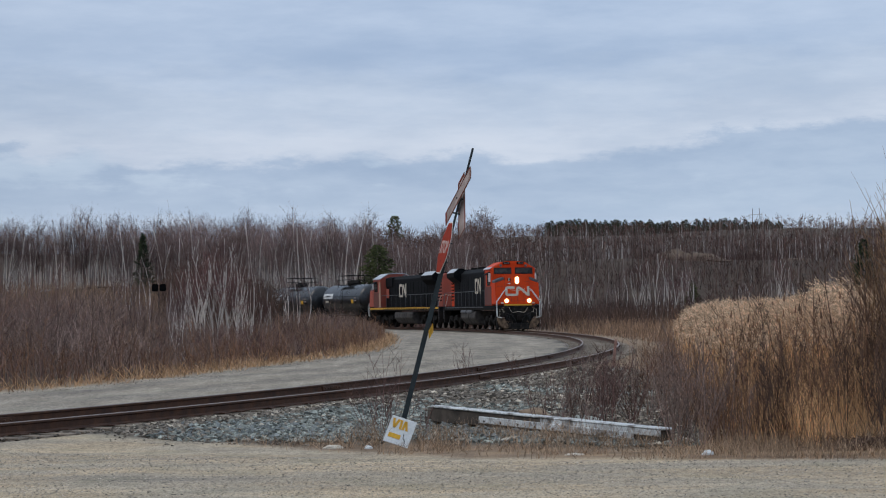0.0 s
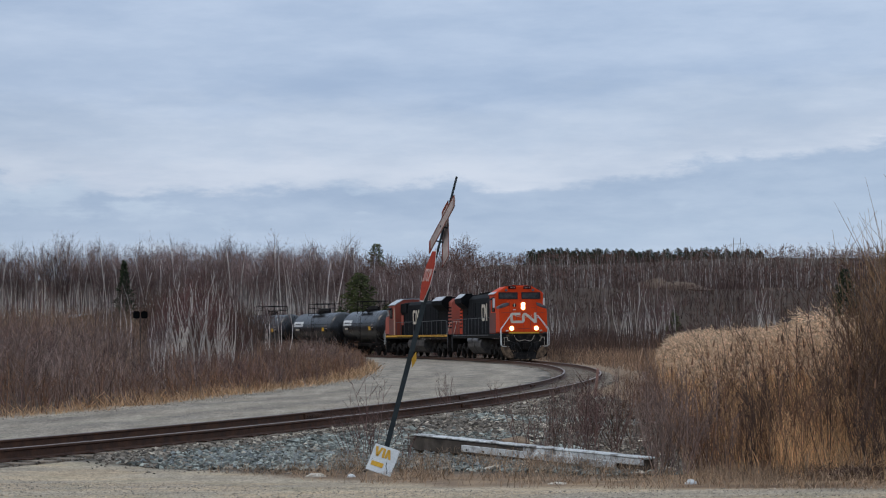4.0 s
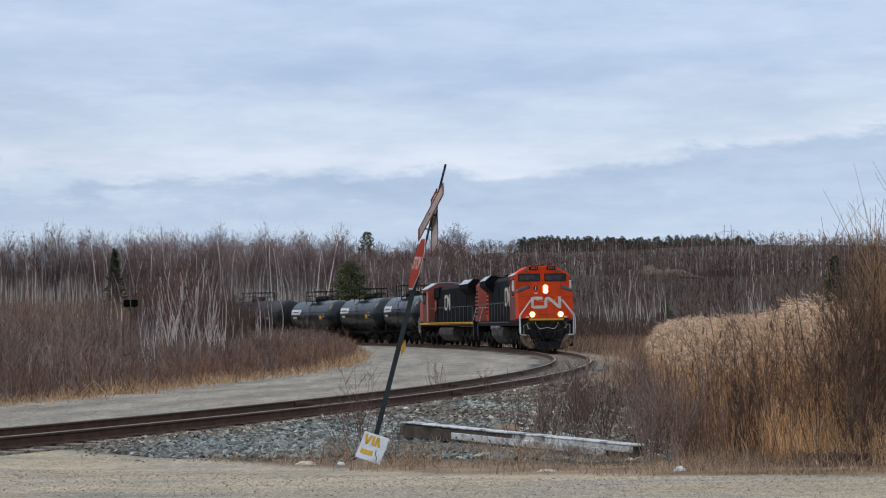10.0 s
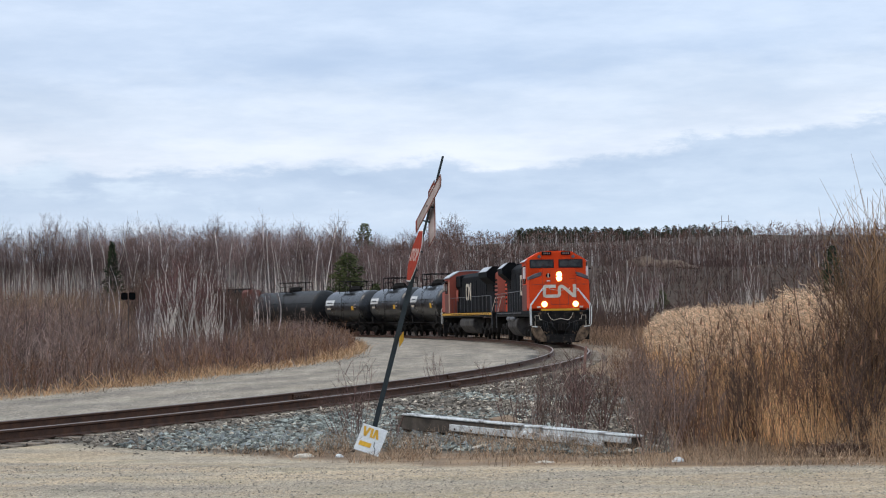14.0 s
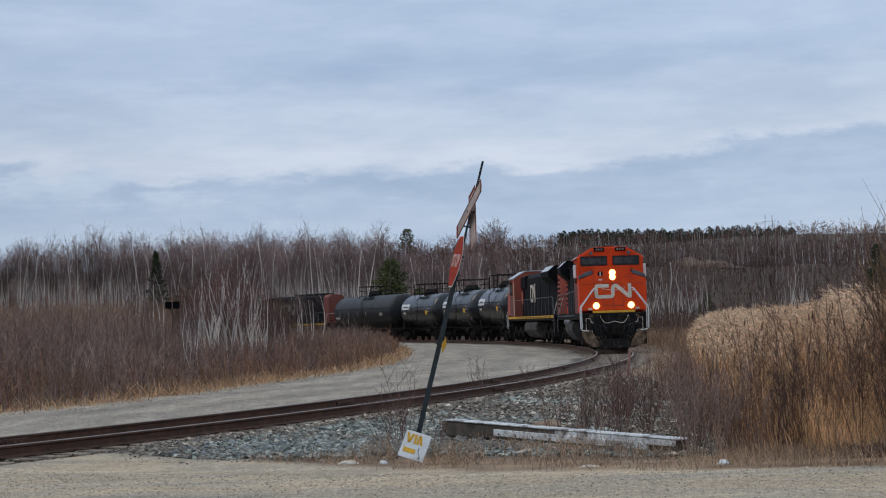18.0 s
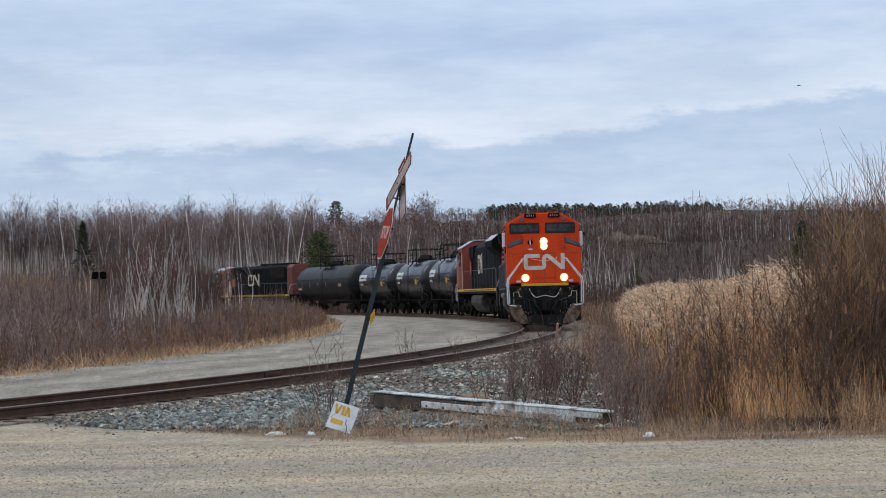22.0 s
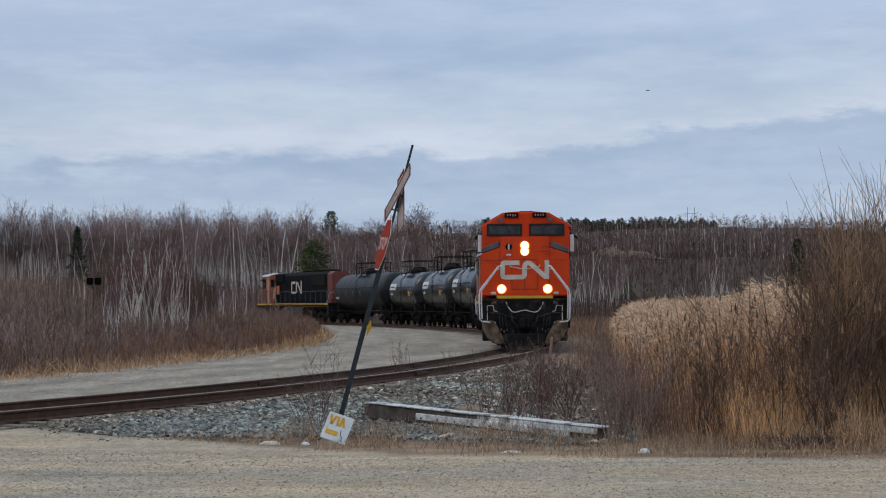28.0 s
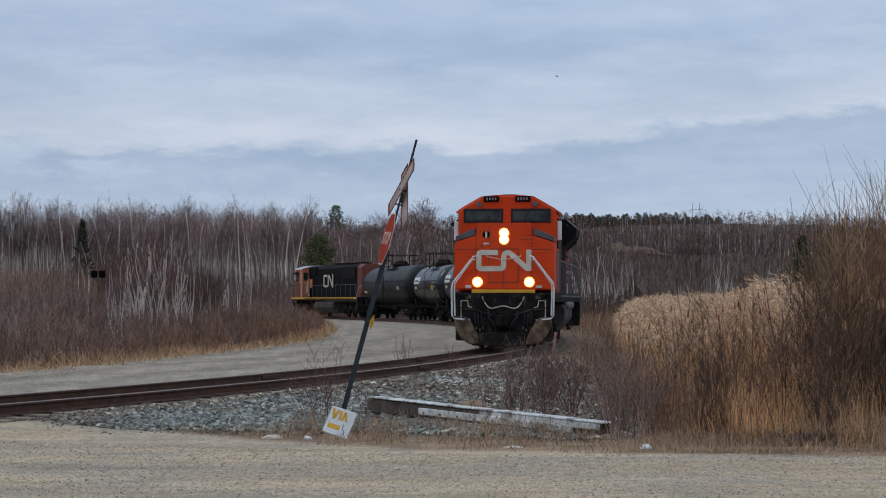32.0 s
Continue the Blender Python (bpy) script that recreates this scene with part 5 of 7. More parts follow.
def shrub_stems(x, y, h, r, spread=0.25, twigs=2, bend=0.12, stems_each=1, splay=1.0, lean=(0, 0), sides=3, flare=0.5, rise=0.85):
    """Bare upright stems with side twigs at many places; h and r by place."""
    x, y, h, r = (np.repeat(np.broadcast_to(np.asarray(v, float), np.shape(x)), stems_each) for v in (x, y, h, r))
    n = len(x)
    z = ground_z(x, y) - 0.03
    h = h * rng.uniform(0.65, 1.1, n)
    a, s = rng.uniform(0, 2 * math.pi, n), np.abs(rng.normal(0, spread, n)) * h
    base = np.c_[x + 0.03 * np.cos(a) * stems_each, y + 0.03 * np.sin(a) * stems_each, z]
    tip = np.c_[x + (np.cos(a) * s + lean[0] * h) * splay, y + (np.sin(a) * s + lean[1] * h) * splay, z + h]
    bd = rng.normal(0, bend, (n, 3)) * h[:, None] * np.array([0.5, 0.5, 0.1])
    r = r * (1.3 if sides == 2 else 1)
    out = [stems(base, tip, r, r * 0.3, bd, 2, sides)]
    for k in range(twigs):
        f = rng.uniform(0.25, 0.85, n)[:, None]
        b = base + (tip - base) * f + bd * 4 * f * (1 - f)
        a2 = rng.uniform(0, 2 * math.pi, n)
        ln = h * rng.uniform(0.18, 0.42, n)
        t = b + np.c_[np.cos(a2) * ln * flare, np.sin(a2) * ln * flare, ln * rise * rng.uniform(0.3, 1.2, n)]
        out.append(stems(b, t, r * 0.5, r * 0.18, None, 1, sides))
    return gather(out)


def scatter(n, x0, x1, y0, y1, keep):
    x, y = rng.uniform(x0, x1, n), rng.uniform(y0, y1, n)
    k = keep(x, y)
    return x[k], y[k]


def polar(n, a0, a1, r0, r1):
    a, r = np.radians(rng.uniform(a0, a1, n)), np.sqrt(rng.uniform(r0 * r0, r1 * r1, n))
    return r * np.sin(a), r * np.cos(a)


def at_az(az, r):
    return r * math.sin(math.radians(az)), r * math.cos(math.radians(az))


# the thicket beyond the lot
def thicket():
    edge_gap = lambda x, y: brush_edge(y) - x
    x, y = scatter(150000, -48, -2, 34, 150, lambda x, y: (edge_gap(x, y) > 0.5 + 0.5 * lumps(x, y, 1.1)) & (edge_gap(x, y) < 15) & (np.abs(np.degrees(np.arctan2(x, y))) < 17))
    d = brush_edge(y) - x
    keep = rng.uniform(0, 1, len(x)) < np.clip(1.15 - d / 20, 0.2, 1) * np.clip(85 / y, 0.3, 1) * 0.5
    x, y, d = x[keep], y[keep], d[keep]
    az = np.degrees(np.arctan2(x, y))
    cap = np.interp(az, (-16, -9.8, -9.0, -8.3, -5.4, -4.5, -2), (2.4, 2.1, 1.45, 1.10, 1.05, 1.3, 1.3))
    low = np.minimum(0.85 + 1.4 * smooth(d, 0.2, 6.5), cap) * (1 + 0.34 * lumps(x, y, 2.2, 1.3) + 0.20 * lumps(x, y, 0.8, 3)) * np.where(rng.uniform(0, 1, len(x)) < 0.07, 1.5, 1.0)
    mix = 1.0 * lumps(x, y, 4.0, 9) + rng.normal(0, 0.4, len(x)) - 0.12
    russet = rng.uniform(0, 1, len(x)) < np.clip(0.85 - d / 3.2 + 0.35 * lumps(x, y, 3.0, 4), 0.04, 0.95)
    mix = np.where(russet, 0.0, np.where(np.abs(mix) < 0.25, 0.9, mix))
    tan = (~russet) & (lumps(x, y, 3.0, 2) + 0.5 * smooth(az, -6, -4) + rng.normal(0, 0.25, len(x)) > 0.75)
    mix = np.where(tan, 9.0, mix)
    for sel, m, nm, lab in ((tan, M_TWIG_TAN, "pale_tan_thicket", "pale tan dry stems among the brush"), (mix < -0.25, M_TWIG, "brown_thicket", "dense bare brown brush beside the gravel lot"), ((mix >= -0.25) & (mix < 0.25), M_TWIG_RED, "russet_thicket", "dense russet bare brush beside the gravel lot"), ((mix >= 0.25) & (mix < 5), M_TWIG_GREY, "grey_thicket", "pale grey bare stems among the brush")):
        stuff(nm, shrub_stems(x[sel], y[sel], low[sel], 0.0055 + 0.00006 * y[sel], 0.30, 5, 0.20, sides=2, flare=0.65, rise=0.68), m, lab, "bushes")
    x, y = polar(1000, -8.6, -6.35, 98, 142)
    stuff("alder_thicket", shrub_stems(x, y, 4.2 + 1.1 * lumps(x, y, 6, 2), 0.020, 0.14, 12, 0.08, sides=2), M_TWIG_DARK, "tall maroon-brown alders behind the white birches", "bushes")
    x, y = polar(900, -6.8, -5.25, 92, 126)
    k = track_side(x, y) > 3.2
    x, y = x[k], y[k]
    stuff("low_alder_thicket", shrub_stems(x, y, 3.3 + 0.5 * lumps(x, y, 5, 1), 0.014, 0.2, 9, 0.1, sides=2), M_TWIG_DARK, "dark alder brush beside the track", "bushes")
    x, y = polar(11000, -17, -1.2, 95, 208)
    az = np.degrees(np.arctan2(x, y))
    k = (brush_edge(y) - x > 3) & (np.abs(track_side(x, y)) > 3.0) & ((az < -7) | (track_side(x, y) < -3))
    x, y = x[k], y[k]
    side = np.degrees(np.arctan2(x, y))
    tan = ((side < -8.4) & (rng.uniform(0, 1, len(x)) < 0.75)) | ((side > -6.6) & (side < -3.0) & (rng.uniform(0, 1, len(x)) < 0.6))
    stuff("tan_thicket", shrub_stems(x[tan], y[tan], 1.75 + 0.0142 * np.hypot(x, y)[tan] + 0.4 * lumps(x, y, 7, 2)[tan], 0.015, 0.2, 5, sides=2), M_TWIG_TAN, "tan dry brush before the birch wood", "bushes")
    x, y = x[~tan], y[~tan]
    stuff("far_thicket", shrub_stems(x, y, 3.0 + 0.7 * lumps(x, y, 9, 2), 0.016, 0.2, 4, sides=2), M_TWIG_DARK, "bare brown brush before the birch wood", "bushes")
    x, y = polar(4200, -10, -0.3, 166, 208)
    k = track_side(x, y) < -3.5
    x, y = x[k], y[k]
    stuff("lineside_brush", shrub_stems(x, y, 3.7 + 0.9 * lumps(x, y, 6, 4), 0.017, 0.2, 6, 0.1, sides=2), M_TWIG, "mauve-brown bare brush along the far side of the track", "bushes")
    x, y = polar(1300, -16, -8.4, 62, 104)
    k = (brush_edge(y) - x > 4) & (lumps(x, y, 5.0, 6) > -0.35)
    stuff("golden_brush", shrub_stems(x[k], y[k], 1.9 + 0.35 * lumps(x[k], y[k], 3, 2), 0.011, 0.3, 4, 0.3, sides=2, flare=0.7, rise=0.6), M_TWIG_TAN, "golden-brown dry brush in the thicket", "bushes")
    # straw along its foot
    x, y = scatter(45000, -16, -1.5, 36, 125, lambda x, y: (np.abs(edge_gap(x, y) - 0.45 - 0.35 * lumps(x, y, 0.8)) < 0.75))
    k = rng.uniform(0, 1, len(x)) < np.clip(60 / y, 0.3, 1)
    x, y = x[k], y[k]
    stuff("straw_fringe", shrub_stems(x, y, 0.27 + 0.24 * lumps(x, y, 0.9, 4), 0.006 + 0.00004 * y, 0.8, 0, 0.5, sides=2), M_DRY, "dry straw-coloured grass along the lot's edge", "grass")


thicket()


# grass strip before the ballast, with the near right-hand thicket and reeds
def near_right():
    edge = lambda x: np.interp(x, (-5, -2.7, -1.5, 0.2, 2, 3.1, 5.3, 9), (25.2, 23.7, 22.3, 20.9, 20.3, 19.9, 19.5, 19.3))
    x, y = scatter(26000, -2.8, 8, 19, 25, lambda x, y: (y > edge(x) + 0.12 * lumps(x, y, 0.35)) & (y < edge(x) + np.interp(x, (-2.8, -1, 1, 2.5, 3.5, 8), (0.5, 1.6, 1.3, 1.8, 2.6, 3))))
    den = rng.uniform(0, 1, len(x)) < (0.06 + 0.45 * (lumps(x, y, 0.45, 2) > 0.0) + 0.25 * smooth(x, 2, 3)) * np.interp(x, (3.4, 4.4), (1, 0.85))
    x, y = x[den], y[den]
    stuff("grass_strip", shrub_stems(x, y, np.interp(x, (-2, 1, 3, 8), (0.15, 0.17, 0.19, 0.14)), 0.0030, 0.5, 0, 0.5, sides=2), M_FRINGE, "short dry straw grass along the road", "grass")
    inside = lambda x, y, m: x > np.interp(y, (20, 24, 30, 40, 56, 75), (2.3, 2.9, 3.3, 4.2, 6.6, 9.5)) + m
    # taller tufts round the post's foot and along the beam
    x, y = scatter(3600, -2.0, 2.9, 22.2, 25.6, lambda x, y: (y > edge(x) + 0.9) & (lumps(x, y, 0.5, 8) > -0.2) & ~((np.abs(x + 0.58) < 0.24) & (y < 24.1)) & (y < np.interp(x, (-2, -1.1, -0.3, 0.6, 2.9), (23.6, 25.0, 25.6, 25.0, 23.6))))
    stuff("grass_tufts", shrub_stems(x, y, 0.24 + 0.10 * lumps(x, y, 0.4, 3), 0.0032, 0.5, 1, 0.5, sides=2), M_FRINGE, "tufts of dry brown grass round the sign post", "grass")
    # grey twiggy brush next to the ballast
    x, y = scatter(15000, 2.3, 10, 23, 56, lambda x, y: inside(x, y, 0.4 * lumps(x, y, 0.8)) & ~inside(x, y, 1.9) & (y > edge(x) + 2.0))
    h = np.interp(y, (23, 27, 34, 44, 56), (0.45, 0.95, 1.15, 1.15, 0.8))
    k = rng.uniform(0, 1, len(x)) < 0.20
    warm = k & (rng.uniform(0, 1, len(x)) < 0.6)
    for sel, m, nm, lab in ((k & ~warm, M_TWIG_GREY, "grey_brush", "leafless grey-brown brush beside the ballast"), (warm, M_TWIG_RED, "russet_brush", "leafless russet brush beside the ballast")):
        stuff(nm, shrub_stems(x[sel], y[sel], h[sel] * (1 + 0.25 * lumps(x, y, 1.2, 3)[sel]), 0.0052, 0.34, 5, 0.25, flare=0.7, rise=0.6), m, lab, "bushes")
    # straw mass behind, growing to reeds
    x, y = scatter(60000, 3.5, 17, 22.5, 62, lambda x, y: inside(x, y, 0.9) & (np.degrees(np.arctan2(x, y)) < 18))
    az = np.degrees(np.arctan2(x, y))
    top = np.interp(az, (5.5, 6.6, 7.2, 7.9, 8.6, 9.6, 11.5, 14, 18), (0.6, 0.95, 1.32, 1.68, 1.76, 1.79, 1.86, 2.1, 2.3))
    h = top * np.interp(y, (22.5, 25, 29, 34, 62), (0.35, 0.6, 0.85, 1, 1)) + 0.12 * lumps(x, y, 1.3)
    k = rng.uniform(0, 1, len(x)) < np.interp(y, (22, 26, 31, 62), (0.4, 0.55, 0.8, 0.45))
    x, y, h = x[k], y[k], h[k]
    stuff("reed_bed", shrub_stems(x, y, h * 0.88, 0.0045 + 0.00005 * y, 0.13, 0, 0.12, lean=(-0.10, 0), sides=2), M_REED, "dense stand of dry tan reeds beside the track", "reeds")
    # golden grass along their front
    gx, gy = scatter(2000, 3.1, 8.2, 20.9, 24.5, lambda x, y: (y > edge(x) + 1.2) & inside(x, y, 0.5 + 0.3 * lumps(x, y, 0.7)))
    gh = np.interp(gx, (3.1, 4, 5, 8), (0.16, 0.26, 0.36, 0.42)) * (1 + 0.3 * lumps(gx, gy, 0.6, 2))
    stuff("golden_grass", shrub_stems(gx, gy, gh, 0.0036, 0.22, 1, 0.3, sides=2), M_FRINGE, "golden dry grass before the reeds", "grass")
    # plumes on the reeds
    k = (y > 26.5) & (rng.uniform(0, 1, len(x)) < np.interp(y, (26.5, 32), (0.25, 0.6)))
    px, py, ph = x[k], y[k], h[k]
    n = len(px)
    b = np.c_[px - 0.10 * ph, py, ground_z(px, py) + ph * rng.uniform(0.62, 0.90, n)]
    out = []
    for j in range(26):
        a = rng.uniform(0, 2 * math.pi, n)
        o = b + np.c_[np.zeros(n), np.zeros(n), rng.uniform(0, 0.22, n)]
        t = o + np.c_[np.cos(a) * 0.05 - 0.05, np.sin(a) * 0.05, rng.uniform(-0.05, 0.08, n)]
        out.append(ribbons(o, t, 0.0052, j))
    stuff("reed_plumes", gather(out), M_PLUME, "feathery beige plumes on the reeds", "reeds")
    # full plume heads standing above the mass
    az, r = np.radians(rng.uniform(10.9, 12.7, 26)), rng.uniform(36, 48, 26)
    px, py = r * np.sin(az), r * np.cos(az)
    top = np.interp(np.degrees(az), (10.9, 12.7), (1.75, 1.95)) * rng.uniform(0.95, 1.12, 26)
    b = np.c_[px, py, ground_z(px, py)]
    t = b + np.c_[rng.normal(-0.05, 0.08, 26), rng.normal(0, 0.05, 26), top]
    stuff("plume_stalks", stems(b, t, 0.007, 0.004, None, 2, 3), M_REED, "tall stalks of the reed plumes", "reeds")
    i = np.repeat(np.arange(26), 90)
    e = rng.normal(0, 1, (len(i), 3)) * [0.07, 0.06, 0.085]
    c = t[i] + e + [-0.03, 0, 0.02]
    stuff("plume_heads", ribbons(c, c + e * 0.5 + rng.normal(0, 0.02, e.shape) - [0.04, 0, 0.02], 0.009, 4), M_PLUME, "full beige plume heads above the reeds", "reeds")
    # tall dark stalks among and before them
    x, y = scatter(1700, 3.2, 11, 21.6, 33, lambda x, y: inside(x, y, 0.6) & (y > edge(x) + 1.6))
    az = np.degrees(np.arctan2(x, y))
    k = rng.uniform(0, 1, len(x)) < 0.6 * (0.35 + 0.5 * (lumps(x, y, 1.0, 6) > 0.1)) * np.interp(az, (7, 9.5, 11.5, 14), (0.6, 0.7, 1.0, 1.2))
    hh = np.interp(az, (6, 8, 10, 12, 14, 18), (0.7, 1.25, 1.5, 1.8, 2.2, 2.4)) * np.interp(y, (21.6, 24, 30), (0.75, 1, 1.15))
    stuff("dark_stalks", shrub_stems(x[k], y[k], hh[k] * 0.8, 0.0054, 0.26, 6, 0.14), M_TWIG_DARK, "tall dark brown stalks and saplings before the reeds", "bushes")
    bx, by = scatter(800, 3.2, 8.5, 22.2, 27.5, lambda x, y: inside(x, y, 0.5) & (y > edge(x) + 1.7) & (lumps(x, y, 0.7, 11) > -0.4))
    stuff("brown_front_brush", shrub_stems(bx, by, 0.95 + 0.25 * lumps(bx, by, 0.9, 4), 0.0046, 0.22, 5, 0.16, sides=2), M_TWIG_RED, "bare brown brush along the front of the reeds", "bushes")
    # rusty seed heads on some stalks
    xs, ys = x[k][::3], y[k][::3]
    hs = hh[k][::3]
    n = len(xs)
    b = np.c_[xs + rng.normal(0, 0.12, n), ys + rng.normal(0, 0.12, n), ground_z(xs, ys) + hs * rng.uniform(0.6, 1.0, n)]
    stuff("seed_heads", stems(b, b + np.c_[rng.normal(0, 0.01, n), rng.normal(0, 0.01, n), np.full(n, 0.11)], 0.016, 0.006, None, 2, 5), M_TWIG_RED, "rust-brown seed heads on the stalks", "plants")
    # the tall willow clump at the right
    x, y = scatter(1150, 4.8, 9.5, 22.6, 26.5, lambda x, y: np.degrees(np.arctan2(x, y)) > 12.1)
    az = np.degrees(np.arctan2(x, y))
    top = np.interp(az, (12.1, 13.0, 13.6, 15, 18), (1.7, 2.45, 2.85, 3.2, 3.5))
    h = top * rng.uniform(0.55, 1.05, len(x))
    stuff("willow_brown", shrub_stems(x[::20], y[::20], h[::20] * 0.74, 0.0070, 0.14, 9, 0.10, 2, sides=2, flare=0.6, rise=0.8), M_TWIG_DARK, "tall bare dark brown willow brush at the road", "bushes")
    stuff("willow_tan", shrub_stems(x[1::8], y[1::8], h[1::8] * 0.72, 0.0052, 0.12, 8, 0.09, 2, sides=2, flare=0.6, rise=0.8), M_TWIG_RED, "tall bare russet-brown willow brush at the road", "bushes")
    k = (rng.uniform(0, 1, len(x)) < 0.5) & (az > 13.2)
    stuff("willow_wands", shrub_stems(x[k], y[k], top[k] * 1.0, 0.0092, 0.085, 9, 0.09, lean=(-0.01, 0), flare=0.5, rise=0.85), M_WILLOW, "stout brown willow wands above the brush", "bushes")
    # golden stalks standing before and between them
    gx, gy = scatter(4200, 4.2, 8.5, 21.5, 23.6, lambda x, y: (np.degrees(np.arctan2(x, y)) > 8.0 + rng.uniform(0, 3.2, len(x))) & (lumps(x, y, 0.5, 5) > -0.3))
    stuff("golden_stalks", shrub_stems(gx, gy, np.interp(gy, (21.5, 22.3, 23.6), (0.3, 0.65, 1.15)) * (1 + 0.4 * lumps(gx, gy, 0.7, 7)), 0.0040, 0.24, 1, 0.22, sides=2), M_REED, "golden dry stalks before the willow stems", "reeds")
    # fallen pale straw in front of it
    x, y = scatter(120, 4.3, 7.5, 21.0, 22.2, lambda x, y: y > edge(x) + 0.7)
    stuff("bent_straw", shrub_stems(x, y, 0.42, 0.003, 0.2, 1, 0.4, sides=2), M_FRINGE, "bent pale straw before the willow brush", "grass")
    # dry grass behind the bend of the track
    x, y = scatter(9000, 4, 24, 74, 130, lambda x, y: (track_side(x, y) < -2.6) & (np.degrees(np.arctan2(x, y)) > 3) & (np.degrees(np.arctan2(x, y)) < 12))
    stuff("bend_grass", shrub_stems(x, y, 0.55 + 0.25 * lumps(x, y, 4, 2) + 0.01 * (y - 74), 0.012, 0.3, 0, 0.3, sides=2), M_TWIG_TAN, "dry pale grass beyond the bend", "grass")
    x, y = scatter(4500, 2, 45, 118, 200, lambda x, y: (track_side(x, y) < -4) & (np.degrees(np.arctan2(x, y)) > 0.5) & (np.degrees(np.arctan2(x, y)) < 15))
    stuff("bend_brush", shrub_stems(x, y, 1.9 + 0.6 * lumps(x, y, 7, 2), 0.02, 0.22, 3, sides=2), M_TWIG_DARK, "dark bare brush beyond the bend", "bushes")


near_right()


# ---- trees ----
def limbs_and_twigs(base, tip, h, limbs, twigs, w, r, wide, low, bend=None):
    """Rising limbs round each trunk, fine twigs along them and twiglets on those."""
    n = len(base)
    i = np.repeat(np.arange(n), limbs)
    k = len(i)
    hi = h[i][:, None]
    s = r.uniform(-0.55, 0.97, k)
    a = r.uniform(0, 2 * math.pi, k)
    c = np.sqrt(1 - np.abs(s) ** 2.2) * r.uniform(0.45, 1.05, k)
    f = np.clip(low + s * (1 - low) - r.uniform(0.06, 0.17, k), 0.32, 0.9)
    p = base[i] + (tip - base)[i] * f[:, None]
    if bend is not None:
        p = p + np.repeat(bend, limbs, 0) * (4 * f * (1 - f))[:, None]
    q = base[i] + np.c_[np.zeros((k, 2)), low + s * (1 - low)] * hi + (tip - base)[i] * [1, 1, 0] * f[:, None] + np.c_[np.cos(a) * c, np.sin(a) * c, np.zeros(k)] * wide * hi
    out = [ribbons(p, q, w * 1.5, 1)]
    j = np.repeat(np.arange(k), twigs)
    m = len(j)
    g = r.uniform(0.4, 1.0, m)[:, None]
    u = p[j] + (q - p)[j] * g
    d = (q - p)[j]
    d = d / (np.linalg.norm(d, axis=1)[:, None] + 1e-6) + r.normal(0, 0.85, (m, 3)) + [0, 0, 0.05]
    v = u + d * (h[i][j] * r.uniform(0.014, 0.042, m))[:, None]
    out.append(ribbons(u, v, w, 2))
    u2 = u + (v - u) * r.uniform(0.3, 1.0, m)[:, None]
    out.append(ribbons(u2, u2 + (d * 0.5 + r.normal(0, 0.6, (m, 3))) * (h[i][j] * r.uniform(0.01, 0.028, m))[:, None], w * 0.8, 3))
    return gather(out)


def birch_meshes(seed, h, multi, twigs=170, fine=1.0, thick=0.0065):
    r = np.random.default_rng(seed)
    tr, cr = [], []
    for k in range(multi):
        hk = h * (1 if k == 0 else r.uniform(0.7, 0.95))
        lean = r.normal(0, 0.022 if multi == 1 else 0.05, 2) * hk
        base = np.array([[0.15 * r.normal() * (multi > 1), 0.15 * r.normal() * (multi > 1), -0.2]])
        tip = base + np.array([[lean[0], lean[1], hk * 0.90]])
        bend = r.normal(0, 0.04 if h > 8 else 0.06, (1, 3)) * hk * [1, 1, 0]
        tr.append(stems(base, tip, (0.0062 if h > 8 else thick) * hk + 0.015, 0.042 if h > 8 else 0.009, bend, 6, 5))
        cr.append(limbs_and_twigs(base, tip, np.full(1, hk), 25 if multi < 3 else 15, twigs // (7 * multi), 0.0088 * fine, r, 0.125, 0.82, bend))
    return mesh_of("trunk", *gather(tr), M_BIRCH_WHITE if h > 8 else M_BIRCH), mesh_of("crown", *gather(cr), M_CROWN)


BIRCH = [birch_meshes(s, h, m, tw, fi, 0.014 if s == 9 else 0.0065) for s, h, m, tw, fi in ((1, 12, 1, 160, 1), (2, 11, 1, 150, 1), (3, 12.5, 2, 220, 1), (4, 10, 1, 140, 1), (5, 11, 3, 250, 1), (6, 9, 2, 180, 1), (7, 7, 3, 200, 0.6), (8, 6, 4, 200, 0.6), (9, 7, 3, 150, 0.9))]


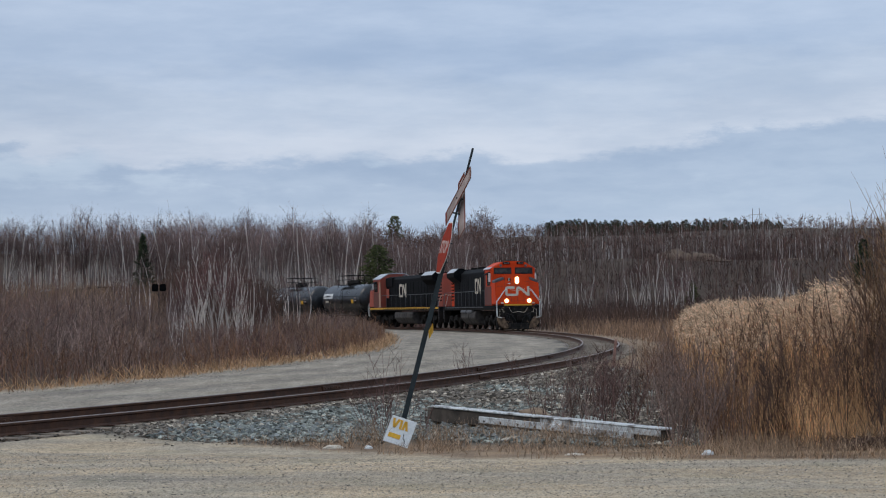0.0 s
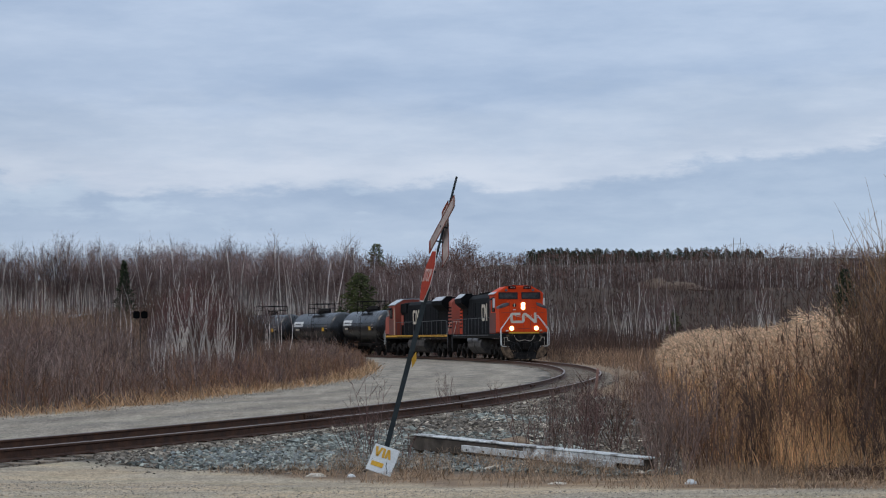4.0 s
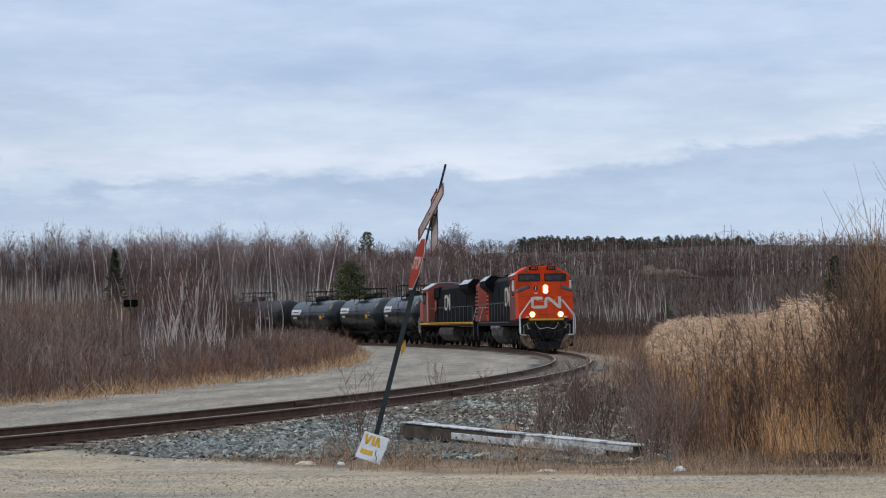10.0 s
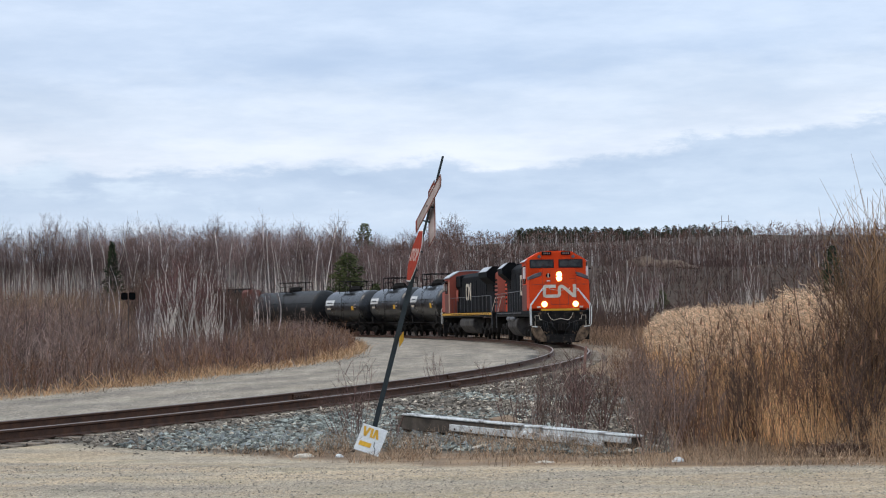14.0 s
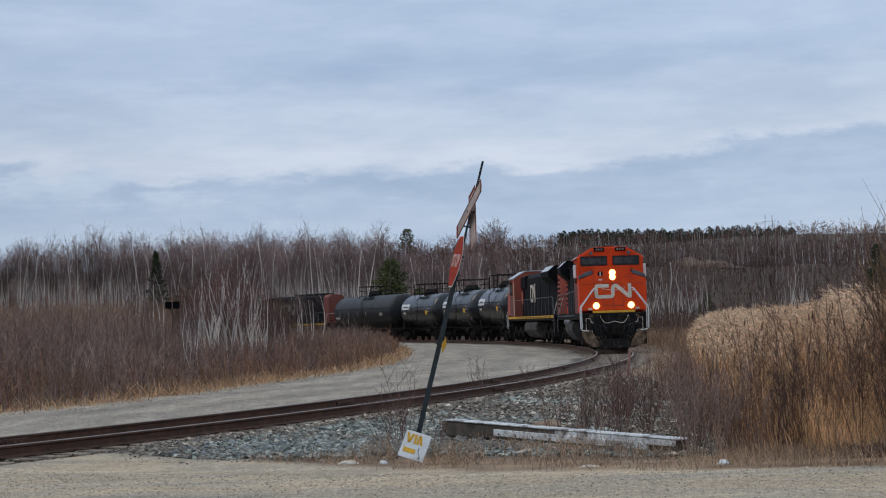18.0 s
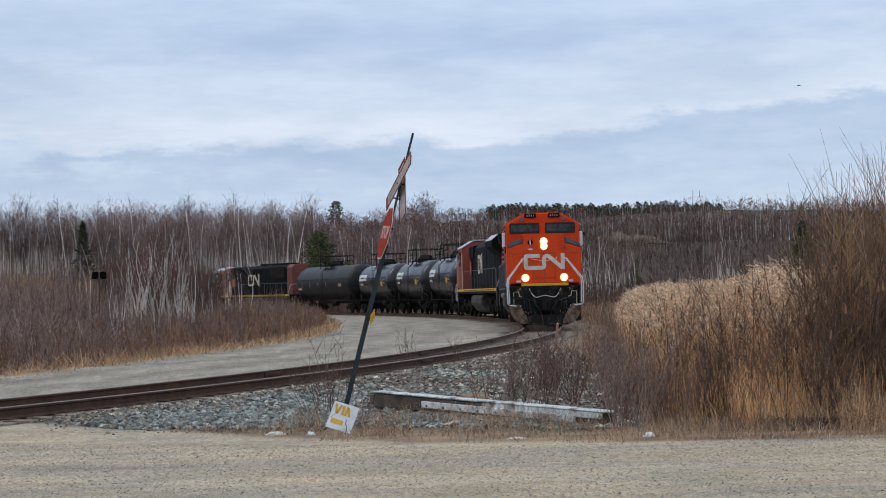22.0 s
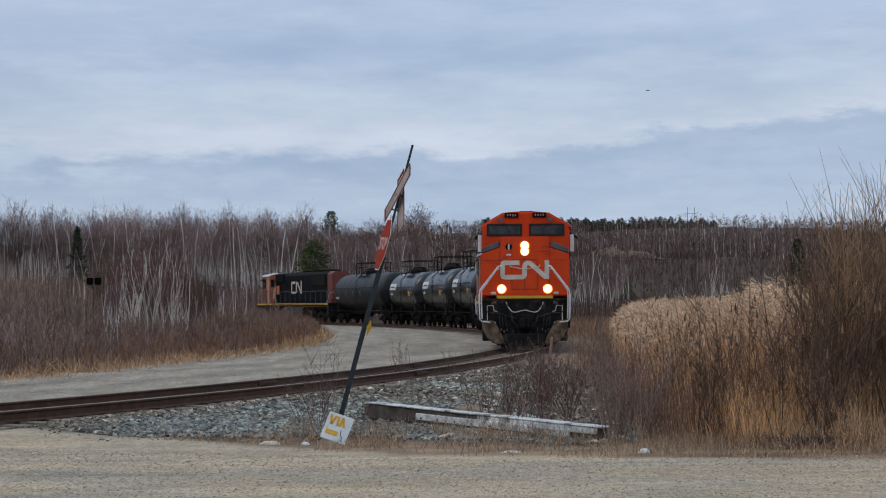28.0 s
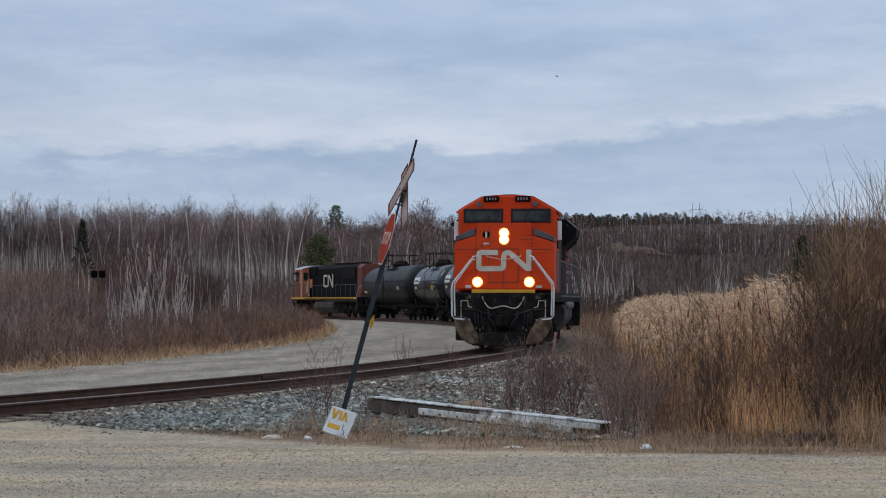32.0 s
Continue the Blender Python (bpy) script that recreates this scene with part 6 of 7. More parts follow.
def clump_meshes(seed, h, count):
    """A clump of crooked, forked white stems under a fine maroon crown."""
    r = np.random.default_rng(seed)
    tr, cr = [], []
    for k in range(count):
        hk = h * r.uniform(0.68, 1.0)
        a = 2 * math.pi * (k + r.uniform(-0.3, 0.3)) / count
        base = np.array([[0.22 * math.cos(a), 0.22 * math.sin(a), -0.2]])
        lean = r.uniform(0.03, 0.12) * hk
        mid = base + np.array([[math.cos(a) * lean, math.sin(a) * lean, hk * 0.58]])
        tip = mid + np.array([[math.cos(a + 1) * lean * 0.4, math.sin(a + 1) * lean * 0.4, hk * 0.36]])
        bend = r.normal(0, 0.035, (1, 3)) * hk * [1, 1, 0]
        r0 = r.uniform(0.0040, 0.0064) * hk + 0.009
        tr += [stems(base, mid, r0, r0 * 0.68, bend, 5, 6), stems(mid, tip, r0 * 0.68, 0.012, -bend * 0.6, 4, 5)]
        for q in range(2):
            f = r.uniform(0.35, 0.95)
            p = base + (mid - base) * f + bend * 4 * f * (1 - f)
            b = r.uniform(0, 2 * math.pi)
            ln = hk * r.uniform(0.28, 0.46)
            tr.append(stems(p, p + np.array([[math.cos(b) * ln * 0.32, math.sin(b) * ln * 0.32, ln]]), r0 * 0.48, 0.009, r.normal(0, 0.03, (1, 3)) * ln, 3, 4))
        cr.append(limbs_and_twigs(base, tip, np.full(1, hk), 14, 9, 0.0062, r, 0.17, 0.76, bend))
    return mesh_of("trunk", *gather(tr), M_BIRCH_WHITE), mesh_of("crown", *gather(cr), M_CROWN_RED)


BIRCH += [clump_meshes(40 + k, h, n) for k, (h, n) in enumerate(((5.0, 4), (5.4, 5), (4.6, 3), (5.0, 3)))]


def birch(kind, x, y, size, group, label):
    t = tagged(new("birch_tree"), label, "tree", group)
    shared("trunk", BIRCH[kind][0], t, Matrix())
    shared("crown", BIRCH[kind][1], t, Matrix())
    t.matrix_basis = Matrix.Translation((x, y, float(ground_z([x], [y])[0]))) @ Matrix.Rotation(rng.uniform(0, 6.28), 4, "Z") @ Matrix.Diagonal((size, size, size * rng.uniform(0.94, 1.08), 1))


def birches():
    for i in range(240):
        az = math.radians(-15.5 + 16.5 * (i + rng.uniform(-0.5, 0.5)) / 240)
        r = rng.uniform(204, 250)
        while track_side(r * math.sin(az), r * math.cos(az))[0] > -5:
            r += 4
        birch(int(rng.integers(0, 6)), r * math.sin(az), r * math.cos(az), (1.01 + 0.08 * float(lumps(math.degrees(az) * 3, r / 15, 1.0, 2)) + rng.uniform(-0.06, 0.06)) * float(np.interp(math.degrees(az), (-2.6, -0.8), (1, 0.76))), "birches of the wood behind the track", "bare pale birch in the wood behind the train")
    for i in range(17):      # clumps of white birches in the thicket
        az = -8.2 + 2.8 * (i + rng.uniform(-0.6, 0.6)) / 17
        r = rng.uniform(72, 100)
        top = float(np.interp(az, (-8.2, -7.6, -6.6, -6.0, -5.3), (1.2, 2.1, 2.2, 1.7, 1.0))) * rng.uniform(0.7, 1.03)
        birch(9 + i % 4, *at_az(az, r), (r * math.tan(radians(top)) + 1.6) / 5.0, "white birches in the thicket", "clump of crooked white birch stems in the brush")
    for i in range(14):      # slender ones between and behind them
        az = float(rng.choice([-8.0, -7.4, -6.9, -6.3, -5.0, -4.6, -9.6])) + rng.normal(0, 0.25)
        r = rng.uniform(100, 124)
        birch(6 + i % 2, *at_az(az, r), (r * math.tan(radians(rng.uniform(0.9, 1.5) if az > -5.6 else rng.uniform(1.3, 2.1))) + 1.6) / (7 if i % 2 == 0 else 6), "white birches in the thicket", "slender white birch standing in the brush")
    for i in range(26):      # birches at the foot of the hill
        az = math.radians(rng.uniform(0.3, 14.5))
        r = rng.uniform(178, 225)
        birch(int(rng.integers(6, 8)), r * math.sin(az), r * math.cos(az), rng.uniform(0.65, 1.0), "birches at the foot of the hill", "bare white birch at the foot of the hill")
    for az, r, k, s in [(rng.uniform(0.6, 11.5), rng.uniform(188, 226), 8, rng.uniform(0.55, 0.95)) for i in range(7)] + [(6.55, 184, 11, 1.55), (7.2, 182, 12, 1.5), (7.0, 186, 9, 1.3), (6.0, 190, 10, 1.3), (1.6, 200, 11, 1.5), (3.0, 195, 12, 1.4), (9.1, 200, 9, 1.2), (10.3, 205, 10, 1.3), (4.4, 192, 9, 1.3), (0.4, 205, 10, 1.4)]:
        az = math.radians(az)
        birch(k, r * math.sin(az), r * math.cos(az), s, "birches at the foot of the hill", "bare white birch with several stems")


birches()


def far_woods():
    def trees(x, y, h, twigs, r_twig, bark, nm, lab, crown=M_CROWN, wide=0.15, thick=0.0065, low=0.72):
        n = len(x)
        z = ground_z(x, y)
        base = np.c_[x, y, z - 0.2]
        tip = base + np.c_[rng.normal(0, 0.03, n) * h, rng.normal(0, 0.03, n) * h, h]
        stuff(nm + "_trunks", stems(base, base + (tip - base) * 0.90, thick * h, 0.008, rng.normal(0, 0.045, (n, 3)) * h[:, None], 4), bark, lab + ", trunks", "trees")
        nl = max(6, twigs // 9)
        crown_mesh = limbs_and_twigs(base, tip, h, nl, max(2, twigs // (2 * nl)) if twigs < 100 else 6, r_twig, rng, wide, low)
        stuff(nm + "_twigs", crown_mesh, crown, lab + ", bare twigs", "trees")
    x, y = polar(1550, -17, 1.5, 225, 300)
    k = (track_side(x, y) < -5) & (rng.uniform(0, 1, len(x)) < np.interp(np.degrees(np.arctan2(x, y)), (-12, -9.5, -8), (0.20, 0.55, 1.0)))
    x, y = x[k], y[k]
    az = np.degrees(np.arctan2(x, y))
    hh = (rng.uniform(10.9, 13.2, len(x)) + 1.7 * lumps(az * 2.2, y / 25, 1.0, 4)) * np.interp(az, (-13, -10.5, -3, -0.8, 2), (0.93, 1, 1, 0.8, 0.75))
    east = az > -2.6
    trees(x[~east], y[~east], hh[~east], 108, 0.0080, M_BARK_PALE, "back_wood", "bare birch wood behind the track", M_CROWN, 0.112, 0.0078, 0.82)
    trees(x[east], y[east], hh[east], 110, 0.0125, M_BARK, "brown_wood", "bare maroon-brown wood behind the track", M_HILL)
    x, y = polar(2600, -17, -2, 262, 325)
    az = np.degrees(np.arctan2(x, y))
    stuff("deep_wood_brush", shrub_stems(x, y, np.interp(az, (-14, -9, -2), (4.6, 5.4, 4.6)) * (1 + 0.3 * lumps(x, y, 12, 5)), 0.026, 0.16, 6, 0.1, sides=2), M_TWIG, "mauve-brown undergrowth deep in the birch wood", "bushes")
    x, y = polar(330, -17, 1.0, 195, 245)
    k = track_side(x, y) < -4
    x, y = x[k], y[k]
    trees(x, y, rng.uniform(4, 7.5, len(x)), 44, 0.020, M_BARK_PALE, "under_wood", "young bare trees in the birch wood")
    x, y = polar(2300, -1.5, 17, 285, 535)
    k = ~((np.abs(np.degrees(np.arctan2(x, y)) - 8.0) < 1.6) & (np.hypot(x, y) < 335))
    x, y = x[k], y[k]
    az, r = np.degrees(np.arctan2(x, y)), np.hypot(x, y)
    k = (r < 505) | (az < 3.0) | (az > 10.6)      # the ridge pines stand alone
    x, y = x[k], y[k]
    pale = rng.uniform(0, 1, len(x)) < 0.3
    trees(x[pale], y[pale], rng.uniform(3.6, 5.4, pale.sum()) * np.interp(np.hypot(x[pale], y[pale]), (400, 500), (1, 0.75)), 46, 0.026, M_BIRCH, "hill_birch_wood", "bare birches on the hill", M_HILL, 0.2, 0.012)
    trees(x[~pale], y[~pale], rng.uniform(3.2, 5.0, (~pale).sum()) * np.interp(np.hypot(x[~pale], y[~pale]), (400, 500), (1, 0.72)), 42, 0.034, M_HILL, "hill_wood", "bare brown trees on the hill", M_HILL, 0.24)
    x, y = polar(900, -1.5, 17, 470, 522)
    az = np.degrees(np.arctan2(x, y))
    k = (az < 3.0) | (az > 10.6)
    x, y = x[k], y[k]
    trees(x, y, rng.uniform(1.8, 3.3, len(x)), 46, 0.05, M_BARK, "ridge_wood", "bare trees along the ridge", M_CROWN, 0.34, 0.0065, 0.5)
    x, y = polar(1100, 5.8, 10.4, 252, 335)
    stuff("rock_brush", shrub_stems(x, y, 1.3 + 0.5 * lumps(x, y, 5, 3), 0.03, 0.3, 4, 0.15, sides=2), M_HILL_DARK, "low dark brush round the rock outcrop", "bushes")
    x, y = polar(700, -0.8, 16, 205, 300)
    trees(x, y, rng.uniform(2.5, 6.0, len(x)), 50, 0.022, M_TWIG_DARK, "slope_wood", "bare saplings on the hill's foot", M_HILL_DARK)
    x, y = polar(2600, 0.2, 14, 168, 204)
    k = track_side(x, y) < -4
    stuff("foot_brush", shrub_stems(x[k], y[k], 2.5 + 0.6 * lumps(x[k], y[k], 6, 3), 0.022, 0.22, 4, 0.15, sides=2), M_HILL_DARK, "dark brush at the foot of the hill", "bushes")
    x, y = polar(1000, -2, 17, 230, 512)
    n = len(x)
    b = np.c_[x, y, ground_z(x, y) - 0.1]
    stuff("hill_trunks", stems(b, b + np.c_[rng.normal(0, 0.3, (n, 2)), rng.uniform(2.4, 4.8, n) * np.interp(np.hypot(x, y), (380, 500), (1, 0.6))], 0.058, 0.025, rng.normal(0, 0.15, (n, 3)), 3, 3), M_BARK, "pale bare trunks on the hillside", "trees")
    x, y = polar(4800, -2, 17, 196, 420)
    stuff("hill_brush", shrub_stems(x, y, 2.2 + 0.8 * lumps(x, y, 13, 2), 0.034, 0.25, 2, sides=2), M_HILL_DARK, "dark bare brush on the hill", "bushes")


far_woods()


def conifer_mesh(seed, h, width, needles, mat_n, shape=1.0, bare=0.06, flat=False):
    """A trunk and whorls of drooping boughs with flat needle sprays."""
    r = np.random.default_rng(seed)
    trunk = stems([[0, 0, -0.2]], [[0, 0, h * 0.97]], h * 0.016 + 0.03, 0.02, None, 5, 7)
    n = needles
    f = bare + (1 - bare) * r.uniform(0, 1, n) ** 0.85
    a = r.uniform(0, 2 * math.pi, n)
    reach = width / 2 * np.clip((1 - f) ** shape, 0.02, 1) * (0.72 + 0.28 * np.sin(a * 3 + f * 40)) * r.uniform(0.35, 1.05, n)
    c = np.c_[np.cos(a) * reach, np.sin(a) * reach, f * h - reach * 0.25 + r.normal(0, 0.05, n)]
    ln = r.uniform(0.18, 0.42, n) * (0.5 + 0.5 * (1 - f)) * min(width / 2.2, 1.5)
    d = np.c_[np.cos(a + r.normal(0, 0.6, n)), np.sin(a + r.normal(0, 0.6, n)), r.uniform(-0.35, 0.5, n)] * ln[:, None]
    sprays = stems(c, c + d, ln * 0.30, ln * 0.06, None, 1, 3) if not flat else ribbons(c, c + d * 0.9, ln * 0.42)
    nb = 40
    fb = r.uniform(bare, 0.92, nb)
    ab = r.uniform(0, 2 * math.pi, nb)
    rb = width / 2 * (1 - fb) ** shape * 0.85
    b = np.c_[np.zeros(nb), np.zeros(nb), fb * h]
    boughs = stems(b, np.c_[np.cos(ab) * rb, np.sin(ab) * rb, fb * h - rb * 0.2], 0.03, 0.01, None, 1, 3)
    return mesh_of("trunk", *gather([trunk, boughs]), M_BARK), mesh_of("crown", *sprays, mat_n)


def conifer(name, label, x, y, meshes, z=None):
    t = tagged(new(name), label, "tree")
    shared("trunk", meshes[0], t, Matrix())
    shared("crown", meshes[1], t, Matrix())
    t.matrix_basis = Matrix.Translation((x, y, float(ground_z([x], [y])[0]) if z is None else z))


def conifers():
    conifer("spruce_tree", "narrow dark green spruce before the birch wood", *at_az(-9.14, 182), conifer_mesh(1, 9.2, 4.8, 1300, M_NEEDLE, 1.0))
    conifer("pine_tree", "full olive-green pine behind the track", *at_az(-2.01, 196), conifer_mesh(2, 8.5, 6.1, 2800, M_NEEDLE_PALE, 0.34))
    conifer("pine_tree", "small olive pine beside a larger one", *at_az(-1.15, 197), conifer_mesh(3, 5.2, 3.4, 1000, M_NEEDLE_PALE, 0.5))
    conifer("pine_tree", "tall pine rising above the birch wood", *at_az(-1.48, 262), conifer_mesh(4, 12.8, 5.6, 520, M_NEEDLE_PALE, 0.35, 0.74))
    for az, r, s in ((-8.35, 66, 0.42), (-8.2, 70, 0.45), (-8.9, 68, 0.38), (-9.3, 72, 0.4), (-7.9, 64, 0.42)):      # low white stems at the foot of the marker
        birch(7, *at_az(az, r), s, "white birches in the thicket", "small white birch sapling in the brush")
    conifer("spruce_tree", "dark spruce on the hill's foot", *at_az(12.72, 225), conifer_mesh(5, 7.4, 4.8, 1200, M_NEEDLE, 0.5))
    conifer("pine_tree", "low pine among the birches", *at_az(7.6, 215), conifer_mesh(6, 3.6, 3.0, 700, M_NEEDLE_PALE, 0.6))
    shapes = [conifer_mesh(20 + k, h, w, 620, M_NEEDLE, 0.55, 0.08) for k, (h, w) in enumerate(((6.6, 4.6), (5.8, 4.4), (7.2, 4.8)))]
    for k in range(140):      # dark pines along the ridge
        az = 3.2 + 7.1 * (k + rng.uniform(-0.5, 0.5)) / 140
        x, y = at_az(az, rng.uniform(515, 560))
        t = tagged(new("ridge_pine"), "dark pine on the ridge", "tree", "pines along the ridge")
        shared("trunk", shapes[k % 3][0], t, Matrix())
        shared("crown", shapes[k % 3][1], t, Matrix())
        s = rng.uniform(0.74, 0.96)
        t.matrix_basis = Matrix.Translation((x, y, float(ground_z([x], [y])[0]) - 0.5)) @ Matrix.Diagonal((s * 1.35, s * 1.35, s * 0.9, 1))


conifers()


# bare shrubs by the road, each a thing
def shrub_mesh(seed, h, n):
    r = np.random.default_rng(seed)
    a = r.uniform(0, 2 * math.pi, n)
    b = np.c_[np.cos(a) * 0.06, np.sin(a) * 0.06, np.full(n, -0.05)]
    hh = h * r.uniform(0.6, 1.0, n)
    lean = r.uniform(0.08, 0.38, n) * hh
    t = b + np.c_[np.cos(a) * lean, np.sin(a) * lean, hh]
    bend = r.normal(0, 0.05, (n, 3)) * hh[:, None]
    out = [stems(b, t, 0.0085, 0.003, bend, 4, 4)]
    i = np.repeat(np.arange(n), 7)
    f = r.uniform(0.25, 0.95, len(i))
    p = b[i] + (t - b)[i] * f[:, None] + bend[i] * (4 * f * (1 - f))[:, None]
    a2 = a[i] + r.normal(0, 1.2, len(i))
    ln = h * r.uniform(0.12, 0.3, len(i)) * (1.2 - 0.7 * f)
    q = p + np.c_[np.cos(a2) * ln * 0.6, np.sin(a2) * ln * 0.6, ln * 0.9]
    out.append(stems(p, q, 0.004, 0.0016, None, 2, 3))
    j = np.repeat(np.arange(len(p)), 4)
    f = r.uniform(0.2, 1.0, len(j))
    u = p[j] + (q - p)[j] * f[:, None]
    a3 = r.uniform(0, 2 * math.pi, len(j))
    l3 = h * r.uniform(0.04, 0.1, len(j))
    out.append(stems(u, u + np.c_[np.cos(a3) * l3 * 0.7, np.sin(a3) * l3 * 0.7, l3 * 0.8], 0.0022, 0.001, None, 1, 3))
    k = r.integers(0, len(u), len(u) // 3)
    lf = u[k] + r.normal(0, 0.015, (len(k), 3))
    out.append(stems(lf, lf + r.normal(0, 0.02, (len(k), 3)) - [0, 0, 0.03], 0.009, 0.002, None, 1, 3))
    return mesh_of("bare_shrub", *gather(out), (M_TWIG_DARK, M_TWIG_RED, M_TWIG_DARK, M_TWIG_GREY)[3 if seed > 65 else seed % 3])


def near_shrubs():
    kinds = [shrub_mesh(60 + k, h, n) for k, (h, n) in enumerate(((2.1, 5), (1.7, 6), (2.4, 5), (1.3, 7), (1.9, 4), (2.9, 6), (1.6, 6), (1.9, 5)))]
    spots = [(3.45, 23.4, 0.9), (3.75, 24.6, 1.0), (4.05, 22.7, 0.85), (4.3, 23.9, 1.05), (4.55, 22.6, 0.9), (4.8, 24.3, 1.0), (5.0, 23.0, 1.0), (5.2, 22.2, 0.95),
             (3.2, 25.2, 0.8), (3.55, 26.8, 0.95), (4.25, 26.0, 1.0), (4.9, 26.2, 1.1), (5.35, 23.6, 1.1), (5.55, 22.6, 1.05), (5.7, 24.4, 1.15), (6.0, 23.2, 1.2), (6.2, 22.3, 1.1), (3.0, 27.6, 0.7), (2.95, 24.6, 0.6), (3.9, 28.2, 0.9)]
    more = np.random.default_rng(31)
    for i in range(18):
        x = more.uniform(2.7, 6.6)
        spots.append((x, max(21.4, 22.0 + 0.55 * more.normal()) + (0.8 if x < 3.4 else 0.0), more.uniform(0.5, 0.8) + 0.09 * max(0.0, x - 3.5)))
    for i, (x, y, s) in enumerate(spots):
        ob = tagged(new("bare_shrub", kinds[5 if x > 5.3 and i % 2 else 6 + i % 2 if x < 3.7 else i % 5]), "leafless dark shrub before the reeds", "shrub", "bare shrubs beside the road")
        ob.matrix_basis = Matrix.Translation((x, y, float(ground_z([x], [y])[0]))) @ Matrix.Rotation(i * 2.1, 4, "Z") @ Matrix.Diagonal((s, s, s, 1))
    # a dark heap of fallen twigs at the roadside
    n = 800
    x, y = rng.normal(4.94, 0.26, n), rng.normal(21.3, 0.12, n)
    b = np.c_[x, y, ground_z(x, y) + np.abs(rng.normal(0, 0.05, n))]
    a = rng.uniform(0, 2 * math.pi, n)
    stuff("twig_heap", stems(b, b + np.c_[np.cos(a) * 0.16, np.sin(a) * 0.1, rng.uniform(-0.02, 0.13, n)], 0.005, 0.002, None, 1), M_TWIG_DARK, "dark heap of fallen twigs at the roadside", "twigs")
    n = 46
    x, y = rng.normal(5.30, 0.11, n), rng.normal(20.95, 0.07, n)
    stuff("pale_straw_clump", shrub_stems(x, y, 0.62, 0.0060, 0.22, 2, 0.16, flare=1.0, rise=-0.6), M_DRY, "pale bent straw clump beside the willow brush", "grass")


near_shrubs()


M_BIRD = mat("grey_feathers", (0.34, 0.35, 0.37), (0.24, 0.25, 0.27), 8.0, 0.8)


def bird():
    B = tagged(new("bird"), "small grey bird gliding far off in the grey sky", "bird")
    part("body", bm_lathe([(-0.32, 0.02), (-0.15, 0.07), (0.1, 0.09), (0.26, 0.04), (0.33, 0.01)], "x", 8), M_BIRD, B)
    for s in (-1, 1):
        part("wing", bm_prism([(0.12, 0.0), (-0.12, 0.0), (-0.16, s * 0.45), (-0.08, s * 0.75), (0.02, s * 0.45)], 0.0, 0.025, "z"), M_BIRD, B)
    part("tail", bm_prism([(-0.28, -0.05), (-0.28, 0.05), (-0.48, 0.09), (-0.48, -0.09)], -0.01, 0.01, "z"), M_BIRD, B)
    return B


BIRD = bird()

# ---- small things ----
def stone_cloud(x, y, size, z=None, flat=0.65):
    """Angular stones: jittered, turned octahedra, each of eight faces."""
    n = len(x)
    z = ground_z(x, y) if z is None else z
    base = np.array([[1, 0, 0], [0, 1, 0], [-1, 0, 0], [0, -1, 0], [0, 0, 1], [0, 0, -1]], float)
    V = base[None] * rng.uniform(0.55, 1.25, (n, 6, 1)) + rng.normal(0, 0.18, (n, 6, 3))
    q = rng.normal(0, 1, (n, 4))
    q /= np.linalg.norm(q, axis=1)[:, None]
    w, a, b, c = q.T
    R = np.stack([np.stack([1 - 2 * (b * b + c * c), 2 * (a * b - c * w), 2 * (a * c + b * w)], -1), np.stack([2 * (a * b + c * w), 1 - 2 * (a * a + c * c), 2 * (b * c - a * w)], -1), np.stack([2 * (a * c - b * w), 2 * (b * c + a * w), 1 - 2 * (a * a + b * b)], -1)], 1)
    V = np.einsum("nij,nkj->nki", R, V) * np.asarray(size)[:, None, None] * np.array([1, 1, flat])
    V = V + np.c_[x, y, z + np.asarray(size) * 0.25][:, None]
    tri = np.array([[0, 1, 4], [1, 2, 4], [2, 3, 4], [3, 0, 4], [1, 0, 5], [2, 1, 5], [3, 2, 5], [0, 3, 5]])
    return V.reshape(-1, 3), (np.arange(n)[:, None, None] * 6 + tri[None]).reshape(-1, 3)


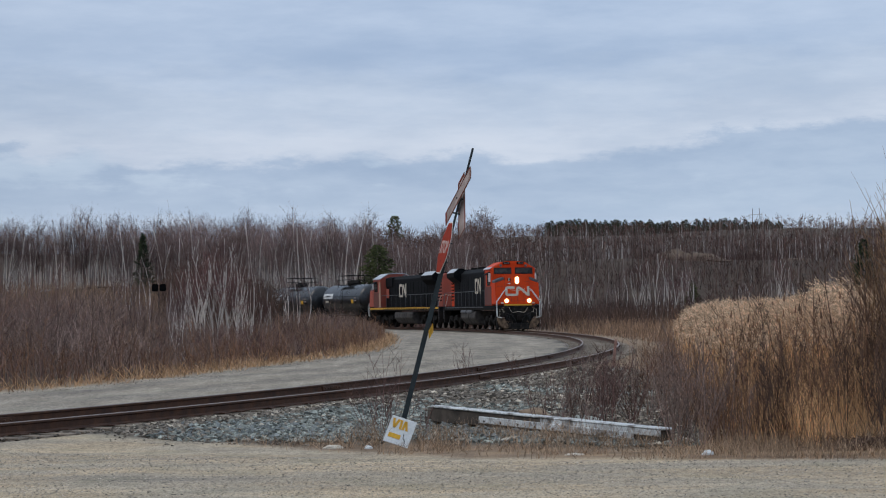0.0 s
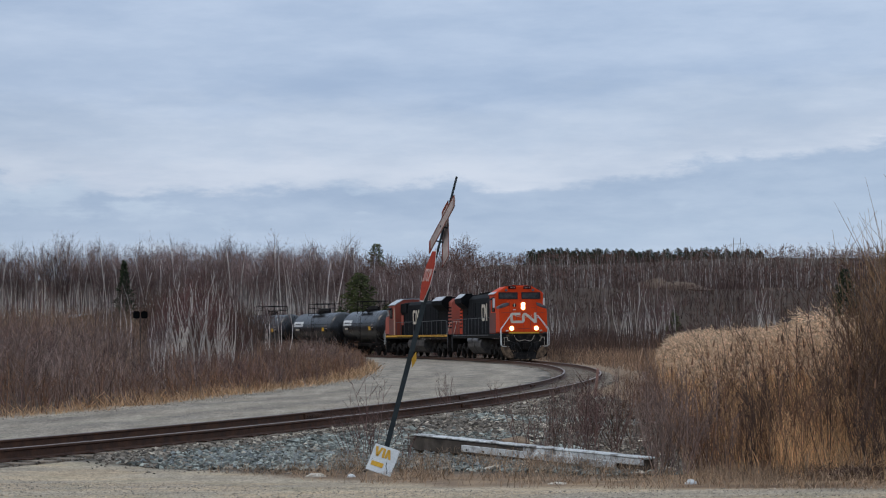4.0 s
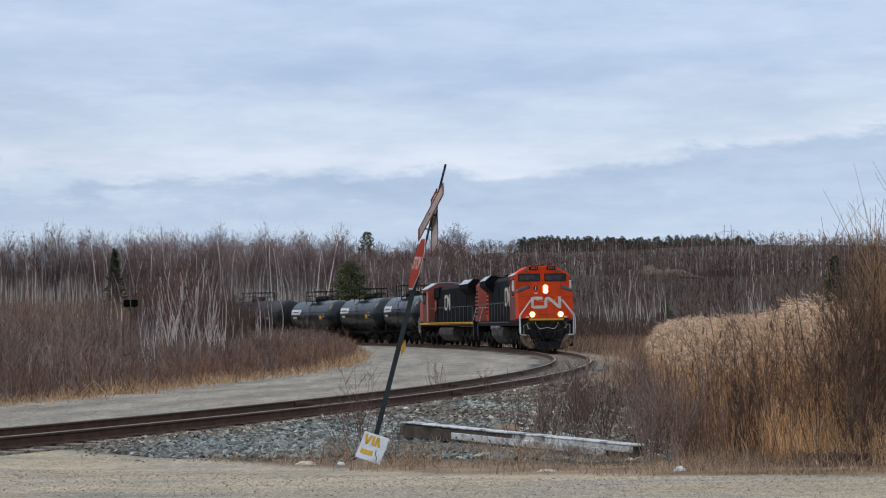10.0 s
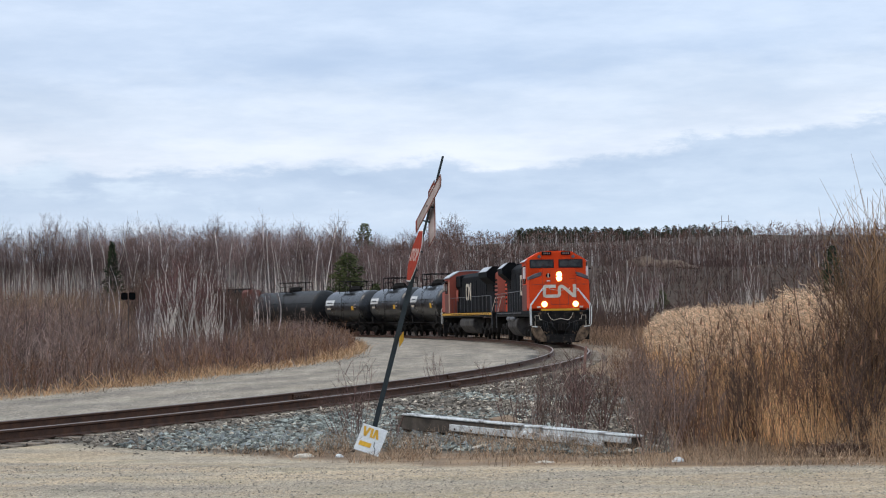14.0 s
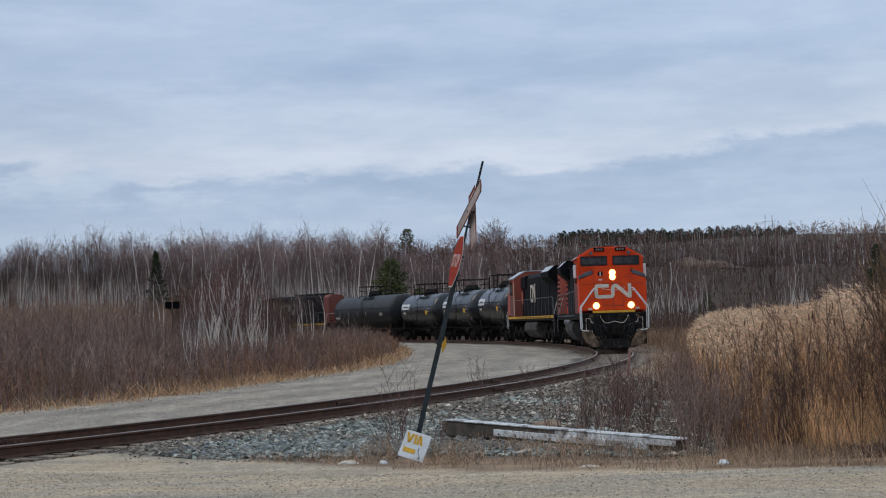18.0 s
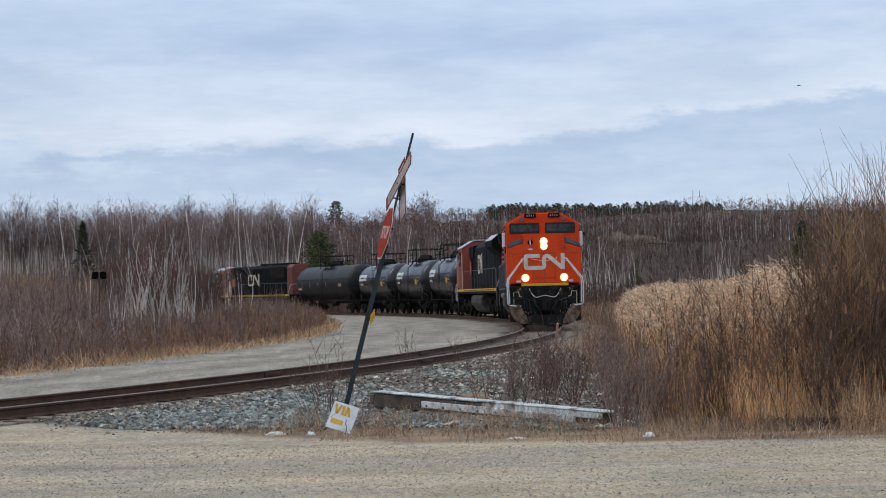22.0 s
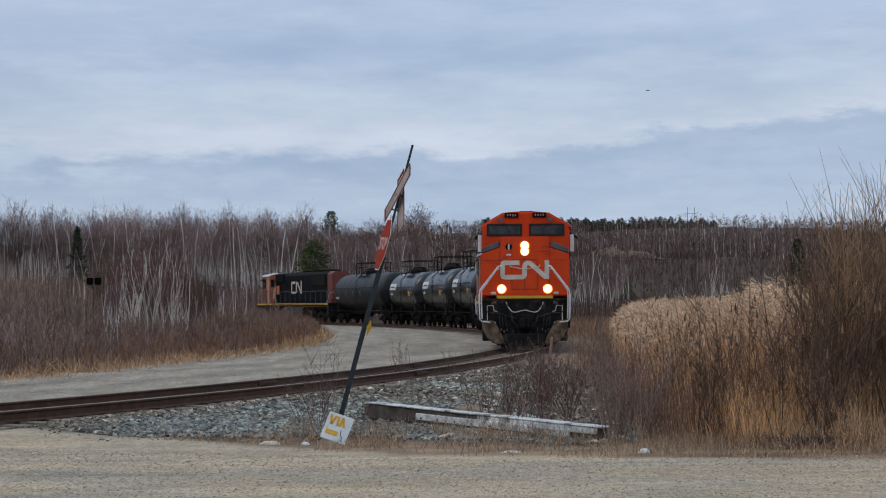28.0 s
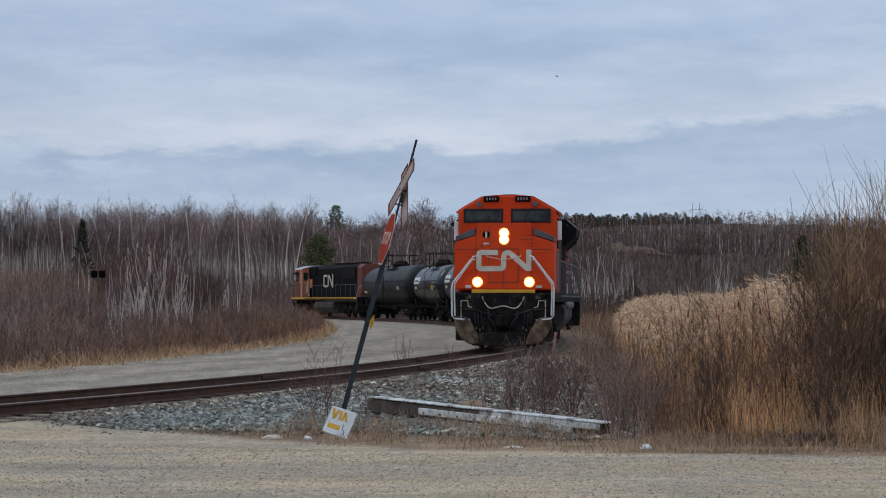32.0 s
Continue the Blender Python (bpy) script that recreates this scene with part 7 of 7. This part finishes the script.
def ballast():
    edge = lambda x: np.interp(x, (-5.2, -4.4, -3.7, -2.8, -1.4, -0.6, 0.2, 1, 2, 3.1, 5.3, 9), (27.5, 25.6, 24.9, 24.4, 23.9, 24.3, 23.9, 23.4, 22.7, 22.6, 22.5, 22))
    x, y = scatter(170000, -5.2, 5, 22, 50, lambda x, y: (y > edge(x) + 0.25 * lumps(x, y, 0.5)))
    d = track_side(x, y)
    k = (d < -1.42 - 0.12 * lumps(x, y, 0.4, 4)) & (d > -12) & (x < np.interp(y, (20, 24, 30, 40, 56), (2.8, 3.3, 3.9, 4.8, 7.2)))
    k &= rng.uniform(0, 1, len(x)) < np.interp(y, (22, 28, 34, 48), (0.72, 0.66, 0.32, 0.12))
    x, y, d = x[k], y[k], d[k]
    brown = lumps(x, y, 2.0, 3) + 0.95 * smooth(x, -1.2, 1.8) + 1.2 * smooth(d, -2.3, -1.7) + rng.normal(0, 0.35, len(x)) > 0.35
    tan = rng.uniform(0, 1, len(x)) < 0.05 + 0.30 * smooth(d, -2.1, -1.55) + 0.07 * smooth(x, -0.5, 1.5)
    for sel, m, nm in ((~brown & ~tan, M_STONE, "ballast_stones"), (brown & ~tan, M_STONE_BROWN, "brown_ballast_stones"), (tan, M_STONE_TAN, "tan_ballast_stones")):
        ob = new(nm, mesh_of(nm, *stone_cloud(x[sel], y[sel], (0.022 + 0.046 * rng.uniform(0, 1, sel.sum()) ** 1.5) * np.interp(y[sel], (22, 28, 34, 48), (1, 1, 1.35, 1.9))), m))
        tagged(ob, "loose angular %s ballast stones beside the track" % ("grey" if m is M_STONE else "brownish" if m is M_STONE_BROWN else "pale tan"), "stones", kind="stuff")
    x, y = scatter(9000, -5.5, 2.6, 21.5, 28, lambda x, y: (y < edge(x)) & (y > edge(x) - 1.3) & (rng.uniform(0, 1, len(x)) < np.clip(1 - (edge(x) - y) / 1.1, 0, 1) ** 2))
    ob = new("stray_stones", mesh_of("stray_stones", *stone_cloud(x, y, 0.008 + 0.028 * rng.uniform(0, 1, len(x)) ** 2), M_STONE_BROWN))
    tagged(ob, "stray ballast stones along the road's edge", "stones", kind="stuff")
    # the nearest stones of the shoulder, one by one
    kinds = []
    for k in range(7):
        v, f = stone_cloud(np.zeros(1), np.zeros(1), np.ones(1), np.zeros(1), 0.75)
        kinds.append(mesh_of("ballast_stone", v, f, M_STONE_SINGLE))
    sx, sy = scatter(2600, -3.9, 1.3, 23.8, 27.5, lambda x, y: (y > edge(x) + 0.05) & (track_side(x, y) < -1.5))
    for i, (px, py) in enumerate(zip(sx[:280], sy[:280])):
        s = rng.uniform(0.032, 0.058)
        shared("ballast_stone", kinds[i % 7], track, Matrix.Translation((px, py, float(ground_z([px], [py])[0]) + s * 0.55)) @ Matrix.Rotation(rng.uniform(0, 6.28), 4, "Z") @ Matrix.Diagonal((s, s, s, 1)))
    # stones between and outside the rails
    s, side = rng.uniform(8, 80, 11000), rng.uniform(-1.5, 1.15, 11000)
    th = np.interp(s, TS, TH)
    x, y = np.interp(s, TS, TX) - np.sin(th) * side, np.interp(s, TS, TY) + np.cos(th) * side
    k = (np.abs(np.abs(side) - 0.753) > 0.11) & (y > 15)
    x, y = x[k], y[k]
    tagged(new("bed_stones", mesh_of("bed_stones", *stone_cloud(x, y, rng.uniform(0.022, 0.045, len(x)), np.full(len(x), -0.03)), M_STONE_BROWN)), "brownish ballast between the rails", "stones", kind="stuff")
    # pebbles of the road and lot
    x, y = scatter(52000, -6, 6.5, 13.5, 23.5, lambda x, y: (y < 20.5 - 0.45 * x) | (y < 20))
    x2, y2 = scatter(7000, -8, 3, 26, 70, lambda x, y: (track_side(x, y) > 1.2) & (x > brush_edge(y)))
    x, y = np.r_[x, x2], np.r_[y, y2]
    tagged(new("road_pebbles", mesh_of("road_pebbles", *stone_cloud(x, y, 0.003 + 0.0105 * rng.uniform(0, 1, len(x)) ** 3, None, 0.6), M_PEBBLE)), "small loose pebbles on the gravel road", "stones", kind="stuff")
    # a low windrow of coarser gravel along the foot of the thicket
    y = rng.uniform(34, 84, 2600)
    x = brush_edge(y) + 0.30 + 0.25 * lumps(y, y, 2.0) + np.abs(rng.normal(0, 0.35, len(y)))
    ob = new("gravel_windrow", mesh_of("gravel_windrow", *stone_cloud(x, y, 0.008 + 0.016 * rng.uniform(0, 1, len(x)) ** 2), M_PEBBLE))
    tagged(ob, "low windrow of coarse gravel along the thicket's foot", "stones", kind="stuff")


ballast()


def rock_things():
    def boulder(name, x, y, sx, sy, sz, material, label, seed, yaw=0.0, sink=0.35):
        bm = bmesh.new()
        bmesh.ops.create_icosphere(bm, subdivisions=3, radius=1)
        for v in bm.verts:
            k = 1 + 0.28 * noise.noise(v.co * 1.3 + Vector((seed, 0, 0))) + 0.12 * noise.noise(v.co * 3.4 + Vector((0, seed, 0)))
            v.co = Vector((v.co.x * sx * k, v.co.y * sy * k, v.co.z * sz * k))
        ob = part(name, bm, material, None, "", True, Matrix.Translation((x, y, float(ground_z([x], [y])[0]) + sz * (1 - 2 * sink))) @ Matrix.Rotation(yaw, 4, "Z"))
        tagged(ob, label, "rock")
    boulder("boulder", 1.40, 29.35, 0.24, 0.16, 0.11, M_BOULDER, "pale brown boulder among the ballast", 3.0)
    boulder("boulder", 2.04, 27.54, 0.26, 0.16, 0.10, M_STONE, "grey boulder among the ballast", 4.0)
    boulder("pale_stone", -1.37, 22.95, 0.115, 0.07, 0.035, M_OFFWHITE, "flat whitish stone at the road's edge", 5.0)
    boulder("pale_stone", -0.93, 22.85, 0.05, 0.045, 0.03, M_WHITE, "small whitish stone at the road's edge", 6.0)
    boulder("pale_stone", 0.78, 23.6, 0.075, 0.05, 0.045, M_OFFWHITE, "small pale stone in the dry grass", 7.0)
    boulder("pale_stone", 2.93, 20.85, 0.06, 0.045, 0.04, M_WHITE, "white stone at the road's edge", 8.0)
    boulder("pale_stone", 1.47, 21.2, 0.11, 0.06, 0.02, M_OFFWHITE, "flat pale stone at the road's edge", 9.0)
    for k, (az, r, sx, sz) in enumerate(((7.0, 286, 2.8, 1.75), (7.8, 282, 3.6, 1.35), (8.3, 279, 1.6, 0.4), (6.6, 290, 1.4, 0.6), (10.6, 290, 2.5, 0.4))):
        x, y = at_az(az, r)
        boulder("rock_outcrop", x, y, sx, 4.0, sz, M_ROCK, "bare pale brown rock outcrop on the hillside", 11.0 + k, 0.2 * k, 0.62)


rock_things()


def crossing_sign():
    """A leaning post with crossbuck, octagonal sign and small yellow diamond."""
    base, tip = Vector((-0.60, 24.45, -0.05)), Vector((0.417, 24.45, 3.755))
    up = (tip - base).normalized()
    T = tagged(new("crossing_sign"), "leaning grey post with a railway crossbuck and red octagonal sign", "sign")
    T.matrix_basis = Matrix.Translation(base) @ Vector((0, 0, 1)).rotation_difference(up).to_matrix().to_4x4()
    ln = (tip - base).length
    ch = [(-0.032, -0.022), (0.032, -0.022), (0.032, 0.016), (0.020, 0.022), (0.020, -0.010), (-0.020, -0.010), (-0.020, 0.022), (-0.032, 0.016)]
    part("post", bm_prism(ch, 0, ln * 0.62, "z"), M_STEEL, T)
    part("upper_post", bm_prism([(-0.015, -0.012), (0.015, -0.012), (0.015, 0.012), (-0.015, 0.012)], ln * 0.60, ln, "z", 0.006), M_STEEL, T)
    yaw = -75.0

    def plate(name, outline, depth, z, material, label, parent=T, off=0.035, spin=0.0):
        return part(name, bm_prism(outline, -off - depth, -off, "y"), material, parent, label, at=pose(0, 0, z, 0, 0, yaw) @ pose(0, 0, 0, 0, spin, 0))
    for spin, off, cz, L in ((45, -0.050, 3.17, 0.53), (-45, 0.030, 3.275, 0.455)):
        w = 0.115
        plate("crossbuck_blade", [(-L, -w), (L, -w), (L + 0.02, 0), (L, w), (-L, w), (-L - 0.02, 0)], 0.006, cz, M_SIGNGREY, "greyish crossbuck board with red border", T, off, spin)
        bd = bmesh.new()
        for a, b, c, d in ((-L, L, w - 0.016, w), (-L, L, -w, -w + 0.016), (-L, -L + 0.05, -w, w), (L - 0.016, L, -w, w)):
            bm_box(a, b, -off - 0.011, -off - 0.0065, c, d, 0, bd)
        part("crossbuck_border", bd, M_SIGNBROWN, T, "faded red border", at=pose(0, 0, cz, 0, 0, yaw) @ pose(0, 0, 0, 0, spin, 0))
    yaw = -80.5
    oct_ = lambda r: [(r * math.cos(math.radians(22.5 + 45 * k)), r * math.sin(math.radians(22.5 + 45 * k))) for k in range(8)]
    plate("octagon_rim", oct_(0.375), 0.003, 2.575, M_WHITE, "white rim", T, 0.036)
    plate("octagon", oct_(0.360), 0.004, 2.575, M_SIGNRED, "faded red octagonal plate", T, 0.040)
    cu = bpy.data.curves.new("lettering", "FONT")
    cu.body, cu.size, cu.align_x, cu.align_y, cu.extrude, cu.offset = "STOP", 0.23, "CENTER", "CENTER", 0.002, 0.006
    tmp = bpy.data.objects.new("lettering", cu)
    me = bpy.data.meshes.new_from_object(tmp)
    bpy.data.objects.remove(tmp)
    me.materials.clear()
    me.materials.append(M_WORN_LETTER)
    ob = new("lettering", me)
    ob.parent = T
    ob.matrix_basis = pose(0, 0, 2.575, 0, 0, yaw) @ pose(0, -0.0465, 0, 90, 0, 0)
    tagged(ob, "worn white lettering")
    q, yaw = 0.105, 73.0
    plate("diamond", [(-q, 0), (0, -q), (q, 0), (0, q)], 0.004, 1.47, M_YELLOW, "small yellow diamond marker", T, 0.06)
    for z in (3.05, 3.25, 2.4, 2.65, 1.47):
        part("bolt", bm_lathe([(-0.05, 0.012), (0.05, 0.012)], "y", 6, None, pose(0, 0, z, 0, 0, yaw)), M_STEEL, T)


crossing_sign()


def board_sign():
    S = tagged(new("board_sign"), "small white board with yellow bars leaning by the post's foot", "sign")
    S.matrix_basis = pose(-0.5445, 22.9, 0.150, -25, 18, -10) @ Matrix.Scale(0.955, 4)
    part("board", bm_box(-0.168, 0.168, -0.006, 0.006, -0.185, 0.185, 0.004), M_WHITE, S, "white board")
    m = bmesh.new()
    for x0, x1 in ((-0.130, -0.092), (-0.058, -0.092), (-0.024, -0.012), (0.032, 0.022), (0.032, 0.078)):
        flip = 1 if x0 != 0.032 else -1
        bm_prism([(x0 - 0.016, 0.150), (x0 + 0.016, 0.150), (x1 + 0.016, 0.025), (x1 - 0.016, 0.025)], -0.012 - 0.001 * flip, -0.0065, "y", 0, m)
    part("mark", m, M_YELLOW, S, "slanted yellow bars")
    part("mark_base", bm_box(-0.13, 0.03, -0.012, -0.0065, -0.11, -0.05), M_YELLOW, S)
    part("scribble", bm_tube([(0.06, -0.010, -0.02), (0.07, -0.010, -0.08), (0.10, -0.010, -0.11), (0.11, -0.010, -0.17)], 0.004, 4), M_BLACK, S)


board_sign()


def fallen_beam():
    a, b = Vector((-0.13, 27.8, 0.13)), Vector((2.76, 23.2, 0.05))
    ax = (b - a)
    B = tagged(new("fallen_beam"), "long weathered timber with peeling white paint lying on the ballast", "beam")
    B.matrix_basis = Matrix.Translation((a + b) / 2) @ Matrix.Rotation(math.atan2(ax.y, ax.x), 4, "Z") @ Matrix.Rotation(-math.atan2(ax.z, ax.xy.length), 4, "Y")
    h = ax.length / 2
    part("timber", bm_prism([(-h, -0.16), (h, -0.09), (h, 0.06), (-h, 0.06)], -0.08, 0.08, "y", 0.018), M_WOODGREY, B, "grey weathered timber")
    part("top_board", bm_box(-h + 0.02, h + 0.03, -0.11, 0.09, 0.062, 0.088, 0.01), M_WOODWHITE, B, "peeling white top board")
    part("side_board", bm_box(-h + 1.35, h - 0.55, -0.125, -0.084, -0.09, 0.005, 0.008), M_WOODWHITE, B, "white side board with bolt holes")
    part("end_board", bm_box(h - 2.6, h - 0.01, -0.10, -0.082, -0.02, 0.058, 0.006), M_WOODWHITE, B)
    for k in range(5):
        part("bolt", bm_lathe([(-0.135, 0.014), (-0.123, 0.016)], "y", 8, None, pose(-h + 1.5 + k * 0.42, 0, -0.06)), M_UNDER, B)
    part("broken_end", bm_box(-h - 0.12, -h + 0.005, -0.08, 0.06, -0.12, 0.04, 0.02), M_WOODGREY, B)
    for k, (y, z, ln) in enumerate(((-0.06, -0.09, 0.26), (-0.01, 0.0, 0.34), (0.05, -0.04, 0.22), (-0.04, 0.05, 0.18), (0.02, -0.12, 0.30))):
        part("splinter", bm_prism([(-h + 0.02, z - 0.02), (-h + 0.02, z + 0.02), (-h - ln, z + 0.01 * (k % 3 - 1))], y - 0.018, y + 0.018, "y"), M_WOODGREY, B)


fallen_beam()


def rounded_plate(cx, cz, a, b, r):
    """A plate's outline with round corners."""
    return [(cx + sx * (a - r) + r * math.cos(t), cz + sz * (b - r) + r * math.sin(t)) for sx, sz, q in ((1, 1, 0), (-1, 1, 1), (-1, -1, 2), (1, -1, 3)) for t in [(q + k / 4) * math.pi / 2 for k in range(5)]]


def yard_marker():
    x, y = at_az(-8.67, 62)
    m = tagged(new("track_marker"), "black twin-plate track marker on a thin post in the brush", "sign")
    m.matrix_basis = pose(x, y, float(ground_z([x], [y])[0]), 0, 0, 8)
    part("post", bm_tube([(0, 0, -0.1), (0, 0, 2.42)], 0.010, 8), M_GRIME, m)
    for s in (-1, 1):
        part("plate", bm_prism(rounded_plate(s * 0.125, 2.48, 0.108, 0.12, 0.05), -0.05, -0.03, "y"), M_PLATE, m, "black plate")


yard_marker()


def stake():
    st = tagged(new("wooden_stake"), "weathered reddish wooden stake leaning beside the ballast", "stake")
    st.matrix_basis = pose(4.61, 50.91, 0, 0, 6, 0)
    part("shaft", bm_prism([(-0.035, -0.035), (0.035, -0.035), (0.035, 0.035), (-0.035, 0.035)], -0.1, 0.74, "z", 0.008), M_STAKE, st)
    part("pointed_top", bm_lathe([(0.74, 0.045), (0.79, 0.012)], "z", 4), M_STAKE, st)


stake()


def pylon():
    x, y = at_az(9.55, 900)
    p = tagged(new("power_pylon"), "distant grey wooden-frame power pylon on the ridge", "pylon")
    p.matrix_basis = pose(x, y, float(ground_z([x], [y])[0]) + 0, 0, 0, 0)
    for s in (-1, 1):
        part("leg", bm_tube([(s * 2.6, 0, -1), (s * 1.6, 0, 27)], 0.13, 6), M_BARK, p)
    part("cross_arm", bm_tube([(-3, 0, 24), (3, 0, 24)], 0.09, 6), M_BARK, p)
    part("brace", bm_tube([(-2.0, 0, 18), (1.7, 0, 25)], 0.07, 6), M_BARK, p)


pylon()


# saplings by the ballast, each a thing
def sapling(x, y, h, n, seed, material, label):
    r = np.random.default_rng(seed)
    z = float(ground_z([x], [y])[0])
    b = np.zeros((n, 3)) + np.c_[r.normal(0, 0.05, (n, 2)), np.full(n, -0.03)]
    a = r.uniform(0, 6.28, n)
    hh = h * r.uniform(0.6, 1, n)
    t = b + np.c_[np.cos(a) * hh * r.uniform(0.1, 0.5, n), np.sin(a) * hh * 0.25, hh]
    out = [stems(b, t, 0.006, 0.002, r.normal(0, 0.05, (n, 3)), 3)]
    for k in range(5):
        f = r.uniform(0.3, 0.95, n)[:, None]
        p = b + (t - b) * f
        a2 = r.uniform(0, 6.28, n)
        out.append(stems(p, p + np.c_[np.cos(a2) * 0.16 * h, np.sin(a2) * 0.1 * h, np.full(n, 0.2 * h)], 0.0032, 0.0015, None, 1))
    ob = tagged(new("sapling", mesh_of("sapling", *gather(out), material)), label, "shrub", "saplings by the ballast")
    ob.location = (x, y, z)


for i, (x, y, h, n) in enumerate(((-0.95, 29.5, 0.75, 7), (-0.55, 29.8, 0.6, 5), (1.35, 25.6, 1.15, 8), (1.75, 27.2, 0.9, 8), (2.2, 25.2, 1.25, 7), (2.55, 29.0, 1.2, 9), (0.55, 44.0, 0.9, 9), (1.75, 45.5, 0.7, 7), (-0.25, 26.4, 0.5, 5), (-0.85, 26.2, 1.15, 9), (-1.05, 26.6, 0.9, 6), (3.05, 34.0, 1.35, 8))):
    sapling(x, y, h, n, 50 + i, M_TWIG, "leafless dark sapling beside the ballast")


thin = np.random.default_rng(77)
for i in range(16):
    y = thin.uniform(24.6, 33)
    x = float(np.interp(y, (24, 30, 40), (2.6, 3.0, 3.8))) - abs(thin.normal(0, 0.55))
    sapling(x, y, thin.uniform(0.7, 1.3), int(thin.integers(7, 12)), 90 + i, (M_TWIG_DARK, M_TWIG, M_TWIG_GREY)[i % 3], "leafless twiggy bush at the ballast's edge")


# ties, last: the nearest as single pieces
BOLTS = []


def ties():
    me = bm_mesh("tie", bm_box(-0.115, 0.115, -1.32, 1.30, -0.17, -0.004, 0.012), M_TIE)
    plate = bm_mesh("tie_plate", bm_box(-0.09, 0.09, -0.16, 0.16, -0.004, 0.012, 0.004), M_RAIL)
    joint = bm_mesh("joint_bar", bm_box(-0.45, 0.45, -0.05, -0.016, 0.035, 0.125, 0.008), M_RAIL)
    for b in (-0.36, -0.22, -0.08, 0.08, 0.22, 0.36):
        nut = bm_mesh("joint_bolt", bm_lathe([(-0.075, 0.016), (-0.048, 0.018)], "y", 6, None, pose(b, 0, 0.08)), M_JOINT)
        BOLTS.append(nut)
    for i, s in enumerate(np.arange(-14, 128, 0.52)):
        x, y, th = on_track(s)
        a = th + rng.normal(0, 0.02)
        shared("tie", me, track, Matrix.Translation((x + rng.normal(0, 0.02), y + rng.normal(0, 0.02), rng.normal(0, 0.004))) @ Matrix.Rotation(a, 4, "Z"))
        if s < 60:
            for side in (-0.753, 0.753):
                px, py, _ = on_track(s, side)
                shared("tie_plate", plate, track, Matrix.Translation((px, py, -0.002)) @ Matrix.Rotation(th, 4, "Z"))
    for s in (5.9, 17.4, 28.9, 40.4, 51.9, 63.4, 74.9):
        for side in (0.753, -0.753):
            if side < 0 and s < 40:
                continue
            x, y, th = on_track(s + (0 if side > 0 else 5.9), side)
            shared("joint_bar", joint, track, Matrix.Translation((x, y, 0)) @ Matrix.Rotation(th, 4, "Z"))
            for nut in BOLTS:
                shared("joint_bolt", nut, track, Matrix.Translation((x, y, 0)) @ Matrix.Rotation(th, 4, "Z"))


ties()


# ---- motion ----
S_ROWS = [(0, 130.63), (2, 125.68), (4, 120.79), (6, 115.96), (8, 111.2), (10, 106.49), (12, 101.85), (14, 97.26), (16, 92.74),
          (18, 88.28), (20, 83.88), (22, 79.57), (24, 75.35), (26, 71.23), (28, 67.26), (30, 63.45), (32, 59.85)]


def head_at(t):
    """Where the leader's front is along the track, by a cubic through the rows."""
    i = min(max(int(t // 2), 0), len(S_ROWS) - 2)
    p = [S_ROWS[min(max(k, 0), len(S_ROWS) - 1)][1] for k in (i - 1, i, i + 1, i + 2)]
    if i == 0:
        p[0] = 2 * p[1] - p[2]
    if i == len(S_ROWS) - 2:
        p[3] = 2 * p[2] - p[1]
    u = (t - S_ROWS[i][0]) / 2
    return 0.5 * (2 * p[1] + (p[2] - p[0]) * u + (2 * p[0] - 5 * p[1] + 4 * p[2] - p[3]) * u * u + (3 * p[1] - p[0] - 3 * p[2] + p[3]) * u ** 3)


def vehicle_pose(t, back, half, turned):
    s = head_at(t) + back
    ax, ay, _ = on_track(s - half)
    bx, by, _ = on_track(s + half)
    a = math.atan2(ay - by, ax - bx) + (math.pi if turned else 0)
    return Matrix.Translation(((ax + bx) / 2, (ay + by) / 2, RAIL_TOP)) @ Matrix.Rotation(a, 4, "Z")


def bird_pose(t):
    x, y = at_az(11.96 - 0.74 * (t - 23), 300)
    return pose(x, y, 1.64 + 300 * math.tan(radians(6.12 + 0.083 * (t - 23))), 8 * math.sin(t * 1.3), 0, 186)


def motions():
    walk(BIRD, [(t, bird_pose(t)) for t in range(0, 33, 2)])
    times = [float(t) for t in range(33)]
    steps = [0.25 * k for k in range(129)]
    place = {}
    for thing, back, half, turned in CONSIST:
        walk(thing, [(t, vehicle_pose(t, back, half, turned)) for t in times])
        place[thing] = (back, turned)
    for truck, thing, x in TRUCKS:
        back, turned = place[thing]
        rows = []
        for t in times[::2]:
            s = head_at(t) + back + (x if turned else -x)
            _, _, th = on_track(s)
            ahead = th + math.pi + (math.pi if turned else 0)
            m = vehicle_pose(t, back, abs(x), turned)
            a = m.to_euler().z
            turn = (ahead - a + math.pi) % (2 * math.pi) - math.pi
            rows.append((t, Matrix.Translation((x, 0, 0)) @ Matrix.Rotation(turn, 4, "Z")))
        walk(truck, rows)
    for wheel, r, x in WHEELS:
        turned = place[wheel.parent.parent][1]
        s0 = head_at(0)
        walk(wheel, [(t, Matrix.Translation((x, 0, r)) @ Matrix.Rotation((-1 if turned else 1) * (s0 - head_at(t)) / r, 4, "Y")) for t in steps])


motions()
